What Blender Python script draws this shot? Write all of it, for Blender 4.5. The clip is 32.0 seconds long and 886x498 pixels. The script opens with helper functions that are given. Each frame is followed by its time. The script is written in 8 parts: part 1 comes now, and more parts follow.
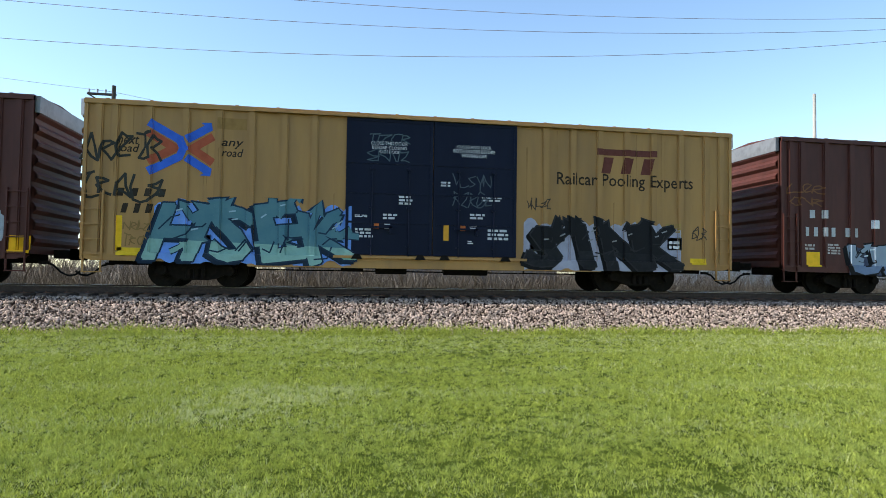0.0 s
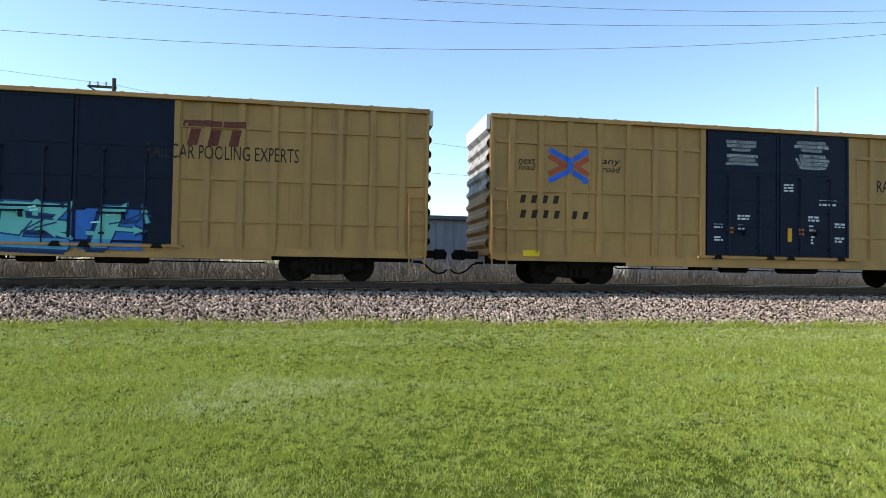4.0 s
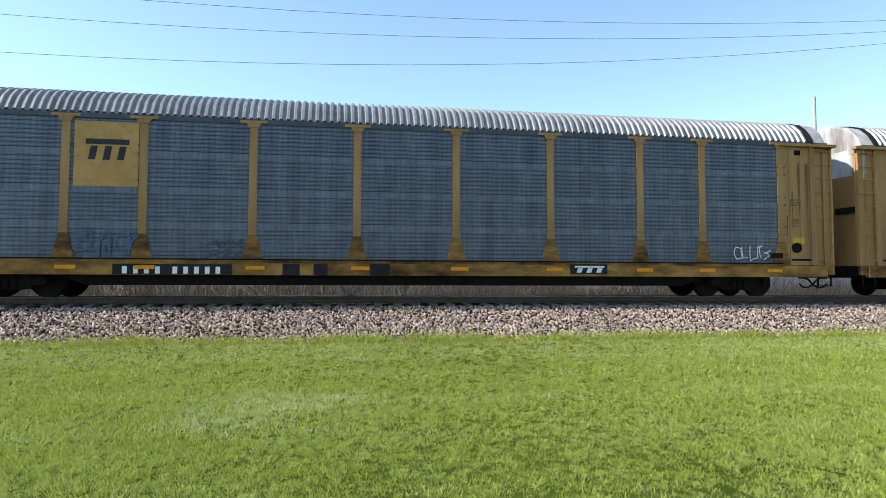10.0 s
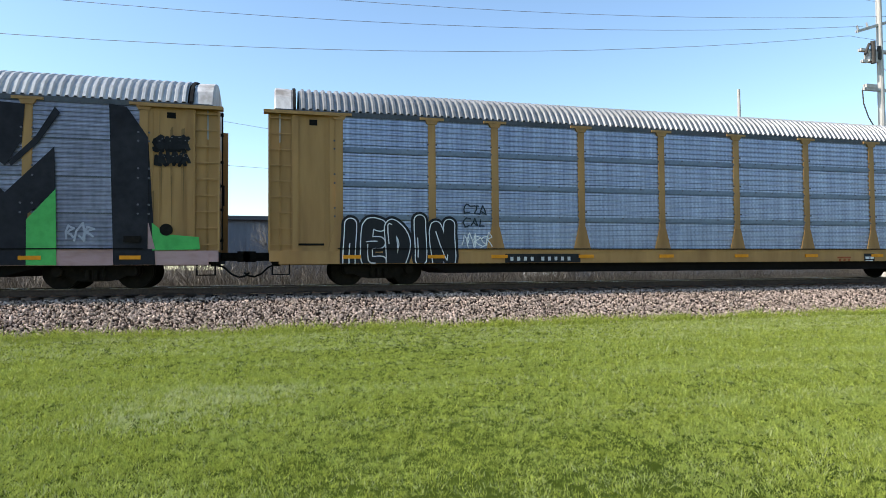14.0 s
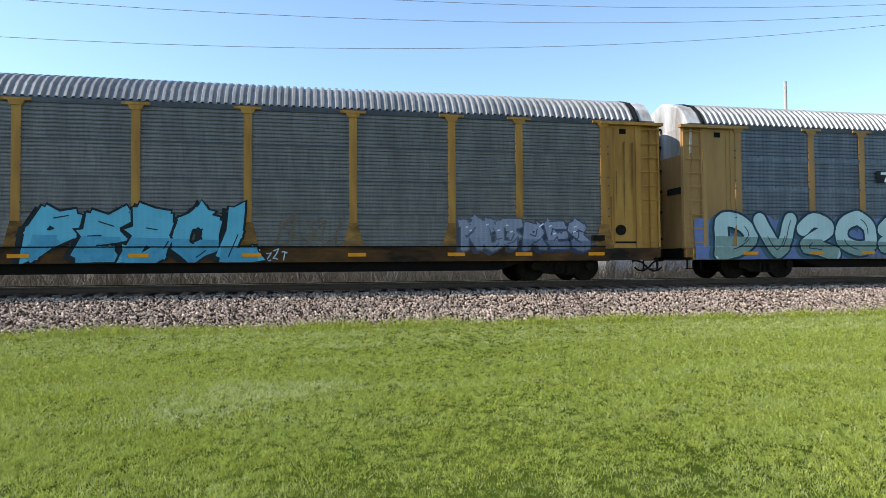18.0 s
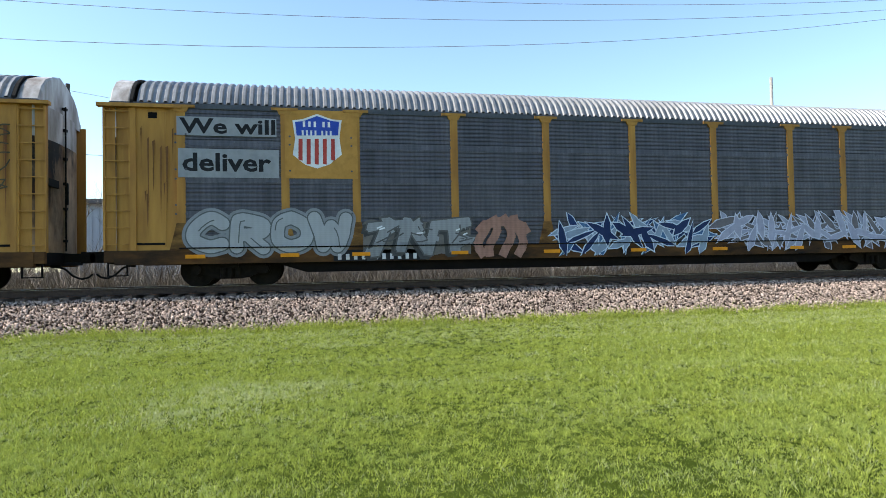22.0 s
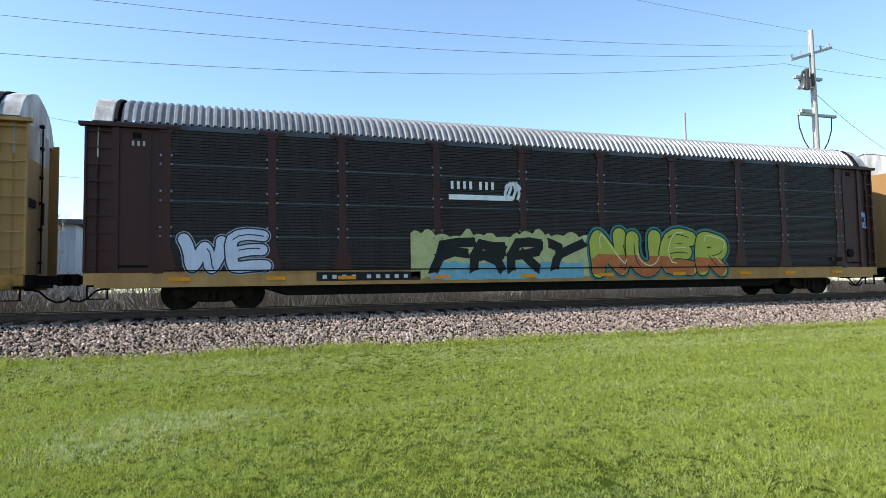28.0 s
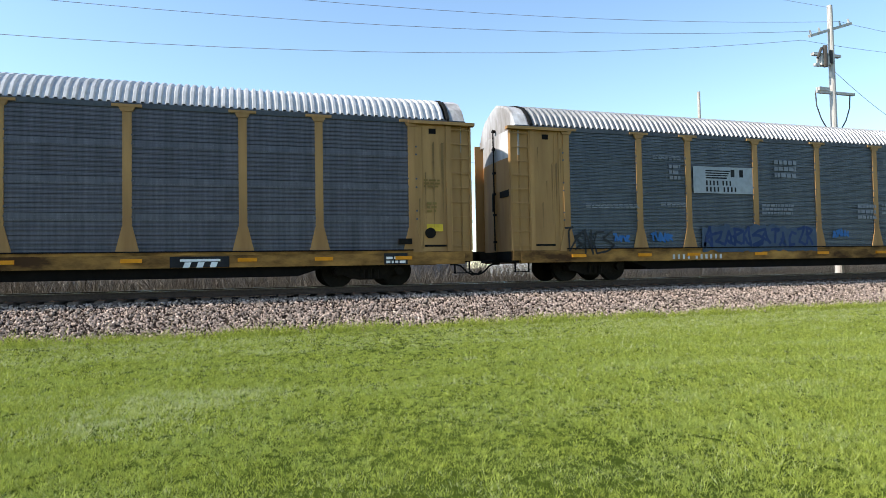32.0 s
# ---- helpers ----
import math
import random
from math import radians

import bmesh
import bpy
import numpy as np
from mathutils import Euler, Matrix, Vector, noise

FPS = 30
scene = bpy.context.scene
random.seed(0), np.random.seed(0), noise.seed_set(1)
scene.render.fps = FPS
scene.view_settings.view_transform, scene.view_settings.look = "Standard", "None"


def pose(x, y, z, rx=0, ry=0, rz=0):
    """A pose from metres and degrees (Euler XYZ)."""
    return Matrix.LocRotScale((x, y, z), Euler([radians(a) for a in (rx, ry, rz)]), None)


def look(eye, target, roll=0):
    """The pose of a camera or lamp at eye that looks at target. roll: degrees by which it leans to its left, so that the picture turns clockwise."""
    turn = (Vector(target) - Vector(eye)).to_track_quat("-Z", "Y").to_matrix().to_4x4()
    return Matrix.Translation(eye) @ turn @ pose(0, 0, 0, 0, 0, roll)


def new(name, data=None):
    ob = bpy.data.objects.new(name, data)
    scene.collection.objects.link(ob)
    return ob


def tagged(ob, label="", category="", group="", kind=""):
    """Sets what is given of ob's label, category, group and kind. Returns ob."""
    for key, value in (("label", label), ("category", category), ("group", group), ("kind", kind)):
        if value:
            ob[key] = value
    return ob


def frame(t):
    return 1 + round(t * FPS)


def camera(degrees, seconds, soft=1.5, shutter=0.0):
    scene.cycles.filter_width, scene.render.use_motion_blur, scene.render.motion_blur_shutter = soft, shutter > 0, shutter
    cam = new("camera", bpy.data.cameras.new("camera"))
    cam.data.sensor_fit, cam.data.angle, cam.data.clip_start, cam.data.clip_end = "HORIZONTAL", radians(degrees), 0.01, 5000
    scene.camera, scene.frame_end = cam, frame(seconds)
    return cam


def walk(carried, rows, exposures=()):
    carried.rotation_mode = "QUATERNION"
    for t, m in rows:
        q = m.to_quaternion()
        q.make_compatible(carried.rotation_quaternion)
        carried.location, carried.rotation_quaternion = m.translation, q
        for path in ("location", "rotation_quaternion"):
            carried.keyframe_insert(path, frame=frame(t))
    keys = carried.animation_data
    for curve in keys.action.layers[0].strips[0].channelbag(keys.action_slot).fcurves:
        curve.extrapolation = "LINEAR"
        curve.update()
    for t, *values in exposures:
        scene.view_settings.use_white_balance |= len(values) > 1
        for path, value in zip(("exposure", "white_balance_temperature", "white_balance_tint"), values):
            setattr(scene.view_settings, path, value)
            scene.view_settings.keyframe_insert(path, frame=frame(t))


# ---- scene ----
cam = camera(70.47, 32.0, soft=0.5)
PATH = [
    (0.0, pose(-0.000, 0.000, 1.600, 92.17, -0.87, -9.42)),
    (0.5, pose(-0.009, 0.000, 1.592, 92.05, -0.99, -10.10)),
    (1.0, pose(-0.005, -0.007, 1.599, 91.99, -0.98, -10.28)),
    (1.5, pose(-0.005, -0.006, 1.594, 92.07, -1.13, -10.47)),
    (2.0, pose(0.002, 0.005, 1.600, 92.09, -1.34, -10.32)),
    (2.5, pose(-0.002, 0.002, 1.592, 92.09, -0.96, -9.40)),
    (3.0, pose(-0.000, 0.002, 1.590, 91.83, -0.84, -8.90)),
    (3.5, pose(0.004, 0.012, 1.594, 91.57, -1.03, -9.25)),
    (5.5, pose(-0.000, 0.012, 1.595, 91.60, -0.83, -9.41)),
    (6.0, pose(-0.001, 0.010, 1.594, 91.70, -1.02, -9.06)),
    (6.5, pose(0.002, -0.005, 1.592, 91.98, -1.32, -9.40)),
    (7.0, pose(0.005, -0.006, 1.589, 92.13, -0.91, -9.88)),
    (7.5, pose(0.006, -0.012, 1.591, 92.25, -0.61, -10.33)),
    (8.0, pose(0.013, -0.010, 1.586, 92.26, -0.33, -10.69)),
    (8.5, pose(0.017, 0.003, 1.587, 92.08, -0.05, -10.70)),
    (9.0, pose(0.016, 0.000, 1.591, 92.38, -0.02, -10.17)),
    (9.5, pose(0.020, -0.010, 1.584, 92.83, -0.01, -10.38)),
    (10.0, pose(-0.015, -0.011, 1.580, 92.87, -0.15, -9.20)),
    (10.5, pose(-0.017, -0.014, 1.581, 92.51, -0.22, -7.37)),
    (11.0, pose(-0.006, -0.003, 1.586, 92.07, 0.24, -7.49)),
    (11.5, pose(-0.002, -0.004, 1.584, 92.07, 0.07, -7.82)),
    (12.0, pose(0.005, -0.019, 1.587, 92.44, -0.05, -8.35)),
    (12.5, pose(0.026, -0.039, 1.582, 92.52, 0.91, -10.97)),
    (13.0, pose(0.022, -0.026, 1.578, 92.08, 0.10, -14.11)),
    (13.5, pose(0.024, -0.015, 1.586, 91.80, 0.51, -14.48)),
    (14.0, pose(0.033, -0.006, 1.577, 91.75, 0.43, -14.56)),
    (14.5, pose(0.039, -0.005, 1.580, 91.64, -0.00, -14.65)),
    (16.5, pose(0.046, 0.003, 1.573, 91.50, 0.53, -12.93)),
    (17.0, pose(0.049, 0.005, 1.577, 91.43, 0.72, -13.01)),
    (17.5, pose(0.038, 0.015, 1.578, 91.50, 0.48, -12.34)),
    (18.0, pose(0.031, 0.017, 1.580, 91.55, 0.44, -11.21)),
    (18.5, pose(0.032, 0.011, 1.576, 91.48, 0.57, -10.85)),
    (19.0, pose(0.037, 0.019, 1.570, 91.41, 0.59, -11.29)),
    (19.5, pose(0.041, 0.025, 1.573, 91.29, 0.80, -11.98)),
    (20.0, pose(0.036, 0.019, 1.577, 91.49, 0.90, -12.37)),
    (20.5, pose(0.038, 0.020, 1.575, 91.51, 1.16, -12.63)),
    (21.0, pose(0.039, 0.018, 1.581, 91.63, 0.93, -12.16)),
    (21.5, pose(0.037, 0.012, 1.575, 91.68, 1.12, -12.20)),
    (22.0, pose(0.037, 0.022, 1.574, 91.42, 1.10, -12.07)),
    (22.5, pose(0.037, 0.024, 1.577, 91.60, 1.12, -12.02)),
    (23.0, pose(0.040, 0.022, 1.576, 91.85, 1.18, -12.07)),
    (23.5, pose(0.117, 0.003, 1.590, 91.81, 0.24, -19.18)),
    (24.0, pose(0.142, -0.006, 1.600, 92.10, -0.59, -28.33)),
    (24.5, pose(0.109, 0.006, 1.591, 92.24, -0.13, -29.79)),
    (25.0, pose(0.102, 0.018, 1.593, 92.32, 0.65, -28.79)),
    (25.5, pose(0.097, 0.021, 1.596, 92.55, 0.85, -26.25)),
    (26.0, pose(0.090, 0.009, 1.591, 93.21, 1.50, -23.53)),
    (26.5, pose(0.073, -0.019, 1.587, 93.16, 1.07, -20.71)),
    (28.5, pose(0.045, -0.052, 1.589, 93.54, 1.00, -18.43)),
    (29.0, pose(0.048, -0.055, 1.590, 93.61, 0.80, -18.64)),
    (29.5, pose(0.048, -0.061, 1.585, 93.46, 0.46, -18.76)),
    (30.0, pose(0.049, -0.049, 1.582, 92.68, 0.60, -19.01)),
    (30.5, pose(0.050, -0.032, 1.588, 92.23, 1.09, -18.77)),
    (31.0, pose(0.052, -0.026, 1.591, 92.17, 1.07, -18.37)),
    (31.5, pose(0.054, -0.026, 1.582, 92.15, 1.02, -17.24)),
    (32.0, pose(0.053, -0.027, 1.572, 91.81, 1.03, -17.46)),
]
LOOK = 0.97
EXPOSURES = [(0.0, -0.02), (3.0, -0.08), (6.0, -0.05), (8.0, -0.02), (9.0, 0.1), (11.0, 0.08), (13.0, -0.1), (14.0, -0.08), (16.5, -0.05), (18.0, -0.03), (19.0, 0.15), (20.0, 0.0), (21.0, -0.06), (22.0, 0.12), (23.0, 0.12), (24.0, 0.06), (25.0, -0.3), (26.0, -0.31), (27.5, -0.12), (28.5, 0.0), (30.0, -0.03), (31.0, 0.03), (32.0, 0.0)]
walk(cam, PATH, [(t, LOOK + e, 6280 if 24.5 < t < 28 else 6650, 10) for t, e in EXPOSURES])

# ---- world and sun ----
world = bpy.data.worlds.new("sky")
scene.world = world
world.use_nodes = True
SUN_WAY = Vector((-0.74, -0.008, 0.67)).normalized()
sky = world.node_tree.nodes.new("ShaderNodeTexSky")
sky.sky_type = "NISHITA"
sky.sun_disc = False
sky.sun_elevation = math.asin(SUN_WAY.z)
sky.sun_rotation = math.atan2(SUN_WAY.x, SUN_WAY.y)
sky.air_density, sky.dust_density, sky.ozone_density = 1.0, 0.25, 1.4
clear = world.node_tree.nodes.new("ShaderNodeMix")
clear.data_type, clear.blend_type = "RGBA", "MULTIPLY"
clear.inputs["Factor"].default_value = 1.0
clear.inputs["B"].default_value = (0.96, 1.04, 1.06, 1.0)     # a clear spring sky, less violet
world.node_tree.links.new(sky.outputs[0], clear.inputs["A"])
world.node_tree.links.new(clear.outputs["Result"], world.node_tree.nodes["Background"].inputs[0])
world.node_tree.nodes["Background"].inputs[1].default_value = 0.135
sun = new("sun", bpy.data.lights.new("sun", "SUN"))
sun.data.energy, sun.data.angle, sun.data.color = 4.0, radians(0.53), (1.0, 0.95, 0.87)
sun.matrix_world = look(SUN_WAY * 50, (0, 0, 0))

import collections

# ---- plan ----
RT = 1.094          # top of rail above the lawn
YC = 19.35          # middle of the track
V0, V1 = 17.1576, 0.0012769   # train's way: V0 t + V1 t^2


# ---- materials ----
def rgb(c):
    return (*c, 1.0)


def surface(name, c1, c2, rough=0.6, metal=0.0, grain=6.0, stain=0.7, bump=0.15, streak=(1, 1, 1), c3=None, spec=0.25, island=False, plaid=0.0, translucent=0.0, amount=0.55, own=7.0):
    """Paint, metal, earth or leaf: two colours mixed by coarse stains, a third in fine grain, and fine relief."""
    m = bpy.data.materials.new(name)
    m.use_nodes = True
    t, n = m.node_tree, m.node_tree.nodes
    bs = n["Principled BSDF"]
    co = n.new("ShaderNodeTexCoord")
    info = n.new("ShaderNodeObjectInfo")
    mp = n.new("ShaderNodeMapping")
    mp.inputs["Scale"].default_value = streak
    t.links.new(co.outputs["Object"], mp.inputs[0])
    big = n.new("ShaderNodeTexNoise")
    big.noise_dimensions = "4D"
    big.inputs["Scale"].default_value, big.inputs["Detail"].default_value = stain, 6
    big.inputs["Roughness"].default_value = 0.65
    fine = n.new("ShaderNodeTexNoise")
    fine.inputs["Scale"].default_value, fine.inputs["Detail"].default_value = grain, 5
    w = n.new("ShaderNodeMath")
    w.operation = "MULTIPLY"
    w.inputs[1].default_value = own
    src = info.outputs["Random"]
    if island:
        src = n.new("ShaderNodeNewGeometry").outputs["Random Per Island"]
    t.links.new(src, w.inputs[0])
    t.links.new(mp.outputs[0], big.inputs["Vector"])
    t.links.new(w.outputs[0], big.inputs["W"])
    t.links.new(mp.outputs[0], fine.inputs["Vector"])
    ramp = n.new("ShaderNodeValToRGB")
    ramp.color_ramp.elements[0].position, ramp.color_ramp.elements[1].position = 0.5 - amount / 3, 0.5 + amount / 3
    ramp.color_ramp.elements[0].color, ramp.color_ramp.elements[1].color = rgb(c1), rgb(c2)
    t.links.new(big.outputs["Fac"], ramp.inputs[0])
    mix = n.new("ShaderNodeMix")
    mix.data_type = "RGBA"
    r2 = n.new("ShaderNodeValToRGB")
    r2.color_ramp.elements[0].position, r2.color_ramp.elements[1].position = 0.45, 0.75
    t.links.new(fine.outputs["Fac"], r2.inputs[0])
    f = n.new("ShaderNodeMath")
    f.operation = "MULTIPLY"
    f.inputs[1].default_value = 0.5
    t.links.new(r2.outputs[0], f.inputs[0])
    t.links.new(f.outputs[0], mix.inputs["Factor"])
    t.links.new(ramp.outputs[0], mix.inputs["A"])
    mix.inputs["B"].default_value = rgb(c3 or [v * 0.72 for v in c1])
    if plaid:
        # pressed and punched sheet: fine rows of holes, closer one above another than side by side
        for axis, period, k in (("X", 0.15, plaid * 0.5), ("X", 0.61, plaid * 0.35), ("Z", 0.052, plaid * 0.45)):
            wv = n.new("ShaderNodeTexWave")
            wv.bands_direction = axis
            wv.inputs["Scale"].default_value = 0.314 / period
            wv.inputs["Distortion"].default_value = 0.9 if axis == "X" else 0.0
            wv.inputs["Detail Scale"].default_value = 0.6
            t.links.new(co.outputs["Object"], wv.inputs["Vector"])
            dk = n.new("ShaderNodeMix")
            dk.data_type, dk.blend_type = "RGBA", "MULTIPLY"
            mr = n.new("ShaderNodeMath")
            mr.operation = "MULTIPLY"
            mr.inputs[1].default_value = k
            t.links.new(wv.outputs["Fac"], mr.inputs[0])
            t.links.new(mr.outputs[0], dk.inputs["Factor"])
            t.links.new(mix.outputs["Result"], dk.inputs["A"])
            dk.inputs["B"].default_value = (0.25, 0.25, 0.27, 1)
            mix = dk
    t.links.new(mix.outputs["Result"], bs.inputs["Base Color"])
    bs.inputs["Roughness"].default_value, bs.inputs["Metallic"].default_value = rough, metal
    bs.inputs["Specular IOR Level"].default_value = spec
    if bump:
        b = n.new("ShaderNodeBump")
        b.inputs["Strength"].default_value, b.inputs["Distance"].default_value = bump, 0.02
        t.links.new(fine.outputs["Fac"], b.inputs["Height"])
        t.links.new(b.outputs[0], bs.inputs["Normal"])
    if translucent:
        tr = n.new("ShaderNodeBsdfTranslucent")
        ms = n.new("ShaderNodeMixShader")
        ms.inputs[0].default_value = translucent
        t.links.new(mix.outputs["Result"], tr.inputs[0])
        t.links.new(bs.outputs[0], ms.inputs[1])
        t.links.new(tr.outputs[0], ms.inputs[2])
        t.links.new(ms.outputs[0], n["Material Output"].inputs[0])
    return m


PAINTS = {}


def spray(c, rough=0.65, ribbed=0.0):
    """Sprayed or stencilled paint of one colour, a little uneven; ribbed where it lies on punched sheet."""
    key = tuple(round(v, 3) for v in c) + (ribbed,)
    if key not in PAINTS:
        PAINTS[key] = surface("sprayed_paint", c, [min(1, v * 1.25 + 0.01) for v in c], rough, grain=5, stain=1.6, bump=0.03, spec=0.1, plaid=ribbed)
    return PAINTS[key]


STREAK = (1.4, 1.4, 0.25)
M_YELLOW = surface("yellow_paint", (0.315, 0.170, 0.058), (0.425, 0.230, 0.075), 0.55, grain=1.6, stain=0.6, streak=STREAK, c3=(0.235, 0.135, 0.062), bump=0.05)
M_OCHRE = surface("rack_yellow_paint", (0.30, 0.168, 0.066), (0.405, 0.228, 0.088), 0.6, grain=1.5, stain=0.9, streak=STREAK, c3=(0.15, 0.072, 0.03), bump=0.06, spec=0.12)
M_RUSTY = surface("rusted_yellow_paint", (0.30, 0.138, 0.034), (0.47, 0.245, 0.055), 0.65, grain=2.2, stain=1.3, streak=STREAK, c3=(0.08288, 0.02901, 0.01326), bump=0.1, spec=0.15)
M_SILL = surface("grimy_sill_paint", (0.06, 0.030, 0.014), (0.36, 0.19, 0.055), 0.8, grain=3, stain=1.1, streak=(0.6, 1.4, 1.4), c3=(0.045, 0.024, 0.014), bump=0.08, amount=0.36, spec=0.06)
M_SOOTSILL = surface("sooty_sill_paint", (0.014, 0.012, 0.011), (0.13, 0.062, 0.022), 0.8, grain=3, stain=0.9, streak=(0.5, 1.4, 1.4), c3=(0.02, 0.016, 0.013), bump=0.08, amount=0.4, spec=0.06)
M_BROWN = surface("oxide_brown_paint", (0.066, 0.01936, 0.01408), (0.088, 0.0264, 0.01936), 0.55, grain=4, stain=0.8, streak=STREAK, c3=(0.044, 0.01408, 0.01056), bump=0.05)
M_RACKBROWN = surface("rack_brown_paint", (0.034, 0.0095, 0.008), (0.048, 0.013, 0.0105), 0.5, grain=4, stain=0.8, streak=STREAK, bump=0.05)
M_NAVY = surface("navy_door_paint", (0.0036, 0.0065, 0.019), (0.0065, 0.0105, 0.027), 0.5, grain=2, stain=0.8, streak=STREAK, c3=(0.008, 0.011, 0.024), bump=0.05, spec=0.12)
M_WHITE = surface("white_paint", (0.63, 0.615, 0.66), (0.73, 0.71, 0.75), 0.55, grain=4, stain=1.0, streak=STREAK, c3=(0.44, 0.42, 0.43), bump=0.04, spec=0.15)
M_END = surface("dirty_white_end", (0.22, 0.20, 0.185), (0.54, 0.54, 0.55), 0.6, grain=1.4, stain=0.7, streak=(2.0, 2.0, 0.5), c3=(0.10, 0.075, 0.06), bump=0.05, amount=0.4, spec=0.1)
M_SOOTEND = surface("sooty_rusted_end", (0.018, 0.015, 0.014), (0.50, 0.33, 0.20), 0.7, grain=1.2, stain=0.55, streak=(1.2, 1.2, 0.6), c3=(0.16, 0.06, 0.025), bump=0.06, amount=0.3, spec=0.1)
M_GALV = surface("galvanised_panel", (0.175, 0.195, 0.243), (0.28, 0.305, 0.37), 0.42, 0.75, grain=9, stain=1.1, streak=(2.2, 2.2, 0.35), c3=(0.085, 0.1, 0.125), bump=0.08, plaid=0.4)
M_GALVDARK = surface("weathered_panel", (0.088, 0.086, 0.099), (0.142, 0.139, 0.158), 0.5, 0.6, grain=9, stain=1.1, streak=(2.2, 2.2, 0.35), c3=(0.058, 0.066, 0.08), bump=0.08, plaid=0.4)
M_GALVBRIGHT = surface("bright_panel", (0.37, 0.415, 0.50), (0.51, 0.565, 0.65), 0.36, 0.75, grain=9, stain=1.1, streak=(2.2, 2.2, 0.35), c3=(0.18, 0.21, 0.26), bump=0.08, plaid=0.45)
M_GALVMID = surface("dull_galvanised_panel", (0.10, 0.115, 0.142), (0.17, 0.19, 0.225), 0.45, 0.7, grain=9, stain=1.1, streak=(2.2, 2.2, 0.35), c3=(0.07, 0.08, 0.098), bump=0.08, plaid=0.4)
M_STRIP = surface("dark_grey_strip", (0.045, 0.05, 0.058), (0.085, 0.09, 0.10), 0.5, 0.4, grain=9, stain=1.1, bump=0.05)
M_STRIPBLUE = surface("blue_grey_strip", (0.115, 0.14, 0.185), (0.16, 0.19, 0.24), 0.45, 0.6, grain=9, stain=1.1, c3=(0.08, 0.10, 0.13), bump=0.05)
M_PINKSILL = surface("pink_sprayed_sill", (0.34, 0.21, 0.21), (0.44, 0.29, 0.28), 0.75, grain=4, stain=0.8, streak=(0.5, 1.4, 1.4), c3=(0.22, 0.12, 0.10), bump=0.05, spec=0.08)
M_LILAC = surface("faded_silver_panel", (0.17, 0.175, 0.225), (0.30, 0.31, 0.39), 0.45, 0.6, grain=5, stain=0.9, streak=(1.2, 2.2, 1.0), c3=(0.10, 0.105, 0.13), bump=0.08, plaid=0.25)
M_GALVBLUE = surface("bluish_bright_panel", (0.285, 0.33, 0.455), (0.425, 0.48, 0.625), 0.38, 0.75, grain=9, stain=1.1, streak=(2.2, 2.2, 0.35), c3=(0.17, 0.20, 0.27), bump=0.08, plaid=0.5)
M_RIBBED = surface("ribbed_panel", (0.118, 0.112, 0.108), (0.20, 0.19, 0.183), 0.5, 0.55, grain=7, stain=1.0, streak=(2.2, 2.2, 0.35), c3=(0.07, 0.072, 0.075), bump=0.08)
M_RIBBEDDARK = surface("dark_ribbed_panel", (0.07, 0.08, 0.095), (0.11, 0.125, 0.145), 0.5, 0.55, grain=7, stain=1.0, streak=(2.2, 2.2, 0.35), c3=(0.045, 0.05, 0.058), bump=0.08)
M_PANELBROWN = surface("brown_grey_panel", (0.030, 0.025, 0.024), (0.046, 0.038, 0.036), 0.5, 0.3, grain=9, stain=1.1, streak=(2.2, 2.2, 0.35), bump=0.08, plaid=0.3)
M_SILVER = surface("silver_paint", (0.33, 0.365, 0.42), (0.42, 0.455, 0.51), 0.45, 0.2, grain=5, stain=1.0, streak=STREAK, c3=(0.25, 0.265, 0.29), bump=0.05)
M_ROOFPALE = surface("pale_galvanised_roof", (0.36, 0.365, 0.37), (0.50, 0.505, 0.51), 0.5, 0.3, grain=5, stain=0.7, c3=(0.24, 0.24, 0.235), bump=0.06, spec=0.15)
M_ROOF = surface("galvanised_roof", (0.1908, 0.193, 0.1964), (0.2918, 0.294, 0.2974), 0.5, 0.45, grain=5, stain=0.7, c3=(0.1122, 0.1122, 0.11), bump=0.06, spec=0.15)
# underframe and trucks near black: shade beneath the cars is in their colour
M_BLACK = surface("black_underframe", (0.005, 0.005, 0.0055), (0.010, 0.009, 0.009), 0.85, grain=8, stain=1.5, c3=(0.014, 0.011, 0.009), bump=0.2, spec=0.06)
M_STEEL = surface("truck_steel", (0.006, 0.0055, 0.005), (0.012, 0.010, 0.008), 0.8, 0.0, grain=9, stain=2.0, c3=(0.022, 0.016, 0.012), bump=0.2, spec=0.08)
M_RUBBER = surface("rubber", (0.010, 0.010, 0.010), (0.016, 0.016, 0.016), 0.85, grain=10, stain=2, bump=0.1, spec=0.08)
M_RAIL = surface("rusty_rail", (0.05, 0.034, 0.027), (0.085, 0.058, 0.046), 0.75, 0.2, grain=14, stain=2.5, c3=(0.012, 0.009, 0.008), bump=0.2)
M_PLATE = surface("rusty_tie_plate", (0.10, 0.052, 0.034), (0.19, 0.105, 0.07), 0.8, 0.2, grain=14, stain=2.5, bump=0.2)
M_RAILTOP = surface("worn_rail_head", (0.35, 0.34, 0.33), (0.45, 0.44, 0.43), 0.25, 1.0, grain=14, stain=2.5, bump=0.03)
M_TIE = surface("creosoted_tie", (0.075, 0.053, 0.042), (0.16, 0.12, 0.097), 0.85, grain=12, stain=3, streak=(2, 0.4, 2), bump=0.5)
M_STONE = surface("ballast_stone", (0.068, 0.050, 0.041), (0.68, 0.535, 0.45), 0.95, grain=22, stain=4, c3=(0.05, 0.033, 0.027), bump=0.4, island=True, amount=0.36, spec=0.03)
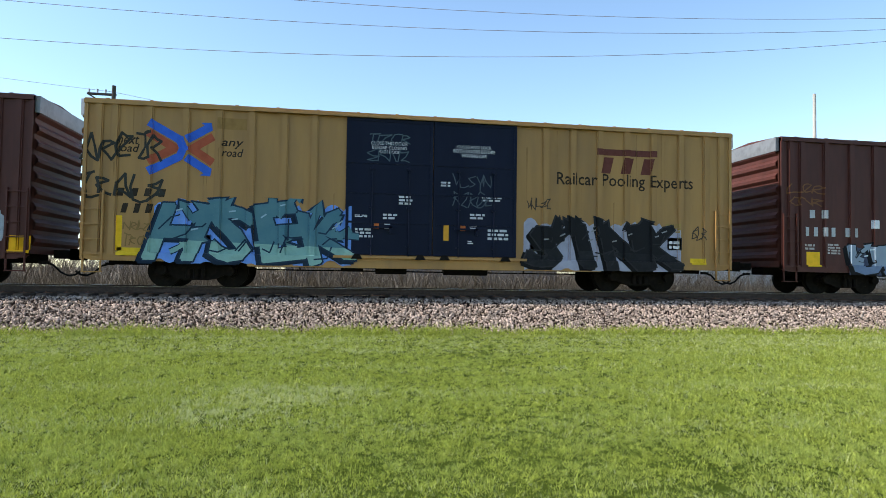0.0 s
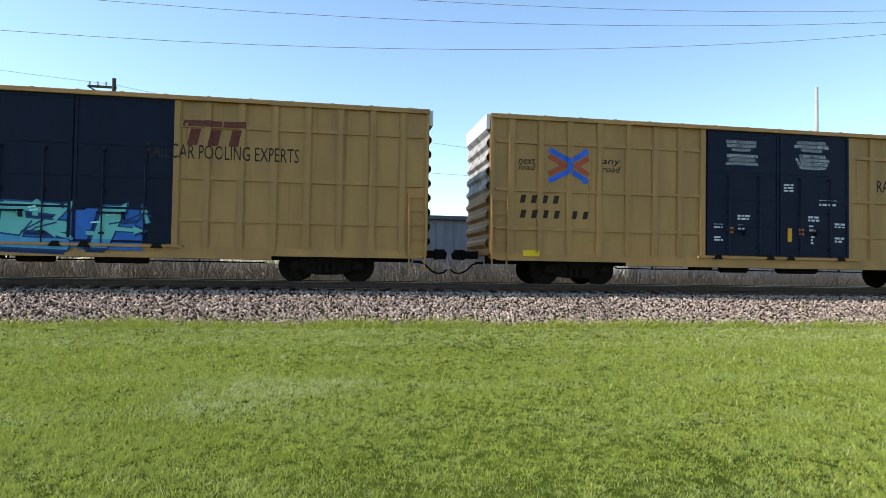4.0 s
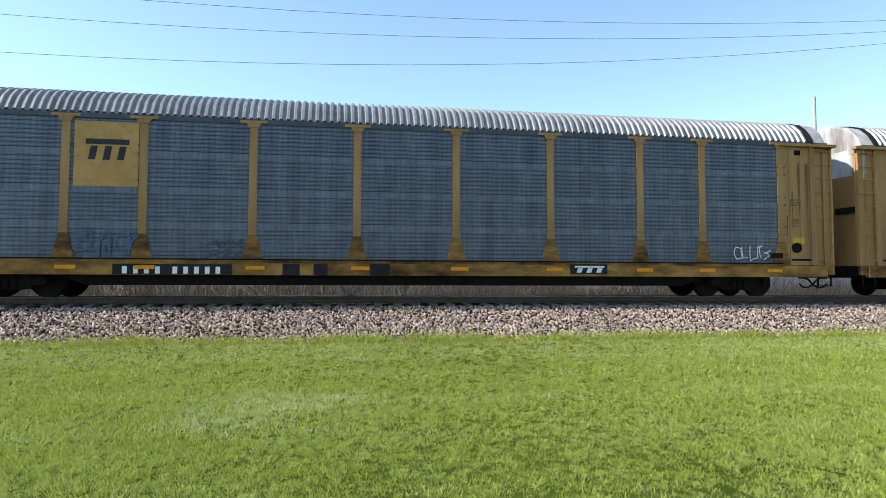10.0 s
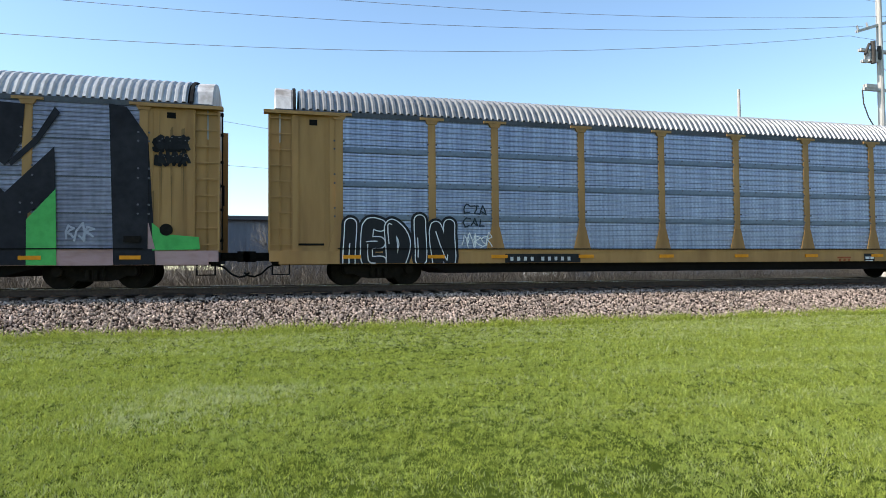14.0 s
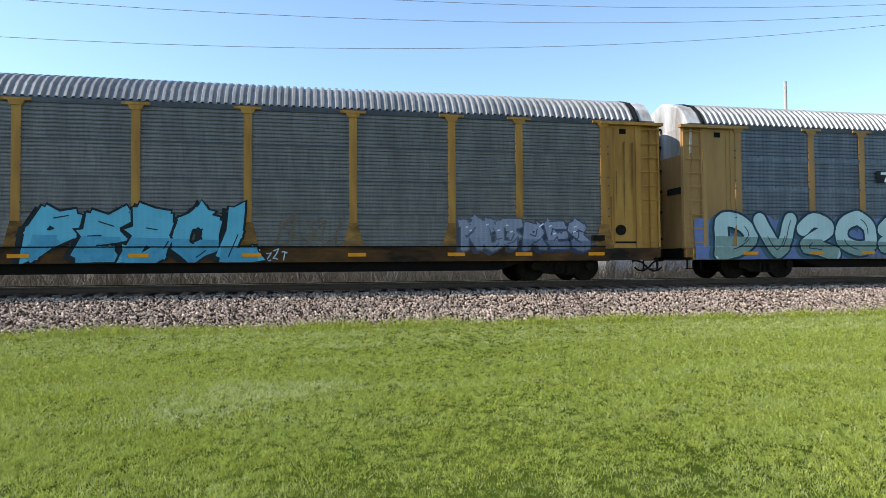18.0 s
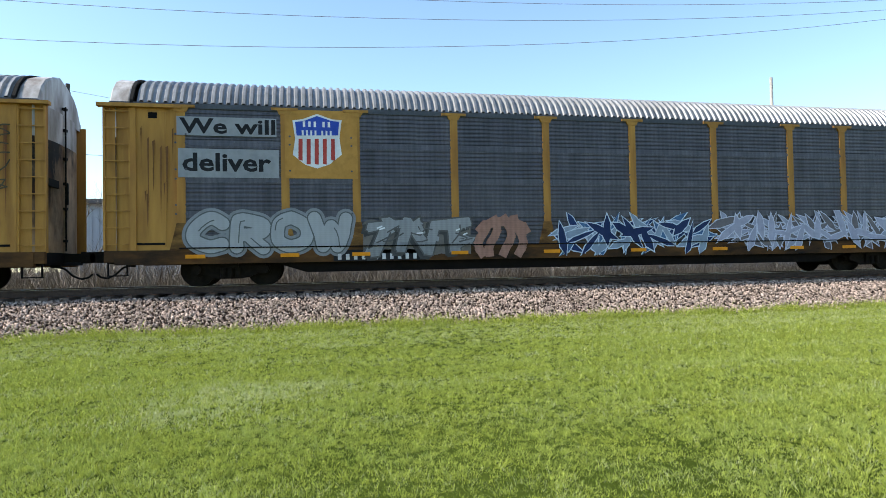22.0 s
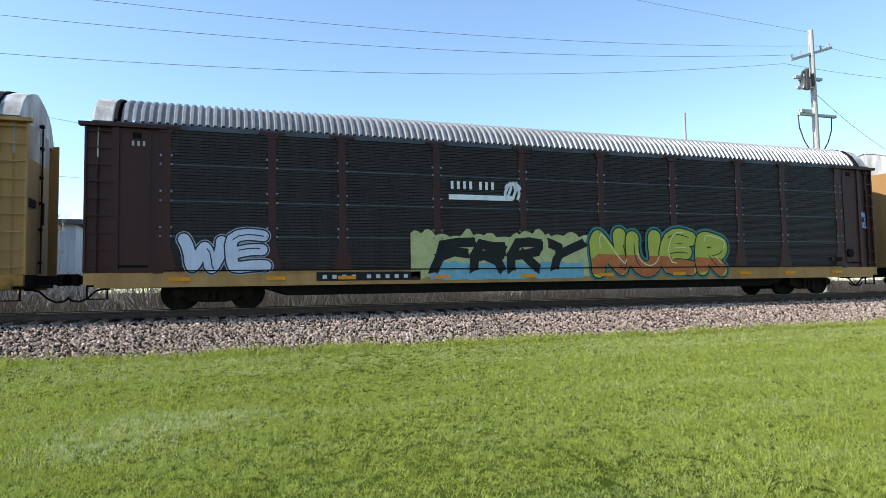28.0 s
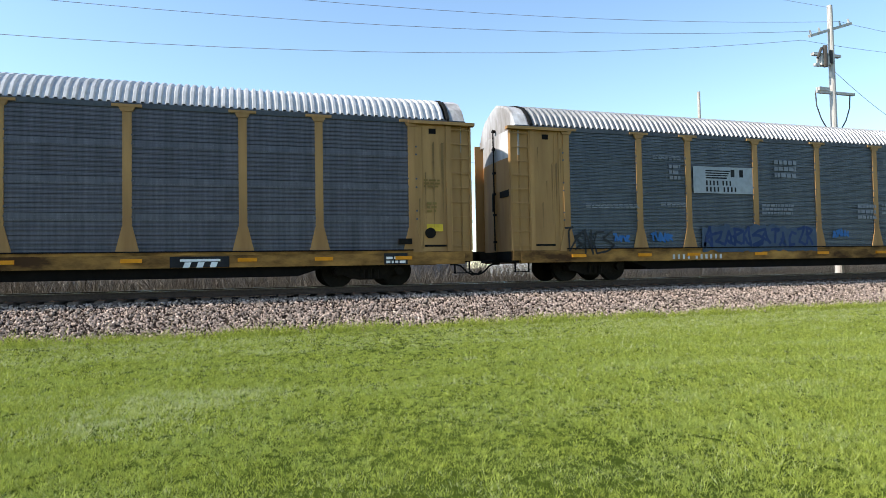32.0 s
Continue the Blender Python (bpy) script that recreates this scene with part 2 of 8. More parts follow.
# bed far darker than its stones: shade in the gaps is put into its colour
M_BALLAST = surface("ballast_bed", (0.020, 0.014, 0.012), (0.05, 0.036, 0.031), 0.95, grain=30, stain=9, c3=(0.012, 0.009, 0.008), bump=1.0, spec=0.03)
M_LAWN = surface("lawn_soil", (0.03, 0.046, 0.005), (0.055, 0.075, 0.010), 0.95, grain=40, stain=0.5, c3=(0.018, 0.026, 0.004), bump=0.6, spec=0.03)
M_GRASS = surface("grass_blade", (0.050, 0.080, 0.007), (0.56, 0.63, 0.125), 0.75, grain=1.1, stain=13.0, c3=(0.36, 0.43, 0.125), bump=0, island=True, translucent=0.38, spec=0.08, amount=0.40, own=0.8)
M_DRYGRASS = surface("pale_grass_blade", (0.36, 0.40, 0.16), (0.56, 0.59, 0.29), 0.8, grain=3, stain=5.0, c3=(0.50, 0.51, 0.30), bump=0, island=True, translucent=0.32, spec=0.08, own=1.5)
M_EARTH = surface("dry_verge", (0.045, 0.036, 0.026), (0.15, 0.12, 0.088), 0.95, grain=12, stain=0.8, c3=(0.02, 0.024, 0.010), bump=0.8, spec=0.03)
M_TWIG = surface("bare_twig", (0.03, 0.023, 0.018), (0.52, 0.45, 0.36), 0.9, grain=8, stain=1.5, bump=0.1, island=True, amount=0.5, spec=0.04)
M_STRAW = surface("dry_straw", (0.03, 0.024, 0.016), (0.38, 0.32, 0.23), 0.9, grain=8, stain=1.5, bump=0.0, translucent=0.08, island=True, amount=0.5, spec=0.04)
M_POLE = surface("weathered_pole", (0.40, 0.37, 0.33), (0.55, 0.52, 0.48), 0.8, grain=10, stain=1.5, streak=(4, 4, 0.3), bump=0.2)
M_DARKPOLE = surface("dark_pole", (0.045, 0.04, 0.036), (0.08, 0.07, 0.06), 0.8, grain=10, stain=1.5, streak=(4, 4, 0.3), bump=0.2)
M_WIRE = surface("wire", (0.26, 0.25, 0.27), (0.32, 0.31, 0.33), 0.5, 0.5, bump=0)
M_INSUL = surface("insulator", (0.35, 0.34, 0.33), (0.5, 0.5, 0.5), 0.3, bump=0)
M_SIDING = surface("grey_siding", (0.16, 0.165, 0.18), (0.21, 0.215, 0.23), 0.6, grain=3, stain=0.4, streak=STREAK, bump=0.05)
M_PALESIDING = surface("pale_siding", (0.45, 0.45, 0.44), (0.55, 0.55, 0.54), 0.6, grain=3, stain=0.4, streak=STREAK, bump=0.05)
M_DARKROOF = surface("dark_roof", (0.06, 0.06, 0.065), (0.09, 0.09, 0.095), 0.7, grain=6, stain=0.5, bump=0.1)
M_ORANGE = spray((0.58, 0.22, 0.012))


# ---- building blocks ----
class Geo:
    """Vertices and faces gathered into one mesh."""

    def __init__(self):
        self.v, self.f = [], []

    def box(self, x0, x1, y0, y1, z0, z1):
        k = len(self.v)
        self.v += [(x, y, z) for z in (z0, z1) for y in (y0, y1) for x in (x0, x1)]
        self.f += [tuple(k + i for i in q) for q in ((0, 2, 3, 1), (4, 5, 7, 6), (0, 1, 5, 4), (2, 6, 7, 3), (0, 4, 6, 2), (1, 3, 7, 5))]
        return self

    def prism(self, pts, y0, y1):
        """A polygon in x and z (anticlockwise as the camera sees it), from y0 (near) to y1."""
        k, n = len(self.v), len(pts)
        self.v += [(x, y0, z) for x, z in pts] + [(x, y1, z) for x, z in pts]
        self.f += [tuple(range(k, k + n)), tuple(range(k + 2 * n - 1, k + n - 1, -1))]
        self.f += [(k + i, k + n + i, k + n + (i + 1) % n, k + (i + 1) % n) for i in range(n)]
        return self

    def tube(self, p, q, r, n=8, r2=None):
        p, q = Vector(p), Vector(q)
        d = (q - p).normalized()
        a = d.orthogonal().normalized()
        b = d.cross(a)
        k = len(self.v)
        for c, s in ((p, r), (q, r if r2 is None else r2)):
            self.v += [tuple(c + s * (math.cos(2 * math.pi * i / n) * a + math.sin(2 * math.pi * i / n) * b)) for i in range(n)]
        self.f += [(k + i, k + (i + 1) % n, k + n + (i + 1) % n, k + n + i) for i in range(n)]
        self.f += [tuple(range(k + n - 1, k - 1, -1)), tuple(range(k + n, k + 2 * n))]
        return self

    def grid(self, rows):
        """Rows of equally many points, joined by quads."""
        k, m = len(self.v), len(rows[0])
        for r in rows:
            self.v += [tuple(p) for p in r]
        for i in range(len(rows) - 1):
            for j in range(m - 1):
                a = k + i * m + j
                self.f.append((a, a + 1, a + m + 1, a + m))
        return self

    def mesh(self, name="mesh", smooth=False):
        me = bpy.data.meshes.new(name)
        me.from_pydata(self.v, [], self.f)
        if smooth:
            me.shade_smooth()
        me.update()
        return me


MESHES = {}


def cached(key, make):
    if key not in MESHES:
        g = make()
        MESHES[key] = g.mesh(str(key[0])) if isinstance(g, Geo) else g
    return MESHES[key]


def part(name, me, material, parent, label="", at=None):
    """Links a mesh (or Geo) as one object under a thing or a part. Shared meshes take their material on the object."""
    if isinstance(me, Geo):
        me = me.mesh(name)
    if not me.materials:
        me.materials.append(None)
    ob = new(name, me)
    ob.material_slots[0].link = "OBJECT"
    ob.material_slots[0].material = material
    ob.parent = parent
    if at:
        ob.location = at
    if label:
        ob["label"] = label
    return ob


def thing(name, label, category, group="", at=(0, 0, 0)):
    ob = new(name)
    ob.location = at
    return tagged(ob, label, category, group)


# ---- lettering and sprayed pieces ----
LETTERS, BOUNDS, EDGES = {}, {}, {}


def letters(text, offset=0.0, shear=0.0):
    """Flat outline letters as (points, faces), scaled to the unit square."""
    key = (text, offset, shear)
    if key not in LETTERS:
        cu = bpy.data.curves.new("letters", "FONT")
        cu.body, cu.offset, cu.shear, cu.resolution_u = text, offset, shear, 2
        ob = bpy.data.objects.new("letters", cu)
        me = bpy.data.meshes.new_from_object(ob)
        v = np.array([p.co[:2] for p in me.vertices])
        f = [tuple(p.vertices) for p in me.polygons]
        seen = collections.Counter(frozenset(e) for q in f for e in zip(q, q[1:] + q[:1]))
        EDGES[key] = [tuple(e) for e, k in seen.items() if k == 1]
        if key == (text, 0.0, shear):
            BOUNDS[(text, shear)] = (v.min(0), v.max(0))
        elif (text, shear) not in BOUNDS:
            letters(text, 0.0, shear)
        lo, hi = BOUNDS[(text, shear)]
        if len(text) == 1:      # narrow letters keep their proportion
            mid, half = (lo[0] + hi[0]) / 2, max((hi[0] - lo[0]) / 2, 0.24)
            lo, hi = np.array((mid - half, lo[1])), np.array((mid + half, hi[1]))
        LETTERS[key] = ((v - lo) / np.maximum(hi - lo, 1e-6), f)
        bpy.data.objects.remove(ob)
        bpy.data.curves.remove(cu)
        bpy.data.meshes.remove(me)
    return LETTERS[key]


class Flat:
    """Flat shapes in x and z that are laid onto a car's side."""

    def __init__(self):
        self.v, self.f, self.lift, self.count = [], [], [], 0

    def add(self, v, f):
        k = len(self.v)
        self.v += [tuple(p) for p in v]
        self.lift += [0.00006 * (self.count % 61)] * len(v)     # overlapping strokes lie one over another
        self.count += 1
        self.f += [tuple(k + i for i in q) for q in f]
        return self

    def poly(self, *pts):
        return self.add(pts, [tuple(range(len(pts)))])

    def bar(self, x0, x1, z0, z1):
        return self.poly((x0, z0), (x1, z0), (x1, z1), (x0, z1))

    def text(self, s, x0, x1, z0, z1, offset=0.0, shear=0.0):
        v, f = letters(s, offset, shear)
        return self.add([(x0 + a * (x1 - x0), z0 + b * (z1 - z0)) for a, b in v], f)

    def blob(self, x, z, rx, rz, rnd, n=14, rough=0.15):
        pts = []
        for i in range(n):
            a = 2 * math.pi * i / n
            k = 1 + rough * (rnd.random() * 2 - 1)
            pts.append((x + rx * k * math.cos(a), z + rz * k * math.sin(a)))
        return self.poly(*pts)

    def stroke(self, pts, w, cap=0.3):
        """A brush line of width w through the points."""
        for (x0, z0), (x1, z1) in zip(pts, pts[1:]):
            d = math.hypot(x1 - x0, z1 - z0) or 1
            a, b = -(z1 - z0) / d * w / 2, (x1 - x0) / d * w / 2
            e, g = (x1 - x0) / d * w * cap, (z1 - z0) / d * w * cap
            self.poly((x0 - a - e, z0 - b - g), (x1 - a + e, z1 - b + g), (x1 + a + e, z1 + b + g), (x0 + a - e, z0 + b - g))
        return self


STEPS = {}     # car: half its length, depth of its side, ribs as (from, to, depth), bands likewise in height


def lay(name, flat, material, car, layer=1, label="", clip=None):
    """Lays flat shapes onto the near side of a car, over its ribs: x counts from the car's rear end."""
    if not flat.f:
        return None
    bm = bmesh.new()
    vs = [bm.verts.new((x, -up, z)) for (x, z), up in zip(flat.v, flat.lift)]
    for q in flat.f:
        try:
            bm.faces.new([vs[i] for i in q])
        except ValueError:
            pass
    half, base, ribs, bands = STEPS[car.name]
    base, ends, inset = base if isinstance(base, tuple) else (base, base, 0.0)
    lo, hi = min(x for x, z in flat.v), max(x for x, z in flat.v)
    spans, depth = [r[:2] for r in ribs], [r[2] for r in ribs]
    for a, b in spans:
        for cut in (a - 0.003, a + 0.003, b - 0.003, b + 0.003):
            if lo < cut < hi:
                bmesh.ops.bisect_plane(bm, geom=bm.verts[:] + bm.edges[:] + bm.faces[:], plane_co=(cut, 0, 0), plane_no=(1, 0, 0), dist=0.0004)
    if clip is not None:
        bmesh.ops.bisect_plane(bm, geom=bm.verts[:] + bm.edges[:] + bm.faces[:], plane_co=((lo + hi) / 2, 0, clip), plane_no=(0.03, 0, 1), clear_outer=True, dist=0.0004)
    bmesh.ops.bisect_plane(bm, geom=bm.verts[:] + bm.edges[:] + bm.faces[:], plane_co=(0, 0, 0.63), plane_no=(0, 0, 1), clear_inner=True, dist=0.0004)
    zlo, zhi = min(z for x, z in flat.v), max(z for x, z in flat.v)
    for a, b, d in bands:
        for cut in (a - 0.003, a + 0.003, b - 0.003, b + 0.003):
            if zlo < cut < zhi:
                bmesh.ops.bisect_plane(bm, geom=bm.verts[:] + bm.edges[:] + bm.faces[:], plane_co=(0, 0, cut), plane_no=(0, 0, 1), dist=0.0004)
    for v in bm.verts:
        y = base if inset - 0.001 <= v.co.x <= 2 * half - inset + 0.001 else ends
        for a, b, d in bands:
            if a - 0.001 <= v.co.z <= b + 0.001:
                y = max(y, d)
        for (a, b), d in zip(spans, depth):
            if a - 0.001 <= v.co.x <= b + 0.001:
                y = max(y, d)
        v.co = (v.co.x - half, v.co.y - y - 0.004 * layer, v.co.z)
    bmesh.ops.recalc_face_normals(bm, faces=bm.faces[:])
    for f in bm.faces:
        if f.normal.y > 0:
            f.normal_flip()
    me = bpy.data.meshes.new(name)
    bm.to_mesh(me)
    bm.free()
    ob = part(name, me, material, car, label)
    if len(flat.f) > 3 and name not in ("lettering",):
        ob["kind"] = "stuff"
    return ob


def bars(flat, groups, z0, z1, w=0.16, gap=0.07):
    """Plain bars, one for each character: groups of (x, count)."""
    for x, count in groups:
        for i in range(count):
            a = x + i * (w + gap)
            flat.bar(a, a + w, z0, z1)
    return flat


def lines(flat, x0, x1, z0, z1, rows, rnd):
    """Small print as rows of plain bars."""
    h = (z1 - z0) / rows
    for r in range(rows):
        x = x0
        while x < x1 - 0.05:
            w = min(rnd.uniform(0.06, 0.22), x1 - x)
            flat.bar(x, x + w, z0 + r * h, z0 + (r + 0.62) * h)
            x += w + 0.04
    return flat

# ---- ground and track ----
def ground_sheet():
    g = Geo()
    ys = [-400, -60, -10, 0, 4, 8, 12, 15.2, 16.0, 16.35, 17.1, 17.95, 20.75, 21.6, 22.6, 23.6, 26, 32, 60, 300, 2500]

    def height(x, y):
        h = 0.03 * noise.noise(Vector((x * 0.15, y * 0.15, 3))) if -20 < y < 16 else 0
        for a, b, za, zb in ((16.35, 17.95, 0.05, 0.80), (20.75, 22.6, 0.80, 0.62)):
            if a <= y <= b:
                return za + (zb - za) * (y - a) / (b - a)
        if 17.95 < y < 20.75:
            return 0.80
        if y > 22.6:
            return 0.62
        return h
    xs = [-2500, -300, -60] + [-40 + 2.5 * i for i in range(45)] + [100, 300, 2500]
    g.grid([[(x, y, height(x, y)) for x in xs] for y in ys])
    return g


ground = new("ground", ground_sheet().mesh("ground", True))
ground.data.materials.append(M_LAWN)
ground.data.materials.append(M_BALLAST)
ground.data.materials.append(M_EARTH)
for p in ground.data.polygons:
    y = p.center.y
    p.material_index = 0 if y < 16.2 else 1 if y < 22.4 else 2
tagged(ground, "mown green lawn rising to a gravel railway bed", "ground", kind="structure")


def lumps(x, y, size, seed):
    """Smooth uneven values between -1 and 1, on a grid of the given size."""
    table = np.random.default_rng(seed).uniform(-1, 1, (256, 256))
    u, v = x / size, y / size
    i, j = np.floor(u).astype(int), np.floor(v).astype(int)
    a, b = u - i, v - j
    a, b = a * a * (3 - 2 * a), b * b * (3 - 2 * b)
    p, q, r, t = table[i % 256, j % 256], table[(i + 1) % 256, j % 256], table[i % 256, (j + 1) % 256], table[(i + 1) % 256, (j + 1) % 256]
    return (p * (1 - a) + q * a) * (1 - b) + (r * (1 - a) + t * a) * b


def scatter_blades(name, spans, material, seed, keep=None, outside=False):
    """Grass blades, one triangle each: spans of (x0, x1, y0, y1, per square metre, height, width)."""
    rng = np.random.default_rng(seed)
    allv = []
    for x0, x1, y0, y1, dens, h, w in spans:
        n = int((x1 - x0) * (y1 - y0) * dens)
        # blades stand in tufts
        k = n // 16 + 1
        tx, ty, tr = rng.uniform(x0, x1, k), rng.uniform(y0, y1, k), np.clip(rng.lognormal(-0.1, 0.45, k), 0.4, 2.4)
        who = rng.integers(0, k, n)
        off = rng.normal(0, 0.5 * h, (n, 2)) * tr[who][:, None]
        x, y = tx[who] + off[:, 0], ty[who] + off[:, 1]
        # only the wedge that opens from where the camera stands
        ok = (x > -0.62 * y - 1.5) & (x < 2.6 * y + 3.0)
        if outside:
            ok = ~(ok & (y > 0.9))
        if keep is not None:
            ok &= keep(x, y, rng)
        x, y, off, size = x[ok], y[ok], off[ok], tr[who][ok]
        n = len(x)
        a = rng.uniform(0, 2 * np.pi, n)
        clump = 0.75 * lumps(x, y, 0.045, 1) + 0.3 * lumps(x, y, 0.13, 2) + 0.1 * lumps(x, y, 0.5, 3)
        hh = h * rng.uniform(0.6, 1.2, n) * np.clip(1.0 + clump, 0.22, 2.1) * (0.5 + 0.5 * size)
        lean = rng.normal(0, 0.55, (n, 2)) * hh[:, None] + 0.8 * off
        dx, dy = np.cos(a) * w / 2, np.sin(a) * w / 2
        z = np.zeros(n) - 0.01
        v = np.stack([np.stack([x - dx, y - dy, z], 1), np.stack([x + dx, y + dy, z], 1), np.stack([x + lean[:, 0], y + lean[:, 1], hh], 1)], 1)
        allv.append(v.reshape(-1, 3))
    v = np.concatenate(allv).astype(np.float32)
    n = len(v) // 3
    me = bpy.data.meshes.new(name)
    me.vertices.add(len(v))
    me.vertices.foreach_set("co", v.ravel())
    me.loops.add(3 * n)
    me.loops.foreach_set("vertex_index", np.arange(3 * n, dtype=np.int32))
    me.polygons.add(n)
    me.polygons.foreach_set("loop_start", np.arange(0, 3 * n, 3, dtype=np.int32))
    me.update(calc_edges=True)
    me.materials.append(material)
    return new(name, me)


SWARD = [(1, 11, 0.9, 3.2, 3600, 0.034, 0.008), (-6, 15, 3.2, 6.5, 8000, 0.034, 0.0085), (-8, 21, 6.5, 9.5, 4600, 0.036, 0.011), (-10, 28, 9.5, 13, 3000, 0.038, 0.014), (-14, 44, 13, 16.2, 1800, 0.040, 0.018)]


def worn(x, y):
    """How far the sward is worn pale: one patch, and faint streaks left by the mower."""
    d = np.minimum(((x + 0.7) / 1.15) ** 2 + ((y - 8.15) / 0.7) ** 2, ((x + 1.2) / 0.7) ** 2 + ((y - 7.3) / 0.35) ** 2)
    d = d + 0.35 * np.sin(x * 5.3 + y * 2) * np.sin(y * 6.1)
    rows = 0.5 + 0.5 * np.sin(y * 3.1 + 0.25 * x + 0.8 * np.sin(x * 0.7))
    return np.minimum(0.7, 0.60 * np.exp(-np.maximum(d, 0.0) ** 1.5) + 0.05 + 0.16 * rows ** 4 + np.where(y > 12.3, 0.22, 0.0))


lawn_grass = scatter_blades("lawn_grass", SWARD, M_GRASS, 4, lambda x, y, rng: rng.uniform(0, 1, len(x)) > worn(x, y))
tagged(lawn_grass, "short mown green lawn grass", "grass", kind="stuff")


# the same lawn goes on beside and behind the camera
side_grass = scatter_blades("lawn_grass", [(-16, 24, -9, 15.9, 260, 0.05, 0.02)], M_GRASS, 6, None, True)
tagged(side_grass, "short mown green lawn grass beside the viewer", "grass", kind="stuff")
tuft = scatter_blades("weed_tuft", [(-4.0, -3.3, 10.75, 11.1, 2600, 0.085, 0.014)], M_GRASS, 8)
tagged(tuft, "taller dark green tuft of weeds in the lawn", "grass", kind="stuff")


def pale_patch(x, y, rng):
    return rng.uniform(0, 1, len(x)) < worn(x, y)


pale = scatter_blades("pale_grass", [(-6, 15, 3.2, 6.5, 5000, 0.040, 0.006), (-8, 21, 6.5, 10, 4000, 0.038, 0.0085), (-10, 28, 10, 16, 1100, 0.05, 0.014)], M_DRYGRASS, 9, pale_patch)
tagged(pale, "paler dry grass blades in worn patches of lawn", "grass", kind="stuff")


def verge_keep(x, y, rng):
    edge = 16.35 + 0.16 * np.sin(x * 0.9) + 0.1 * np.sin(x * 2.3 + 1)
    clump = 0.5 + 0.5 * np.sin(x * 1.7 + 0.6) * np.sin(x * 0.61 + 2)
    return (y < edge) & (rng.uniform(0, 1, len(x)) < 0.35 + 0.65 * clump)


verge = scatter_blades("verge_grass", [(-14, 48, 15.75, 16.75, 1500, 0.17, 0.022)], M_GRASS, 12, verge_keep)
tagged(verge, "taller unmown green grass along the gravel", "grass", kind="stuff")


def stones(name, spans, seed, size):
    """Crushed stones: six corners each, unevenly stretched and turned."""
    rng = np.random.default_rng(seed)
    base = np.array([(1, 0, 0), (-1, 0, 0), (0, 1, 0), (0, -1, 0), (0, 0, 1), (0, 0, -1)], float)
    tri = np.array([(0, 2, 4), (2, 1, 4), (1, 3, 4), (3, 0, 4), (2, 0, 5), (1, 2, 5), (3, 1, 5), (0, 3, 5)])
    vs = []
    for x0, x1, y0, y1, z0, z1, n in spans:
        x = rng.uniform(x0, x1, n)
        u = rng.uniform(0, 1, n)
        c = np.stack([x, y0 + u * (y1 - y0), z0 + u * (z1 - z0) + rng.uniform(-0.005, 0.04, n)], 1)
        s = size * rng.uniform(0.55, 1.35, (n, 1, 1)) * rng.uniform(0.5, 1.3, (n, 1, 3))
        q = rng.normal(0, 1, (n, 4))
        q /= np.linalg.norm(q, axis=1)[:, None]
        w, i, j, k = q.T
        R = np.stack([1 - 2 * (j * j + k * k), 2 * (i * j - k * w), 2 * (i * k + j * w), 2 * (i * j + k * w), 1 - 2 * (i * i + k * k), 2 * (j * k - i * w), 2 * (i * k - j * w), 2 * (j * k + i * w), 1 - 2 * (i * i + j * j)], 1).reshape(-1, 3, 3)
        v = base[None] * (1 + rng.normal(0, 0.2, (n, 6, 1))) + rng.normal(0, 0.18, (n, 6, 3))
        vs.append((np.einsum("nij,nkj->nki", R, v * s) + c[:, None]).reshape(-1, 3))
    v = np.concatenate(vs).astype(np.float32)
    n = len(v) // 6
    f = (tri[None] + 6 * np.arange(n)[:, None, None]).reshape(-1, 3).astype(np.int32)
    me = bpy.data.meshes.new(name)
    me.vertices.add(len(v))
    me.vertices.foreach_set("co", v.ravel())
    me.loops.add(f.size)
    me.loops.foreach_set("vertex_index", f.ravel())
    me.polygons.add(len(f))
    me.polygons.foreach_set("loop_start", np.arange(0, f.size, 3, dtype=np.int32))
    me.update(calc_edges=True)
    me.materials.append(M_STONE)
    return tagged(new(name, me), "crushed pinkish grey ballast stones", "gravel", kind="stuff")


stones("ballast_stones", [(-16, 60, 16.25, 17.95, 0.03, 0.80, 56000), (-16, 60, 17.9, 19.0, 0.775, 0.775, 15000), (-16, 60, 15.9, 16.3, 0.0, 0.02, 1800)], 5, 0.036)

# two rails on ties
track = thing("railway_track", "railway track of rusty rails on dark wooden ties", "track")
track["kind"] = "structure"
for side in (-1, 1):
    yr = YC + side * 0.755
    prof = [(-0.07, -0.185), (0.07, -0.185), (0.07, -0.172), (0.012, -0.155), (0.009, -0.05), (0.036, -0.042), (0.036, -0.006), (0.028, 0.0), (-0.028, 0.0), (-0.036, -0.006), (-0.036, -0.042), (-0.009, -0.05), (-0.012, -0.155), (-0.07, -0.172)]
    g = Geo()
    g.grid([[(x, yr + a, RT + b) for a, b in prof + prof[:1]] for x in (-700, 0, 700)])
    rail = part("rail", g, M_RAIL, track)
    g = Geo().box(-700, 700, yr - 0.027, yr + 0.027, RT + 0.001, RT + 0.004)
    part("running_surface", g, M_RAILTOP, rail, "bright worn top of rail")
tie_me = Geo().box(-0.115, 0.115, -1.3, 1.3, -0.18, 0).mesh("tie")
plate_me = Geo().box(-0.1, 0.1, -0.19, 0.19, 0, 0.018).box(-0.07, -0.04, -0.13, -0.09, 0.018, 0.045).box(0.04, 0.07, 0.09, 0.13, 0.018, 0.045).mesh("tie_plate")
rnd = random.Random(3)
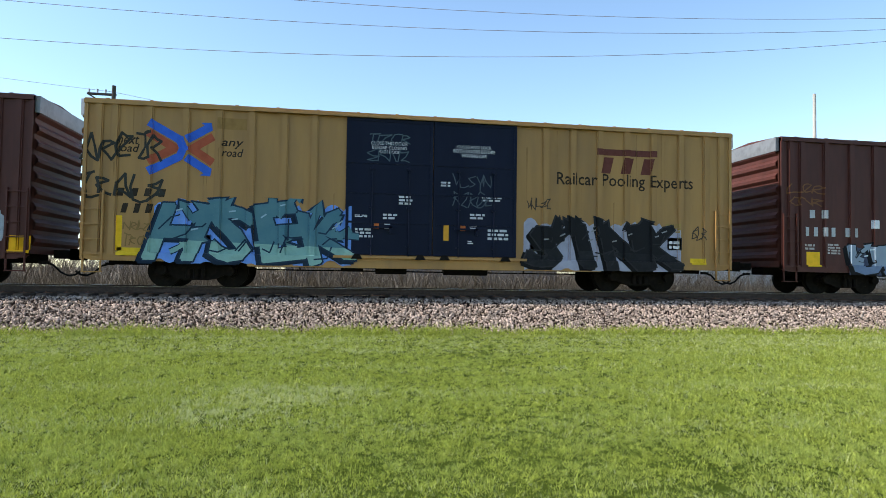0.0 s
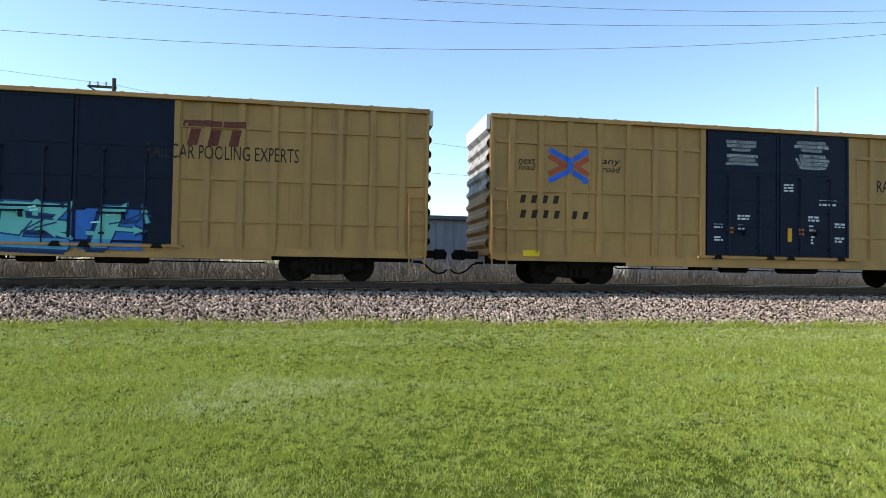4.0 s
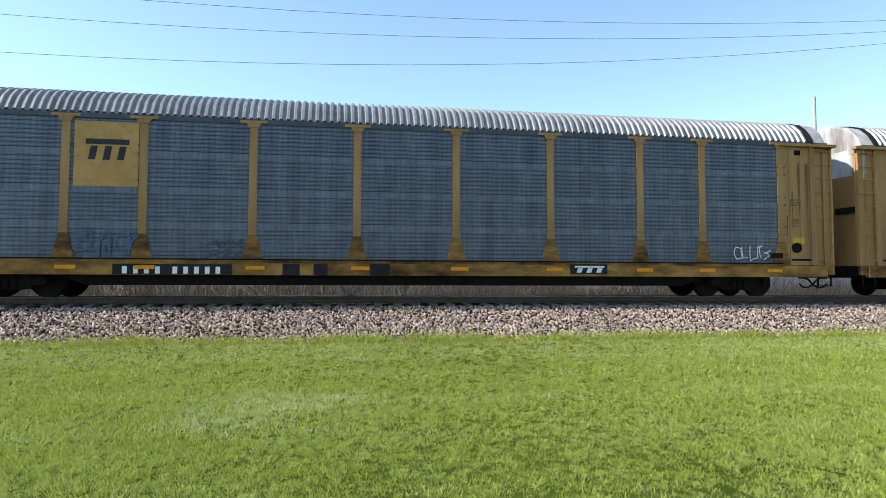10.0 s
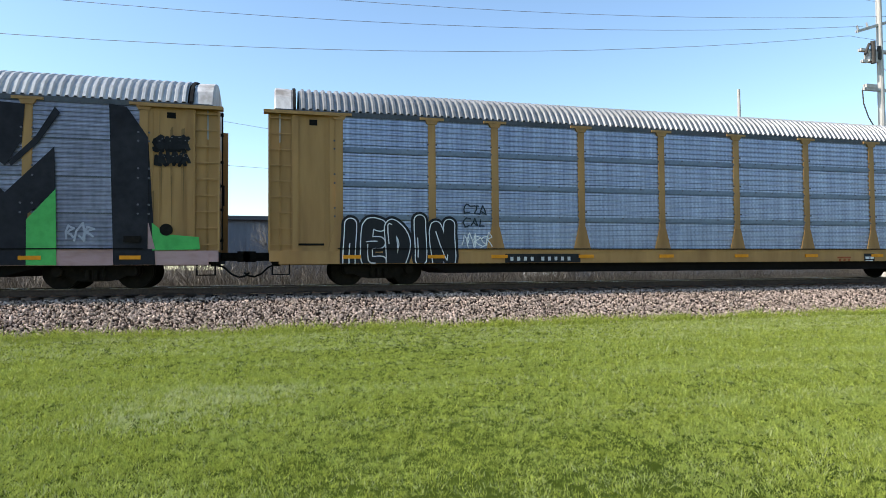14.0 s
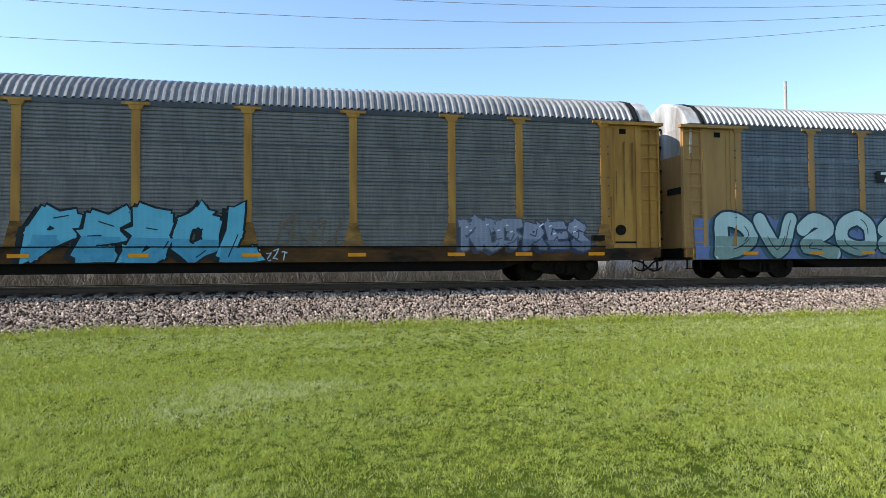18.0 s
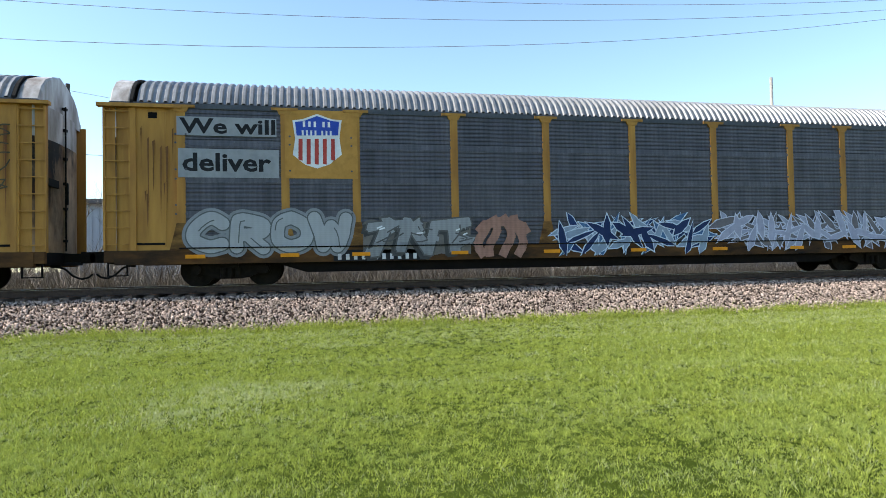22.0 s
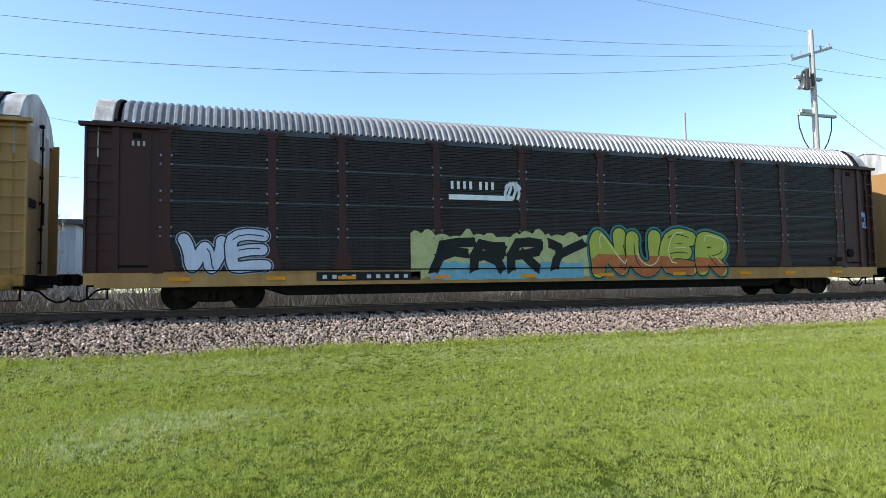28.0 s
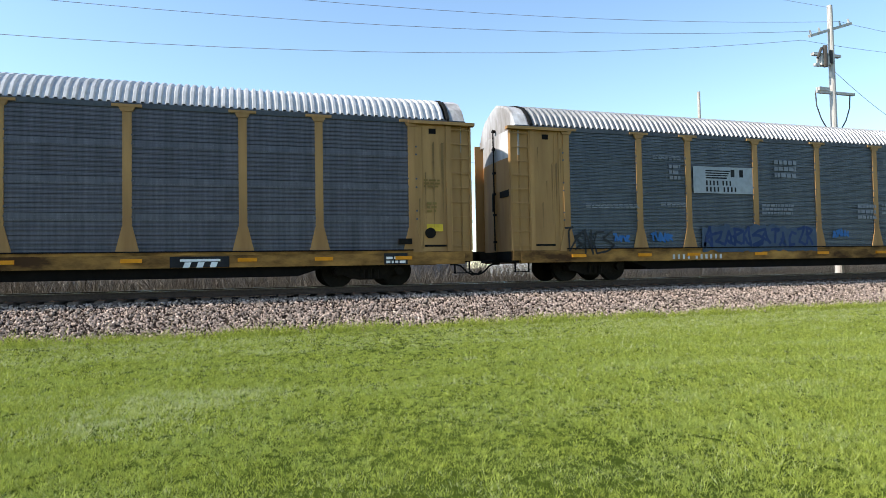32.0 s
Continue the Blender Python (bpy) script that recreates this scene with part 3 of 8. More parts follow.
for i in range(116):
    x = -14 + i * 0.52 + rnd.uniform(-0.03, 0.03)
    tie = part("tie", tie_me, M_TIE, track, at=(x, YC + rnd.uniform(-0.04, 0.04), RT - 0.205 + rnd.uniform(-0.01, 0.01)))
    tie.rotation_euler.z = rnd.uniform(-0.02, 0.02)
    part("tie_plate", plate_me, M_PLATE, tie, at=(0, -0.755, 0.002))

# ---- railway cars ----
CARS = []      # (car, place of its middle along the track at the start)


def rolling(name, label, category, rear, length):
    car = thing(name, label, category, "cars of the freight train")
    CARS.append((car, rear + length / 2))
    return car


def disc(g, x, y0, y1, z, r, n=20):
    return g.tube((x, y0, z), (x, y1, z), r, n)


def side_frame():
    g = Geo()
    for y in (-1.1,):
        g.prism([(-1.05, 0.42), (-0.98, 0.34), (-0.72, 0.34), (-0.5, 0.24), (-0.3, 0.2), (0.3, 0.2), (0.5, 0.24), (0.72, 0.34), (0.98, 0.34), (1.05, 0.42), (1.05, 0.56), (0.85, 0.62), (0.45, 0.7), (-0.45, 0.7), (-0.85, 0.62), (-1.05, 0.56)], y, y + 0.16)
    return g


def springs():
    g = Geo()
    for y in (-1.14,):
        for x in (-0.2, 0, 0.2):
            g.tube((x, y, 0.25), (x, y, 0.5), 0.07, 8)
    return g


def truck(car, x):
    """Two axles, side frames, springs and bearing caps at x along the car."""
    t = part("truck_side_frame", cached(("side_frame",), side_frame), M_STEEL, car, "cast steel truck, coloured darker for the shade beneath the car", at=(x, 0, 0))
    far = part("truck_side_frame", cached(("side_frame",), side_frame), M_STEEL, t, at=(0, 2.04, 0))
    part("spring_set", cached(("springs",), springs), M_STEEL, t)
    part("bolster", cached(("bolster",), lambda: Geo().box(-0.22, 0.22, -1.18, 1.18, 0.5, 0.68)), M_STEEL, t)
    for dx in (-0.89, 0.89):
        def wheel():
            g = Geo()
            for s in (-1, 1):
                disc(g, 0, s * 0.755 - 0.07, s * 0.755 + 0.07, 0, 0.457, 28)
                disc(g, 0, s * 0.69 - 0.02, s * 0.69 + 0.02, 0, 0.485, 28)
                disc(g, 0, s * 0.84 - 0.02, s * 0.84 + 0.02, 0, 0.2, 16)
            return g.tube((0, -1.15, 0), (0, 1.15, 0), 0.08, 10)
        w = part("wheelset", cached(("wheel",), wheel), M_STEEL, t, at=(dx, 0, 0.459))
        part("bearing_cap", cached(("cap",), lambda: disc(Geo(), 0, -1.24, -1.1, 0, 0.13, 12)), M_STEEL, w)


def coupler(car, x, way):
    """Coupler, its pocket and an air hose at a car's end."""
    def make():
        g = Geo().box(0, 0.5, -0.1, 0.1, 0.74, 0.98)
        return g.prism([(0.45, 0.7), (0.78, 0.72), (0.82, 0.9), (0.72, 1.02), (0.45, 1.02)], -0.17, 0.17)
    c = part("coupler", cached(("coupler",), make), M_STEEL, car, at=(x, 0, 0))
    c.rotation_euler.z = 0 if way > 0 else math.pi

    def hose():
        g = Geo()
        pts = [(-0.1, 0.62), (0.1, 0.56), (0.3, 0.36), (0.5, 0.27), (0.68, 0.3), (0.8, 0.4)]
        for (a, b), (c2, d) in zip(pts, pts[1:]):
            g.tube((a, -0.33, b), (c2, -0.33, d), 0.03, 6)
        return g.box(-0.25, 0.0, -0.36, -0.28, 0.58, 0.66)
    h = part("air_hose", cached(("hose",), hose), M_RUBBER, car, at=(x, 0, 0))
    h.rotation_euler.z = 0 if way > 0 else math.pi


def ladder(car, x0, x1, z0, z1, y, n, material):
    g = Geo()
    for x in (x0, x1):
        g.box(x - 0.025, x + 0.025, y - 0.03, y + 0.05, z0, z1)
    lad = part("ladder", g, material, car)
    me = Geo().box(x0, x1, -0.045, -0.02, -0.014, 0.014).mesh("rung")
    for i in range(n):
        part("rung", me, material, lad, at=(0, y, z0 + 0.15 + (z1 - z0 - 0.25) * i / (n - 1)))



def load_logo(car, x, z, w, h):
    """The crossed arrows, as plain chevrons in blue and red."""
    blue, red = Flat(), Flat()
    t = 0.15 * h
    for k in (1, -1):
        blue.stroke([(x - 0.47 * w, z + k * 0.43 * h), (x - 0.02 * w, z + k * 0.15 * h), (x + 0.04 * w, z - k * 0.02)], t)
        red.stroke([(x - 0.48 * w, z + k * 0.24 * h), (x - 0.10 * w, z)], t)
        blue.stroke([(x + 0.12 * w, z + k * 0.19 * h), (x + 0.42 * w, z + k * 0.40 * h)], t)
        blue.poly((x + 0.30 * w, z + k * 0.49 * h), (x + 0.49 * w, z + k * 0.36 * h), (x + 0.47 * w, z + k * 0.5 * h))
        red.stroke([(x + 0.17 * w, z), (x + 0.47 * w, z + k * 0.22 * h)], t)
    lay("logo_mark", red, spray((0.34, 0.075, 0.035)), car, 1, "faded red arrow mark")
    lay("logo_mark", blue, spray((0.03, 0.11, 0.50)), car, 2, "blue arrow mark")


def block_logo(flat, x0, x1, z0, z1):
    """A maker's mark as plain blocks: a bar over three slanted blocks."""
    w, h = x1 - x0, z1 - z0
    flat.bar(x0, x1, z1 - 0.26 * h, z1)
    for i in range(3):
        a = x0 + (0.06 + 0.33 * i) * w
        flat.poly((a, z0), (a + 0.16 * w, z0), (a + 0.22 * w, z1 - 0.34 * h), (a + 0.06 * w, z1 - 0.34 * h))
    return flat


def boxcar(rear, length, paint, door, style, label, ribs_at, door_paint=None, seed=0):
    """A steel box car; x counts from its rear end. door: (from, to, leaves)."""
    rnd = random.Random(seed)
    car = rolling("boxcar", label, "boxcar", rear, length)
    h = length / 2
    body = part("body", cached(("box_body", length), lambda: Geo().box(-h, h, -1.55, 1.55, 0.85, 4.93)), paint, car)
    # roof: low ridge with cross seams
    def roof():
        g = Geo().prism([(-1.6, 0), (1.6, 0), (1.6, 0.06), (0, 0.17), (-1.6, 0.06)], -h, h)
        g.v = [(y, x, z + 4.94) for x, y, z in g.v]
        k = int(length / 1.05)
        for i in range(k):
            x = -h + (i + 0.5) * length / k
            q = Geo().prism([(-1.58, 0.07), (0, 0.18), (1.58, 0.07), (1.58, 0.083), (0, 0.193), (-1.58, 0.083)], x - 0.04, x + 0.04)
            n = len(g.v)
            g.v += [(b, a, c + 4.94) for a, b, c in q.v]
            g.f += [tuple(n + j for j in f) for f in q.f]
        return g
    part("roof", cached(("box_roof", length), roof), paint, car)
    side = cached(("top_plate", length), lambda: Geo().box(-h, h, -1.64, -1.5, 4.86, 4.97).box(-h, h, 1.5, 1.64, 4.86, 4.97))
    part("top_plate", side, paint, car)
    d0, d1, leaves = door
    sill = cached(("box_sill", length, d0), lambda: Geo().prism([(-h, 0.78), (-h + 0.3, 0.70), (h - 0.3, 0.70), (h, 0.78), (h, 0.92), (-h, 0.92)], -1.6, -1.5).box(d0 - h - 2.6, d1 - h + 2.6, -1.63, -1.52, 0.60, 0.74))
    part("side_sill", sill, paint, car)
    spans = []
    rib_me = cached(("rib",), lambda: Geo().prism([(-0.11, 0.86), (0.11, 0.86), (0.11, 4.87), (-0.11, 4.87)], -1.585, -1.54).box(-0.075, 0.075, -1.615, -1.58, 0.86, 4.87))
    for x in ribs_at:
        part("rib", rib_me, paint, body, at=(x - h, 0, 0))
        spans.append((x - 0.11, x + 0.11, 1.587))
        spans.append((x - 0.075, x + 0.075, 1.617))
    if style == "waffle":
        for z in (4.20, 2.79, 1.65):
            xs = [0.1] + list(ribs_at) + [length - 0.1]
            for a, b in zip(xs, xs[1:]):
                if b - a < 1.3:
                    w = round(b - a - 0.16, 2)
                    part("horizontal_rib", cached(("cross_rib", w), lambda: Geo().prism([(0, -0.05), (w, -0.05), (w, 0.05), (0, 0.05)], -1.60, -1.54)), paint, body, at=(a - h + 0.08, 0, z))
    # doors
    spans.append((d0, d1, 1.60))
    dp = door_paint or M_NAVY
    wl = (d1 - d0) / leaves
    for i in range(leaves):
        a = d0 - h + i * wl
        b = a + wl
        leaf = part("plug_door", Geo().box(a + 0.01, b - 0.01, -1.60, -1.54, 0.98, 4.86), dp, car, "navy blue plug door" if door_paint is None else "brown plug door")
        g = Geo()
        for z in (1.02, 1.9, 2.75, 3.6, 4.8):
            g.box(a + 0.05, b - 0.05, -1.618, -1.598, z - 0.03, z + 0.03)
        for x in (a + 0.06, b - 0.06):
            g.box(x - 0.04, x + 0.04, -1.62, -1.598, 1.0, 4.84)
        part("door_frame", g, dp, leaf)
        for k, x in enumerate((a + wl * 0.3, a + wl * 0.72)):
            rod = part("lock_rod", Geo().tube((x, -1.65, 0.95), (x, -1.65, 3.5), 0.018, 6), dp, leaf)
            for z in (1.2, 2.3, 3.4):
                part("rod_bracket", cached(("rod_bracket",), lambda: Geo().box(-0.06, 0.06, -1.67, -1.60, 0, 0.06)), dp, rod, at=(x, 0, z))
        part("door_handle", Geo().box(a + wl * 0.25, a + wl * 0.55, -1.69, -1.66, 1.74, 1.79).box(a + wl * 0.5, a + wl * 0.53, -1.69, -1.6, 1.6, 1.8), dp, leaf)
        for x in (a + 0.35, b - 0.35):
            part("door_foot", cached(("door_foot",), lambda: Geo().prism([(-0.16, 0.86), (0.16, 0.86), (0.07, 1.0), (-0.07, 1.0)], -1.70, -1.60)), M_STEEL, leaf, at=(x, 0, 0))
    part("door_track", Geo().box(d0 - h - 0.3, d1 - h + 0.3, -1.68, -1.56, 0.88, 0.95).box(d0 - h - wl, d1 - h + wl, -1.69, -1.62, 4.86, 4.90), paint, car)
    # ends with pressed ribs
    def end(first, last):
        g = Geo()
        zs = []
        for i in range(first, last):
            z = 1.05 + i * 0.42
            zs += [(0.0, z), (0.09, z + 0.10), (0.09, z + 0.2), (0.0, z + 0.30)]
        zs.append((0.0, 1.05 + last * 0.42 if last < 9 else 4.93))
        g.grid([[(d, y, z) for y in (-1.45, 1.45)] for d, z in zs])
        return g
    for s in (1, -1):
        for name, first, last, coat in (("lower_end_wall", 0, 4, paint), ("upper_end_wall", 4, 9, M_END if style == "waffle" else paint)):
            e = part(name, cached(("box_end", first), lambda: end(first, last)), coat, car, at=(s * (h + 0.004), 0, 0))
            e.rotation_euler.z = 0 if s > 0 else math.pi
        corner = Geo().box(s * h - 0.09 * (s > 0), s * h + 0.09 * (s < 0), -1.6, -1.5, 0.8, 4.95)
        part("corner_post", corner, paint, car)
        cap = Geo().box(min(s * h, s * (h + 0.12)), max(s * h, s * (h + 0.12)), -1.5, 1.5, 4.55, 4.99)
        part("end_cap", cap, M_WHITE if seed % 2 == 0 and paint is not M_BROWN else M_ROOF, car, "pale end plate under the roof")
        x = s * (h - 0.3)
        ladder(car, x - 0.24, x + 0.24, 0.72, 2.55, -1.62, 5, paint)
        coupler(car, s * h, s)
        truck(car, s * (h - 2.83))
        step = Geo().box(x - 0.24, x - 0.2, -1.6, -1.56, 0.4, 0.8).box(x + 0.2, x + 0.24, -1.6, -1.56, 0.4, 0.8).box(x - 0.24, x + 0.24, -1.62, -1.5, 0.38, 0.41)
        part("sill_step", step, paint, car)
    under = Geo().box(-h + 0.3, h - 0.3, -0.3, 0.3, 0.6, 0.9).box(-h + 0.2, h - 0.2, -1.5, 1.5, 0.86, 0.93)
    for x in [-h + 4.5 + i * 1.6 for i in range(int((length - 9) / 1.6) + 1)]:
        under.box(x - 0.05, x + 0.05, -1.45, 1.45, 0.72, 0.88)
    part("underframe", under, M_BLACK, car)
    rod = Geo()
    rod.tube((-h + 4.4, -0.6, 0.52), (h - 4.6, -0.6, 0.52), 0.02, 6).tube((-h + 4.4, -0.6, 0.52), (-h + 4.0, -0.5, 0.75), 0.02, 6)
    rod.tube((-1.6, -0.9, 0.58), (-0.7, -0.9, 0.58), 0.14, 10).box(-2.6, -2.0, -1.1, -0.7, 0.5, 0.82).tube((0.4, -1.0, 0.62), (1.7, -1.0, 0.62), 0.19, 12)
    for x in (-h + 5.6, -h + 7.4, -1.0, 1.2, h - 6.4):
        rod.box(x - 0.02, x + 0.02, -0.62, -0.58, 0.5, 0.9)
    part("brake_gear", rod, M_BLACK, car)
    bands = [(0.5, 0.93, 1.632)] + ([(z - 0.05, z + 0.05, 1.602) for z in (4.20, 2.79, 1.65)] if style == "waffle" else [])
    STEPS[car.name] = (h, 1.551, spans, bands)
    return car


POSTS = (4.65, 6.6, 9.45, 12.3, 15.15, 18.0, 20.85, 22.9)
TIERS = (1.03, 1.96, 2.90, 3.87, 4.80)


def panel_mesh(width, z0, z1, pitch, deep):
    """A corrugated side panel: flats and sloping webs, along the car."""
    def make():
        g = Geo()
        n = max(2, round((z1 - z0) / pitch))
        p = (z1 - z0) / n
        prof = []
        for i in range(n):
            z = z0 + i * p
            prof += [(0.0, z), (0.0, z + p * 0.32), (deep, z + p * 0.5), (deep, z + p * 0.82)]
        prof.append((0.0, z1))
        g.grid([[(x, d, z) for x in (0, width)] for d, z in prof])
        g.grid([[(x, 0.04, z) for x in (width, 0)] for z in (z0, z1)])
        return g
    return cached(("panel", round(width, 3), z0, z1, pitch, deep), make)


ROOF_LINE = ((-1.5, 4.93), (-1.42, 5.07), (-1.25, 5.33), (-0.97, 5.57), (-0.5, 5.75), (0.0, 5.87), (0.5, 5.75), (0.97, 5.57), (1.25, 5.33), (1.42, 5.07), (1.5, 4.93))


def rack_roof():
    """Peaked arch of a roof with cross corrugations, short of the two end caps."""
    g = Geo()
    rows = []
    pitch = 0.20
    n = int(25.9 / pitch)
    start = -0.5 * n * pitch
    for i in range(n):
        x = start + i * pitch
        for dx, up in ((0, 0), (0.055, 0), (0.085, 0.055), (0.15, 0.055), (0.18, 0)):
            rows.append([(x + dx, y + (0.6 * up if y > 0 else -0.6 * up), z + up) for y, z in ROOF_LINE])
    rows.append([(-start, y, z) for y, z in ROOF_LINE])
    g.grid(rows)
    return g


def rack_end(low, high):
    """End doors of an autorack: two halves, each bowed outwards, that meet at a middle lock."""
    g = Geo()
    pts = [(-1.5, -0.10), (-1.36, 0.0), (-1.1, 0.06), (-0.7, 0.10), (-0.3, 0.12), (-0.06, 0.12), (-0.03, 0.07), (0.03, 0.07), (0.06, 0.12), (0.3, 0.12), (0.7, 0.10), (1.1, 0.06), (1.36, 0.0), (1.5, -0.10)]
    g.grid([[(d, y, z) for y, d in pts] for z in (low, high)])
    return g


def rack_lock():
    """Upright lock rod with its brackets down the middle of the end doors."""
    g = Geo().tube((0.17, 0, 1.05), (0.17, 0, 5.1), 0.024, 6)
    for z in (1.3, 2.2, 2.9, 3.6, 4.4, 5.0):
        g.box(0.1, 0.2, -0.07, 0.07, z, z + 0.07)
    return g.box(0.19, 0.23, -0.04, 0.04, 2.35, 2.95)


def rack_cap():
    """Smooth hood over an end: it swells a little above the roof and is closed by a gable."""
    g = Geo()
    rows = []
    for d, wide, high, lift in ((-0.42, 1.0, 1.0, 0.0), (-0.36, 1.015, 1.03, 0.0), (0.06, 1.005, 1.05, 0.0), (0.10, 0.97, 0.98, 0.0)):
        rows.append([(d, y * wide, 4.86 + (z - 4.86) * high + lift) for y, z in ROOF_LINE])
    g.grid(rows)
    g.grid([[(0.10, y, z) for x, y, z in rows[-1]], [(0.10, y, 4.70) for x, y, z in rows[-1]]])
    return g


def seal_arch():
    """Black rubber strip along the joint of roof and hood."""
    line = [(-1.5, 4.84), *ROOF_LINE]
    return Geo().grid([[(dx, y * (1.0 + up), z + 1.6 * up) for dx, up in ((-0.05, 0.0), (-0.05, 0.04), (0.03, 0.04), (0.03, 0.0))] for y, z in line])


def autorack(rear, paint, panel, label, pitch=0.118, bands="light", seed=0, length=27.5, sill_paint=None):
    """A covered car carrier; x counts from its rear end."""
    rnd = random.Random(seed)
    car = rolling("autorack", label, "autorack", rear, length)
    h = length / 2
    sp = sill_paint or (paint if paint is M_SILVER else M_SILL)
    sill = part("side_sill", cached(("rack_sill",), lambda: Geo().box(-h + 0.3, h - 0.3, -1.575, -1.4, 0.62, 0.98)), sp, car)
    part("far_sill", cached(("far_sill",), lambda: Geo().box(-h + 0.3, h - 0.3, 1.4, 1.575, 0.62, 0.98)), sp, car)
    part("sill_cover", cached(("sill_cover",), lambda: Geo().box(-h + 1.9, h - 1.9, -1.585, -1.572, 0.95, 1.03)), sp, sill)
    part("sill_joint", cached(("sill_joint",), lambda: Geo().box(-h + 1.9, h - 1.9, -1.625, -1.57, 1.03, 1.062)), M_BLACK, sill, "black joint above the sill")
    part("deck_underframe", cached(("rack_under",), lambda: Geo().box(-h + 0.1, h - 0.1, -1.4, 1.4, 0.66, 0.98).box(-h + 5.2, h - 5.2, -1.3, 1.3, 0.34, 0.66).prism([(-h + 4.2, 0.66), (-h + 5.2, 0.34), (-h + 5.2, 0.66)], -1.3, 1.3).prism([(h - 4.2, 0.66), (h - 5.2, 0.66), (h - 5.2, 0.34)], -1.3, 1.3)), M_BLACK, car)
    roof = part("roof", cached(("rack_roof",), rack_roof), M_ROOFPALE if seed in (5, 16) else M_ROOF, car, "arched corrugated galvanised roof")
    part("eave_rail", cached(("eave",), lambda: Geo().box(-h + 0.2, h - 0.2, -1.56, -1.46, 4.80, 4.935).box(-h + 0.2, h - 0.2, 1.46, 1.56, 4.80, 4.935)), M_STRIP, roof, "dark grey eave rail")
    part("deck_floor", cached(("decks",), lambda: Geo().box(-h + 0.5, h - 0.5, -1.4, 1.4, 2.86, 2.94).box(-h + 0.5, h - 0.5, -1.4, 1.4, 1.0, 1.05)), M_BLACK, car)
    xs = [1.95, *POSTS, 25.6]
    spans = []
    post_me = cached(("rack_post",), lambda: Geo().grid([[(x, y, z) for x, y in ((-0.11, -1.5), (-0.11, -1.565), (0.11, -1.565), (0.11, -1.5))] for z in (1.0, 4.82)]))
    foot_me = cached(("rack_foot",), lambda: Geo().prism([(-0.30, 0.98), (0.30, 0.98), (0.12, 1.72), (-0.12, 1.72)], -1.572, -1.545))
    head_me = cached(("rack_head",), lambda: Geo().box(-0.36, 0.36, -1.60, -1.5, 4.82, 4.89).prism([(-0.14, 4.7), (0.14, 4.7), (0.2, 4.82), (-0.2, 4.82)], -1.59, -1.5))
    bolt_me = cached(("bolts",), lambda: [disc(g, 0.13 * s, -1.59, -1.57, z, 0.03, 6) for g in [Geo()] for s in (-1, 1) for z in (1.96, 2.2, 2.9, 3.15, 3.87, 4.1)][-1])
    for x in xs:
        post = part("post", post_me, paint, car, at=(x - h, 0, 0))
        part("post_foot", foot_me, M_SILL if seed in (2, 7, 9, 10) else M_PINKSILL if sill_paint is M_PINKSILL else paint, post)
        part("post_head", head_me, paint, post)
        part("bolt_strip", bolt_me, M_GALV if paint in (M_RACKBROWN, M_SILVER) else M_GALVDARK, post)["kind"] = "stuff"
        spans += [(x - 0.11, x + 0.11, 1.577)]
    for bay, (a, b) in enumerate(zip(xs, xs[1:])):
        w = b - a - 0.2
        for k, (z0, z1) in enumerate(zip(TIERS, TIERS[1:])):
            deep = 0.032 if panel in (M_GALVBRIGHT, M_GALVBLUE) else 0.02 if bands == "light" else 0.024
            pan = part("side_panel", panel_mesh(w, z0, z1, pitch, deep), panel, car, at=(a - h + 0.1, -1.545, 0))
            if k:
                bz = 0.075 if bands == "light" else 0.018
                by = -0.012 if bands == "light" else -0.004
                part("panel_strip", cached(("strip", round(w, 3), bands), lambda: Geo().box(0, w, by, 0.02, -bz, bz)), (M_STRIPBLUE if panel is M_GALVBLUE else M_GALV if panel is M_GALVBRIGHT else panel) if bands == "light" else M_STRIP, pan, at=(0, 0, z0))
                if bands == "light":
                    for q in (1, 2, 3):
                        part("latch", cached(("latch",), lambda: Geo().box(-0.024, 0.024, -0.028, -0.01, -0.02, 0.02)), M_GALVDARK, pan, at=(q * w / 4, 0, z0 + 0.05))
        for z0, z1 in ((TIERS[0], TIERS[-1]),):
            far = part("far_panel", cached(("far", round(w, 3)), lambda: Geo().box(0, w, 0, 0.03, z0, z1)), panel, car, at=(a - h + 0.1, 1.5, 0))
    # ends: plain corner sheets, ladders, doors, roof caps
    for s in (1, -1):
        def flip(g, s=s):
            """Built for the front; the rear is its mirror."""
            if s < 0:
                g.v = [(-x, y, z) for x, y, z in g.v]
                g.f = [tuple(reversed(f)) for f in g.f]
            return g
        c = part("corner_sheet", cached(("corner", s), lambda: flip(Geo().box(-0.99, 0.14, -1.50, -1.42, 0.98, 4.80))), paint, car, at=(s * (h - 0.95), 0, 0))
        part("corner_pillar", cached(("pillar", s), lambda: flip(Geo().box(0.12, 0.26, -1.545, -1.40, 0.98, 4.80))), paint, c)
        part("ladder_recess", cached(("recess", s), lambda: flip(Geo().box(0.26, 0.93, -1.44, -1.38, 0.98, 4.80))), paint, c)
        part("sheet_frame", cached(("frame_in", s), lambda: flip(Geo().box(-0.99, -0.74, -1.53, -1.44, 0.98, 4.8))), paint, c)
        part("sheet_frame", cached(("frame_out", s), lambda: flip(Geo().box(-0.62, -0.585, -1.52, -1.49, 1.1, 4.7))), paint, c)
        part("sheet_frame", cached(("frame_low", s), lambda: flip(Geo().box(-0.585, 0.12, -1.512, -1.49, 1.14, 1.2))), M_BLACK, c)
        part("top_slot", cached(("slot", s), lambda: flip(Geo().box(-0.40, -0.18, -1.506, -1.49, 4.52, 4.68))), M_BLACK, c)
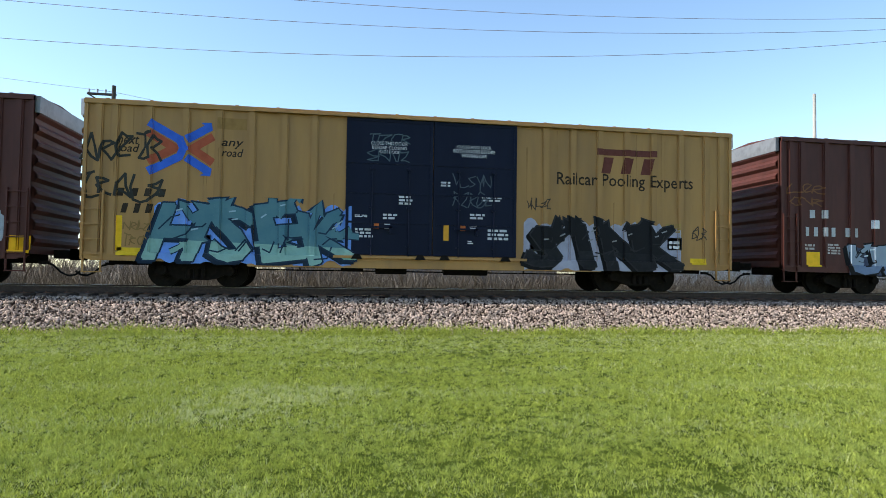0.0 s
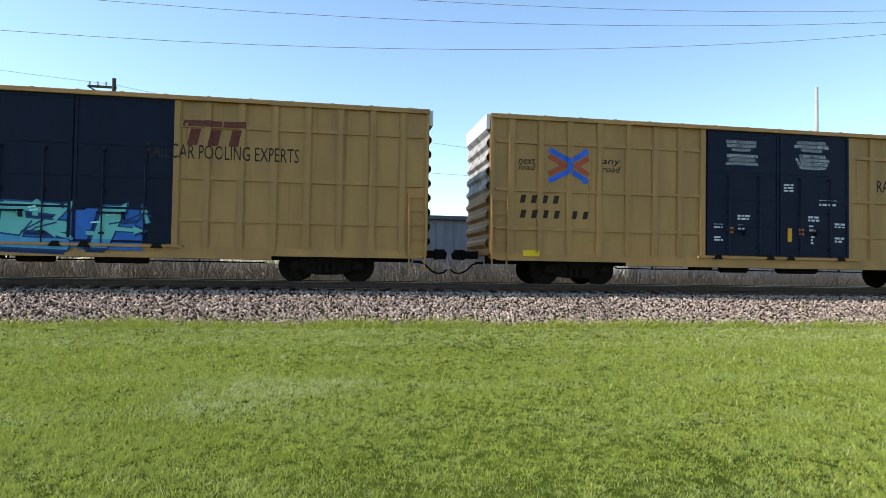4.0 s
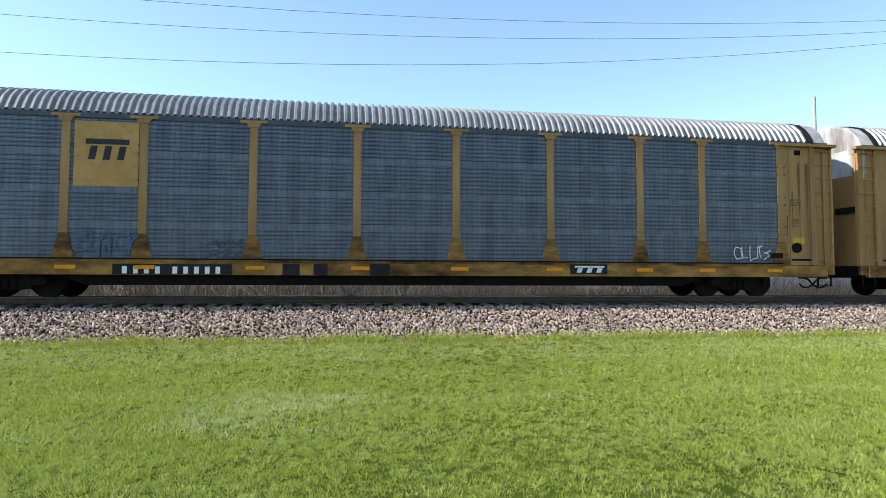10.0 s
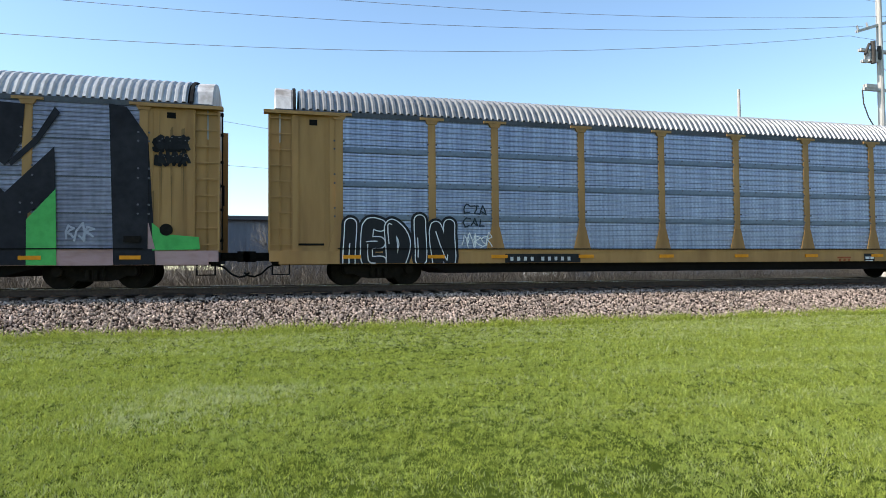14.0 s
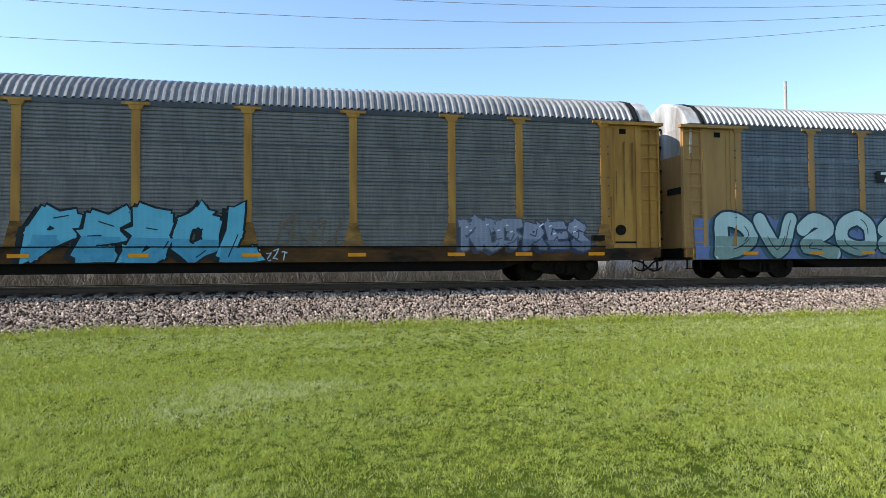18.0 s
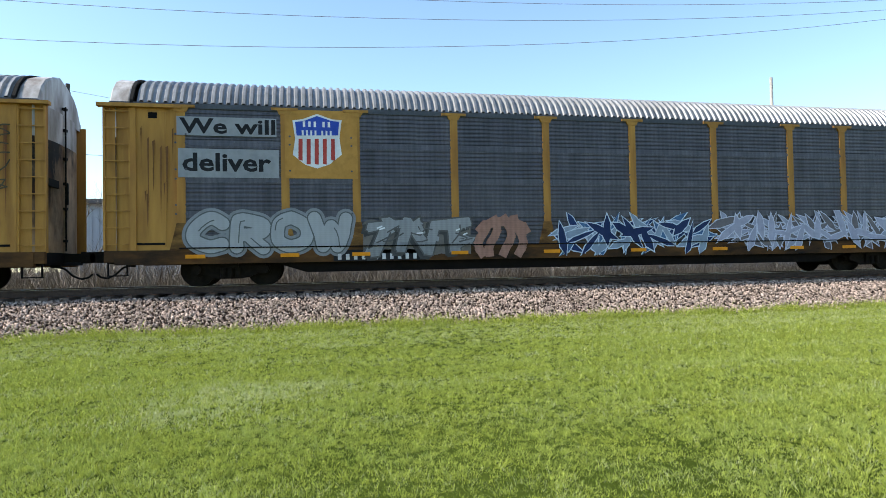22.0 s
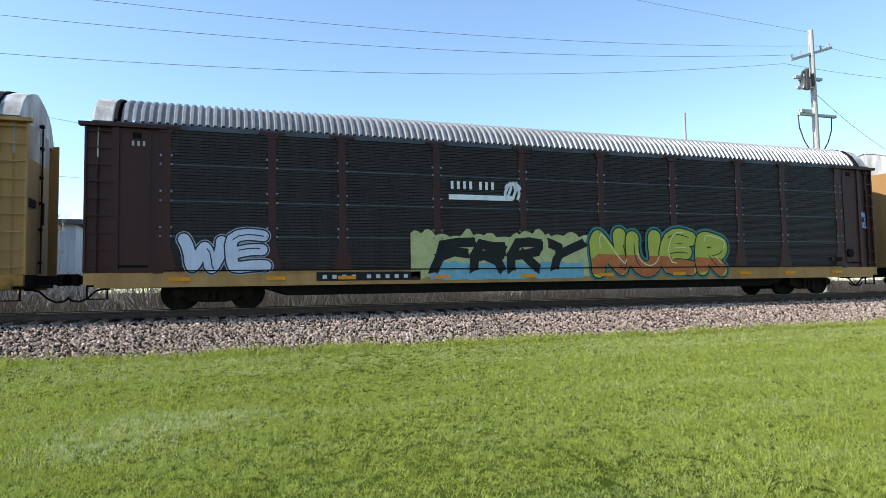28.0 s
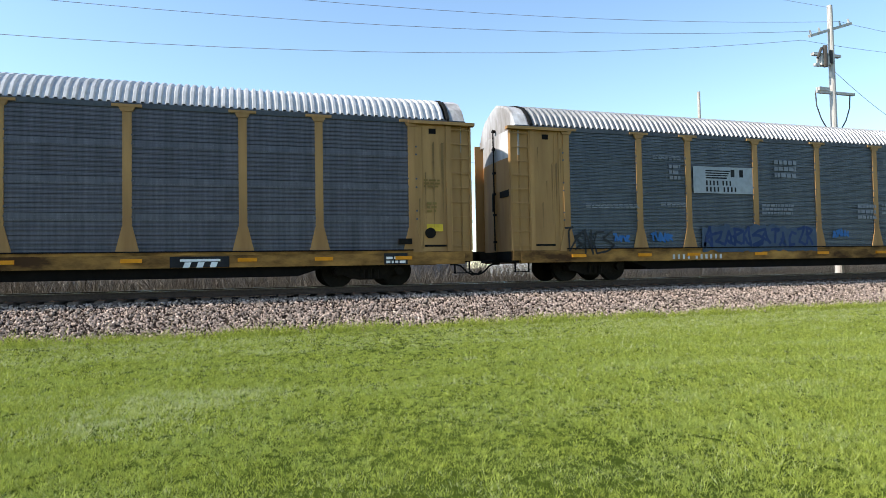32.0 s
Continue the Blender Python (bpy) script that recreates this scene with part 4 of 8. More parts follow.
        part("corner_beam", cached(("corner_beam",), lambda: Geo().box(-1.05, 1.02, -1.64, -1.42, 4.79, 4.88)), paint, c)
        part("foot_beam", cached(("foot_beam",), lambda: Geo().box(-0.9, 0.9, -1.56, -1.42, 0.70, 1.0)), sp, c)
        far = part("far_corner_sheet", cached(("far_corner",), lambda: Geo().box(-0.98, 0.92, 1.44, 1.5, 0.98, 4.8)), paint, car, at=(s * (h - 0.95), 0, 0))
        x = s * (h - 0.36)
        ladder(car, x - 0.31, x + 0.31, 1.02, 4.78, -1.50, 9, paint)
        coat = M_SOOTEND if seed in (9, 10) else paint
        e = part("end_door", cached(("rack_end", 1), lambda: rack_end(1.0, 4.0)), coat, car, "folding stained end door", at=(s * (h - 0.25), 0, 0))
        u = part("upper_end_sheet", cached(("rack_end", 2), lambda: rack_end(4.0, 4.87)), M_END, car, "stained white upper end sheet", at=(s * (h - 0.25), 0, 0))
        e.rotation_euler.z = u.rotation_euler.z = 0 if s > 0 else math.pi
        k = part("roof_cap", cached(("rack_cap",), rack_cap), M_END, car, "pale stained roof end cap", at=(s * (h - 0.28), 0, 0))
        k.rotation_euler.z = 0 if s > 0 else math.pi
        part("seal_strip", cached(("seal_arch",), seal_arch), M_RUBBER, car, at=(s * (h - 0.74), 0, 0))
        lock = part("end_lock", cached(("rack_lock",), rack_lock), M_STEEL, car, at=(s * (h - 0.25), 0, 0))
        lock.rotation_euler.z = 0 if s > 0 else math.pi
        bar = part("end_handle", cached(("end_bar",), lambda: Geo().box(0.07, 0.16, -1.25, -0.45, 2.75, 2.95)), M_RUBBER, car, "black buffer strip", at=(s * (h - 0.25), 0, 0))
        bar.scale.x = s
        coupler(car, s * (h - 0.1), s)
        truck(car, s * (h - 3.13))
        part("end_step", Geo().box(x - 0.25, x - 0.21, -1.5, -1.46, 0.35, 0.7).box(x + 0.21, x + 0.25, -1.5, -1.46, 0.35, 0.7).box(x - 0.25, x + 0.25, -1.52, -1.4, 0.33, 0.36), M_BLACK, car)
    brake = part("hand_brake_housing", Geo().box(h - 2.35, h - 1.95, -1.66, -1.56, 1.22, 1.38), M_STEEL, car)
    part("hand_brake_wheel", disc(Geo(), h - 1.35, -1.56, -1.5, 1.55, 0.16, 16), M_STEEL, brake)
    for x in (2.2, *POSTS, 25.2):
        part("reflector", cached(("reflector",), lambda: Geo().box(-0.25, 0.25, -1.625, -1.57, 0.77, 0.87)), M_ORANGE, car, "orange reflector strip", at=(x - h + 0.1, 0, 0))
    STEPS[car.name] = (h, (1.577, 1.533, 1.84), spans, [(0.5, 1.04, 1.588)])
    return car


def articulated(rear, label):
    """A two-unit articulated car carrier with louvred sheet sides; x counts from its rear end."""
    length = 42.95
    h = length / 2
    car = rolling("articulated_autorack", label, "autorack", rear, length)
    spans = []
    for u0, u1, posts in ((0.0, 21.1, (2.05, 3.63, 5.16, 6.97, 8.75, 10.55, 12.4, 14.3, 16.2, 18.0, 19.8)), (21.85, 42.95, (23.15, 24.95, 26.75, 28.5, 30.3, 32.1, 33.9, 35.8, 37.6, 39.2, 40.9))):
        a, b = u0 - h, u1 - h
        part("side_sheet", Geo().box(a + 0.1, b - 0.1, -1.52, -1.46, 0.92, 4.86).box(a + 0.1, b - 0.1, 1.46, 1.52, 0.92, 4.86), M_OCHRE, car)
        part("underframe", Geo().box(a + 0.1, b - 0.1, -1.42, 1.42, 0.6, 0.95).box(a + 4.2, b - 4.2, -1.45, 1.2, 0.36, 0.6), M_BLACK, car)
        sill = part("side_sill", Geo().box(a + 0.1, b - 0.1, -1.56, -1.5, 0.86, 0.96), M_OCHRE, car)
        for x in posts:
            part("post", cached(("art_post",), lambda: Geo().box(-0.10, 0.10, -1.58, -1.51, 0.92, 4.88)), M_OCHRE, car, at=(x - h, 0, 0))
            spans.append((x - 0.10, x + 0.10, 1.584))
        for x, y in zip(posts, posts[1:]):
            w = y - x - 0.46
            for z in (1.12, 2.30, 3.35, 4.34):
                lou = part("louvre_field", cached(("louvre_field", round(w, 2)), lambda: Geo().box(0, w, -1.524, -1.515, 0, 0.34)), M_WHITE if 5.2 < x < 16 or 26.5 < x < 36 else M_OCHRE, car, at=(x - h + 0.23, 0, z))
                part("louvre", cached(("slats", round(w, 2)), lambda: [g.box(0.02, w - 0.02, -1.545, -1.52, k, k + 0.018) for g in [Geo()] for k in (0.02, 0.075, 0.13, 0.185, 0.24, 0.295)][-1]), M_GALVDARK, lou)
        mid = (a + b) / 2
        k = (u1 - u0) / 27.3
        g = rack_roof()
        g.v = [(mid + x * (u1 - u0 - 0.3) / 25.8, y, z) for x, y, z in g.v]
        part("roof", g, M_ROOF, car, "arched corrugated galvanised roof")
        part("eave_rail", Geo().box(a + 0.1, b - 0.1, -1.55, -1.46, 4.84, 4.93), M_GALV, car)
    # bellows between the units
    g = Geo()
    ring = []
    for i in range(9):
        x = 21.1 - h + 0.1 + i * 0.07
        k = 1.0 if i % 2 else 0.94
        ring.append([(x, -1.48 * k, 0.9), (x, -1.5 * k, 4.8), (x, -1.2 * k, 5.35), (x, -0.5, 5.62), (x, 0.5, 5.62), (x, 1.2 * k, 5.35), (x, 1.5 * k, 4.8), (x, 1.48 * k, 0.9)])
    g.grid(ring)
    part("bellows", g, M_RUBBER, car, "black pleated bellows")
    for s in (1, -1):
        x = s * (h - 0.36)
        ladder(car, x - 0.25, x + 0.25, 1.02, 4.78, -1.56, 9, M_OCHRE)
        part("corner_beam", Geo().box(s * (h - 1.0) - 1.0, s * (h - 1.0) + 1.0, -1.6, -1.42, 4.79, 4.87).box(s * (h - 0.1) - 0.1, s * (h - 0.1) + 0.1, -1.55, -1.4, 0.8, 4.8), M_OCHRE, car)
        e = part("end_door", cached(("rack_end", 3), lambda: rack_end(1.0, 4.87)), M_OCHRE, car, "folding end door", at=(s * (h - 0.2), 0, 0))
        e.rotation_euler.z = 0 if s > 0 else math.pi
        c = part("roof_cap", cached(("rack_cap",), rack_cap), M_END, car, "pale stained roof end cap", at=(s * (h - 0.28), 0, 0))
        c.rotation_euler.z = 0 if s > 0 else math.pi
        coupler(car, s * (h - 0.1), s)
    for x in (3.4, 21.45, 39.5):
        truck(car, x - h)
    STEPS[car.name] = (h, 1.5265, spans, [(0.5, 0.97, 1.566)])
    return car

# ---- the train ----
RIBS_60 = (0.36, 0.76, 1.62, 2.55, 3.42, 4.28, 5.15, 5.97, 12.72, 13.56, 14.42, 15.28, 16.15, 17.05, 17.9, 18.4)
RIBS_60W = (0.63, 1.53, 2.42, 3.36, 4.28, 5.15, 5.97, 6.72, 11.9, 12.68, 13.58, 14.46, 15.35, 16.24, 17.15, 18.0)
RIBS_50W = (0.72, 1.54, 2.39, 3.27, 4.16, 5.06, 5.72, 9.72, 10.35, 11.21, 12.12, 13.03, 13.94, 14.86)
D60, D50 = (6.85, 11.83, 2), (5.83, 9.61, 1)
B0 = boxcar(13.76, 18.75, M_BROWN, D60, "ribs", "weathered oxide brown steel boxcar in a passing freight train", RIBS_60, M_BROWN, 1)
B1 = boxcar(-6.72, 18.75, M_YELLOW, D60, "ribs", "yellow boxcar with navy doors and blue and black sprayed lettering", RIBS_60, None, 2)
B2 = boxcar(-26.7, 18.75, M_BROWN, D60, "ribs", "oxide brown boxcar with blue and grey sprayed lettering", RIBS_60, M_BROWN, 3)
B3 = boxcar(-43.88, 15.57, M_YELLOW, D50, "waffle", "shorter yellow boxcar with one navy door and sprayed lettering", RIBS_50W, None, 4)
B4 = boxcar(-64.37, 18.75, M_YELLOW, D60, "waffle", "clean yellow boxcar with navy double doors", RIBS_60W, None, 6)
B5 = boxcar(-84.94, 18.75, M_YELLOW, D60, "waffle", "yellow boxcar with navy doors and a green and blue sprayed piece", RIBS_60W, None, 8)
B7 = boxcar(-105.45, 18.75, M_YELLOW, D60, "ribs", "yellow boxcar with navy doors and dark teal sprayed lettering", RIBS_60, None, 10)
B8 = boxcar(-125.91, 18.75, M_YELLOW, D60, "ribs", "yellow boxcar with navy doors and magenta and cyan sprayed lettering", RIBS_60, None, 12)
A1 = autorack(-155.2, M_OCHRE, M_GALVDARK, "yellow autorack with blue-grey panels and a white and green flag mark", seed=1)
A2 = autorack(-183.6, M_OCHRE, M_GALVMID, "yellow autorack with blue-grey galvanised panels and black sill sections", seed=2)
A3 = autorack(-212.1, M_OCHRE, M_GALV, "yellow autorack with grey panels and white block lettering", seed=3)
A4 = autorack(-240.76, M_OCHRE, M_GALVBLUE, "yellow autorack with bright bluish galvanised panels", pitch=0.155, seed=4, sill_paint=M_OCHRE)
A5 = autorack(-269.48, M_OCHRE, M_LILAC, "yellow autorack covered by a black and grey mural", bands="dark", seed=5, sill_paint=M_PINKSILL)
A6 = autorack(-297.98, M_OCHRE, M_GALVMID, "yellow autorack with a long green and blue sprayed mural", seed=6)
A7 = autorack(-326.26, M_RUSTY, M_RIBBED, "rusty yellow autorack with grey panels and a white shield", pitch=0.1, bands="dark", seed=7, sill_paint=M_SOOTSILL)
A8 = autorack(-354.9, M_SILVER, M_GALVBRIGHT, "silver autorack with three sprayed pieces along its sill", seed=8, sill_paint=M_BLACK)
A9 = autorack(-383.3, M_RUSTY, M_GALVDARK, "rusty yellow autorack with a slogan and a coloured shield", seed=9, sill_paint=M_SOOTSILL)
A10 = autorack(-412.09, M_RUSTY, M_RIBBED, "rusty yellow autorack with ribbed grey panels and white-edged lettering", pitch=0.09, bands="dark", seed=10, sill_paint=M_SOOTSILL)
A11 = articulated(-455.98, "two-unit ochre articulated autorack with a white and navy mural")
A12 = autorack(-485.0, M_RACKBROWN, M_PANELBROWN, "dark brown autorack with brown-grey panels and bright sprayed lettering", pitch=0.085, bands="dark", seed=11, sill_paint=M_OCHRE)
A13 = autorack(-513.70, M_OCHRE, M_GALVDARK, "yellow autorack with dark grey panels, a flag mark and white lettering", seed=13)
A14 = autorack(-542.45, M_OCHRE, M_RIBBEDDARK, "yellow autorack with ribbed slate-grey panels and blue scribbles", pitch=0.09, bands="dark", seed=14)
A15 = autorack(-571.2, M_OCHRE, M_GALVDARK, "yellow autorack with dark blue-grey panels", seed=16)

# ---- lettering, plates and sprayed pieces ----
def words(car, x0, x1, z0, z1, text, color, shear=0.0, layer=1, bold=0.0):
    lay("lettering", Flat().text(text, x0, x1, z0, z1, bold, shear), spray(color), car, layer, "painted words")


def marks(car, x0, x1, z0, z1, count, color, shear=0.0, layer=1):
    """Plain bars, one for each character, with a gap after the first few."""
    w = (x1 - x0) / (count + (0.6 if count > 4 else 0))
    for i in range(count):
        f = Flat()
        a = x0 + i * w + (0.6 * w if count > 4 and i >= min(4, count - 2) else 0)
        k = shear * (z1 - z0)
        f.poly((a, z0 + 0.1 * (z1 - z0)), (a + 0.44 * w, z0 + 0.1 * (z1 - z0)), (a + 0.44 * w + k, z1), (a + k, z1))
        lay("number_bar", f, spray(color), car, layer)


def print_rows(car, x0, x1, z0, z1, rows, color, layer=1):
    rnd = random.Random(int(x0 * 1000 + z0 * 77))
    lay("small_print", lines(Flat(), x0, x1, z0, z1, rows, rnd), spray(color), car, layer)


def plate(car, x0, x1, z0, z1, color, label="", layer=1):
    lay("plate", Flat().bar(x0, x1, z0, z1), spray(color), car, layer, label)


def mark(car, x0, x1, z0, z1, color, layer=1):
    lay("logo_mark", block_logo(Flat(), x0, x1, z0, z1), spray(color), car, layer, "plain block mark")


def arrows(car, x0, x1, z0, z1):
    load_logo(car, (x0 + x1) / 2, (z0 + z1) / 2, x1 - x0, z1 - z0)


def shape(car, color, layer, label, *pts):
    lay("painted_shape", Flat().poly(*pts), spray(color), car, layer, label)


def cloud(car, x0, x1, z0, z1, color, layer=1, label=""):
    """A sprayed background with a lumpy edge."""
    rnd = random.Random(int(x0 * 100 + z0 * 10))
    n = max(16, int((x1 - x0) * 9))
    up, low, k = [], [], 0
    while len(up) <= n:         # lumps of uneven width and height
        wide, high, deep = rnd.randrange(2, 6), rnd.uniform(0.03, 0.2), rnd.uniform(0.0, 0.1)
        for j in range(wide):
            up.append(0.2 - high * math.sqrt(math.sin(math.pi * (j + 0.3) / (wide + 0.2))))
            low.append(deep * math.sin(math.pi * (j + 0.4) / wide))
    h = z1 - z0
    v = [(x0 + (x1 - x0) * i / n, z0 + h * low[i]) for i in range(n + 1)] + [(x0 + (x1 - x0) * i / n, z1 - h * up[i]) for i in range(n + 1)]
    v = [(x, max(z, 0.63)) for x, z in v]
    f = Flat().add(v, [(i, i + 1, n + 2 + i, n + 1 + i) for i in range(n)])
    lay("sprayed_background", f, spray(color), car, layer, label)


def ghost(car, x0, x1, z0, z1, color, seed):
    """A pale sprayed figure as a plain lumpy shape."""
    rnd = random.Random(seed)
    w, h = x1 - x0, z1 - z0
    f = Flat()
    turn = rnd.choice((-1, 1))
    for i in range(4):
        a, tall = 0.18 + 0.19 * i + rnd.uniform(-0.03, 0.03), rnd.uniform(0.7, 0.95)
        f.stroke([(x0 + w * (a + turn * 0.07 * math.sin(5.0 * t / 6 + i)), z0 + h * tall * t / 6) for t in range(7)], 0.13 * w)
    f.stroke([(x0 + w * (0.5 + 0.36 * math.cos(0.5 * t)), z0 + h * (0.55 + 0.25 * math.sin(0.5 * t))) for t in range(7)], 0.14 * w)
    lay("sprayed_figure", f, spray(color, 0.65, 0.3), car, 5, "plain pale sprayed shape")


# pen strokes that look like handwriting and spell nothing
SIGNS = (((0, 0), (0, 1), (1, 0), (1, 1)), ((0, 1), (1, 1), (0.5, 1), (0.5, 0)), ((1, 1), (0, 0.7), (1, 0.3), (0, 0)), ((0, 0), (0.5, 1), (1, 0), (0.2, 0.4)), ((0, 1), (0, 0), (1, 0.1)), ((0, 0), (0, 1), (0.9, 0.75), (0, 0.5), (1, 0)), ((1, 0.9), (0.3, 1), (0, 0.5), (0.3, 0), (1, 0.1)), ((0, 1), (0.5, 0), (1, 1)), ((0, 0.9), (0.9, 1), (0.1, 0.1), (1, 0)))


def bowed(pen, rnd):
    """Bends each straight run a little."""
    out = [pen[0]]
    for (a, b), (c, d) in zip(pen, pen[1:]):
        k = rnd.uniform(-0.16, 0.16)
        out += [((a + c) / 2 - k * (d - b), (b + d) / 2 + k * (c - a)), (c, d)]
    return out


def scribble(car, x0, x1, z0, z1, count, color, w=0.04, layer=2):
    """A quickly sprayed tag: bent strokes side by side."""
    rnd = random.Random(int(x0 * 300 + z0 * 91))
    f = Flat()
    rows = max(1, round((z1 - z0) / max(0.4, (x1 - x0) / 2.5)))
    for r in range(rows):
        lo, h = z0 + (z1 - z0) * r / rows, (z1 - z0) / rows * 0.85
        per = max(2, min(count // rows, int(1.6 * (x1 - x0) / h) + 2))
        lean = rnd.uniform(-0.1, 0.3)
        pen = []
        for i in range(per):
            a, b = x0 + (x1 - x0) * (i + 0.1) / per, (x1 - x0) / per * rnd.uniform(0.7, 1.1)
            up, tall = rnd.uniform(0, 0.2), rnd.uniform(0.65, 1.0)
            for u, v in rnd.choice(SIGNS):
                u, v = u + rnd.uniform(-0.14, 0.14), v + rnd.uniform(-0.1, 0.1)
                pen.append((a + b * (u + lean * v), lo + h * (up + tall * v * (1 - up))))
            if rnd.random() < 0.6:
                f.stroke(bowed(pen, rnd), w)
                pen = []
        if len(pen) > 1:
            f.stroke(bowed(pen, rnd), w)
    lay("sprayed_tag", f, spray(color), car, layer, "sprayed tag strokes")


def piece(car, x0, x1, z0, z1, text, fill, fill2, edge, halo, seed=0, round=False, fat=0.0, spikes=4):
    """Sprayed block letters: cloudy ground, edges of another colour, arrow tips, two-coloured fill and a few glints."""
    rnd = random.Random(seed)
    if halo:
        cloud(car, x0, x1, z0, z1, halo, 1, "sprayed background")
    n = len(text)
    drop, outer, inner, veins, glint = Flat(), Flat(), Flat(), Flat(), Flat()
    w, h = (x1 - x0) / n, z1 - z0
    thin = min(0.04, 0.04 * h)
    line, body = min(0.045, 0.04 * h), min(0.15 + fat, 0.32 * w, 0.15 * h + fat)
    for i, ch in enumerate(text):
        a, b = x0 + (i - 0.02) * w + 0.5 * body, x0 + (i + 1.02) * w - 0.5 * body
        lo, hi = z0 + h * rnd.uniform(0.07, 0.13), z1 - h * rnd.uniform(0.07, 0.16)
        lean, tip, bend, top = rnd.uniform(-0.25, 0.25), rnd.uniform(-0.14, 0.14), rnd.uniform(-0.2, 0.2), rnd.uniform(-0.25, 0.3)

        def place(u, v):
            u2 = 0.5 + (u - 0.5) * (1 + top * (v - 0.5)) + 0.10 * math.sin(3.1 * v + seed + i) + lean * (v - 0.5)
            v2 = v + tip * (u - 0.5) + bend * math.sin(3.14 * u) * (v - 0.3)
            return a + u2 * (b - a), lo + v2 * (hi - lo)
        v, f = letters(ch)
        pts = [place(p, q) for p, q in v]
        rim = [(pts[p], pts[q]) for p, q in EDGES[(ch, 0.0, 0.0)]]
        for flat, wide, sx, sz in ((drop, body + 2 * line, -0.10, -0.08), (outer, body + 2 * line, 0, 0), (inner, body, 0, 0)):
            flat.add([(x + sx, z + sz) for x, z in pts], f)
            for p, q in rim:
                flat.stroke([(p[0] + sx, p[1] + sz), (q[0] + sx, q[1] + sz)], wide)
        for k in range(0 if round else spikes):
            up = rnd.random() < 0.6
            px, pz = place(rnd.uniform(0.0, 1.0), rnd.uniform(0.75, 0.95) if up else rnd.uniform(0.1, 0.6))
            turn = rnd.uniform(0.5, 2.6) if up else rnd.choice((0.3, 2.9, -0.3, 3.4)) + rnd.uniform(-0.3, 0.3)
            reach, girth = h * rnd.uniform(0.2, 0.42), h * rnd.uniform(0.05, 0.10)
            c, s = math.cos(turn), math.sin(turn)
            for flat, m in ((outer, line), (inner, 0.0)):
                r, q = reach + 2.2 * m, girth + m
                flat.poly(*[(px + c * d - s * e, min(max(pz + s * d + c * e, z0), z1 + 0.1)) for d, e in ((-0.5 * reach, -q * 0.7), (r * 0.45, -q * 0.6), (r * 0.4, -q * 1.5), (r, 0.1 * q), (r * 0.35, q * 1.4), (r * 0.4, q * 0.6), (-0.5 * reach, q * 0.7))])
        for k in range(3):
            u, t = rnd.uniform(0.0, 0.7), rnd.uniform(0.05, 0.7)
            veins.stroke([place(u, t), place(u + rnd.uniform(0.05, 0.3), t + rnd.uniform(-0.1, 0.3)), place(u + rnd.uniform(0.2, 0.5), t + rnd.uniform(0.0, 0.3))], thin)
        for k in range(2):
            u, t = rnd.uniform(0.1, 0.85), rnd.uniform(0.55, 0.95)
            glint.stroke([place(u, t), place(u + 0.12, t + 0.03)], thin)
    tone = [min(0.7, c * 1.3 + 0.2) for c in fill]
    shade = edge if sum(edge) < sum(fill) else [c * 0.5 for c in fill]
    rib = 0.3 if car.name.startswith("autorack") else 0.0
    lay("letter_drop", drop, spray([c * 0.6 for c in shade]), car, 2, "sprayed drop shadow colour")
    lay("letter_edge", outer, spray(edge), car, 3, "sprayed letter edges")
    lay("letter_fill", inner, two_tone(fill, tuple(0.6 * p + 0.4 * q for p, q in zip(fill, fill2)), rib), car, 4, "sprayed letters")
    lay("letter_fade", inner, spray([0.15 * p + 0.85 * q for p, q in zip(fill, fill2)], 0.65, rib), car, 5, "", z0 + (z1 - z0) * rnd.uniform(0.3, 0.45))
    lay("letter_line", veins, spray(edge), car, 6)
    lay("letter_glint", glint, spray(tone), car, 7)


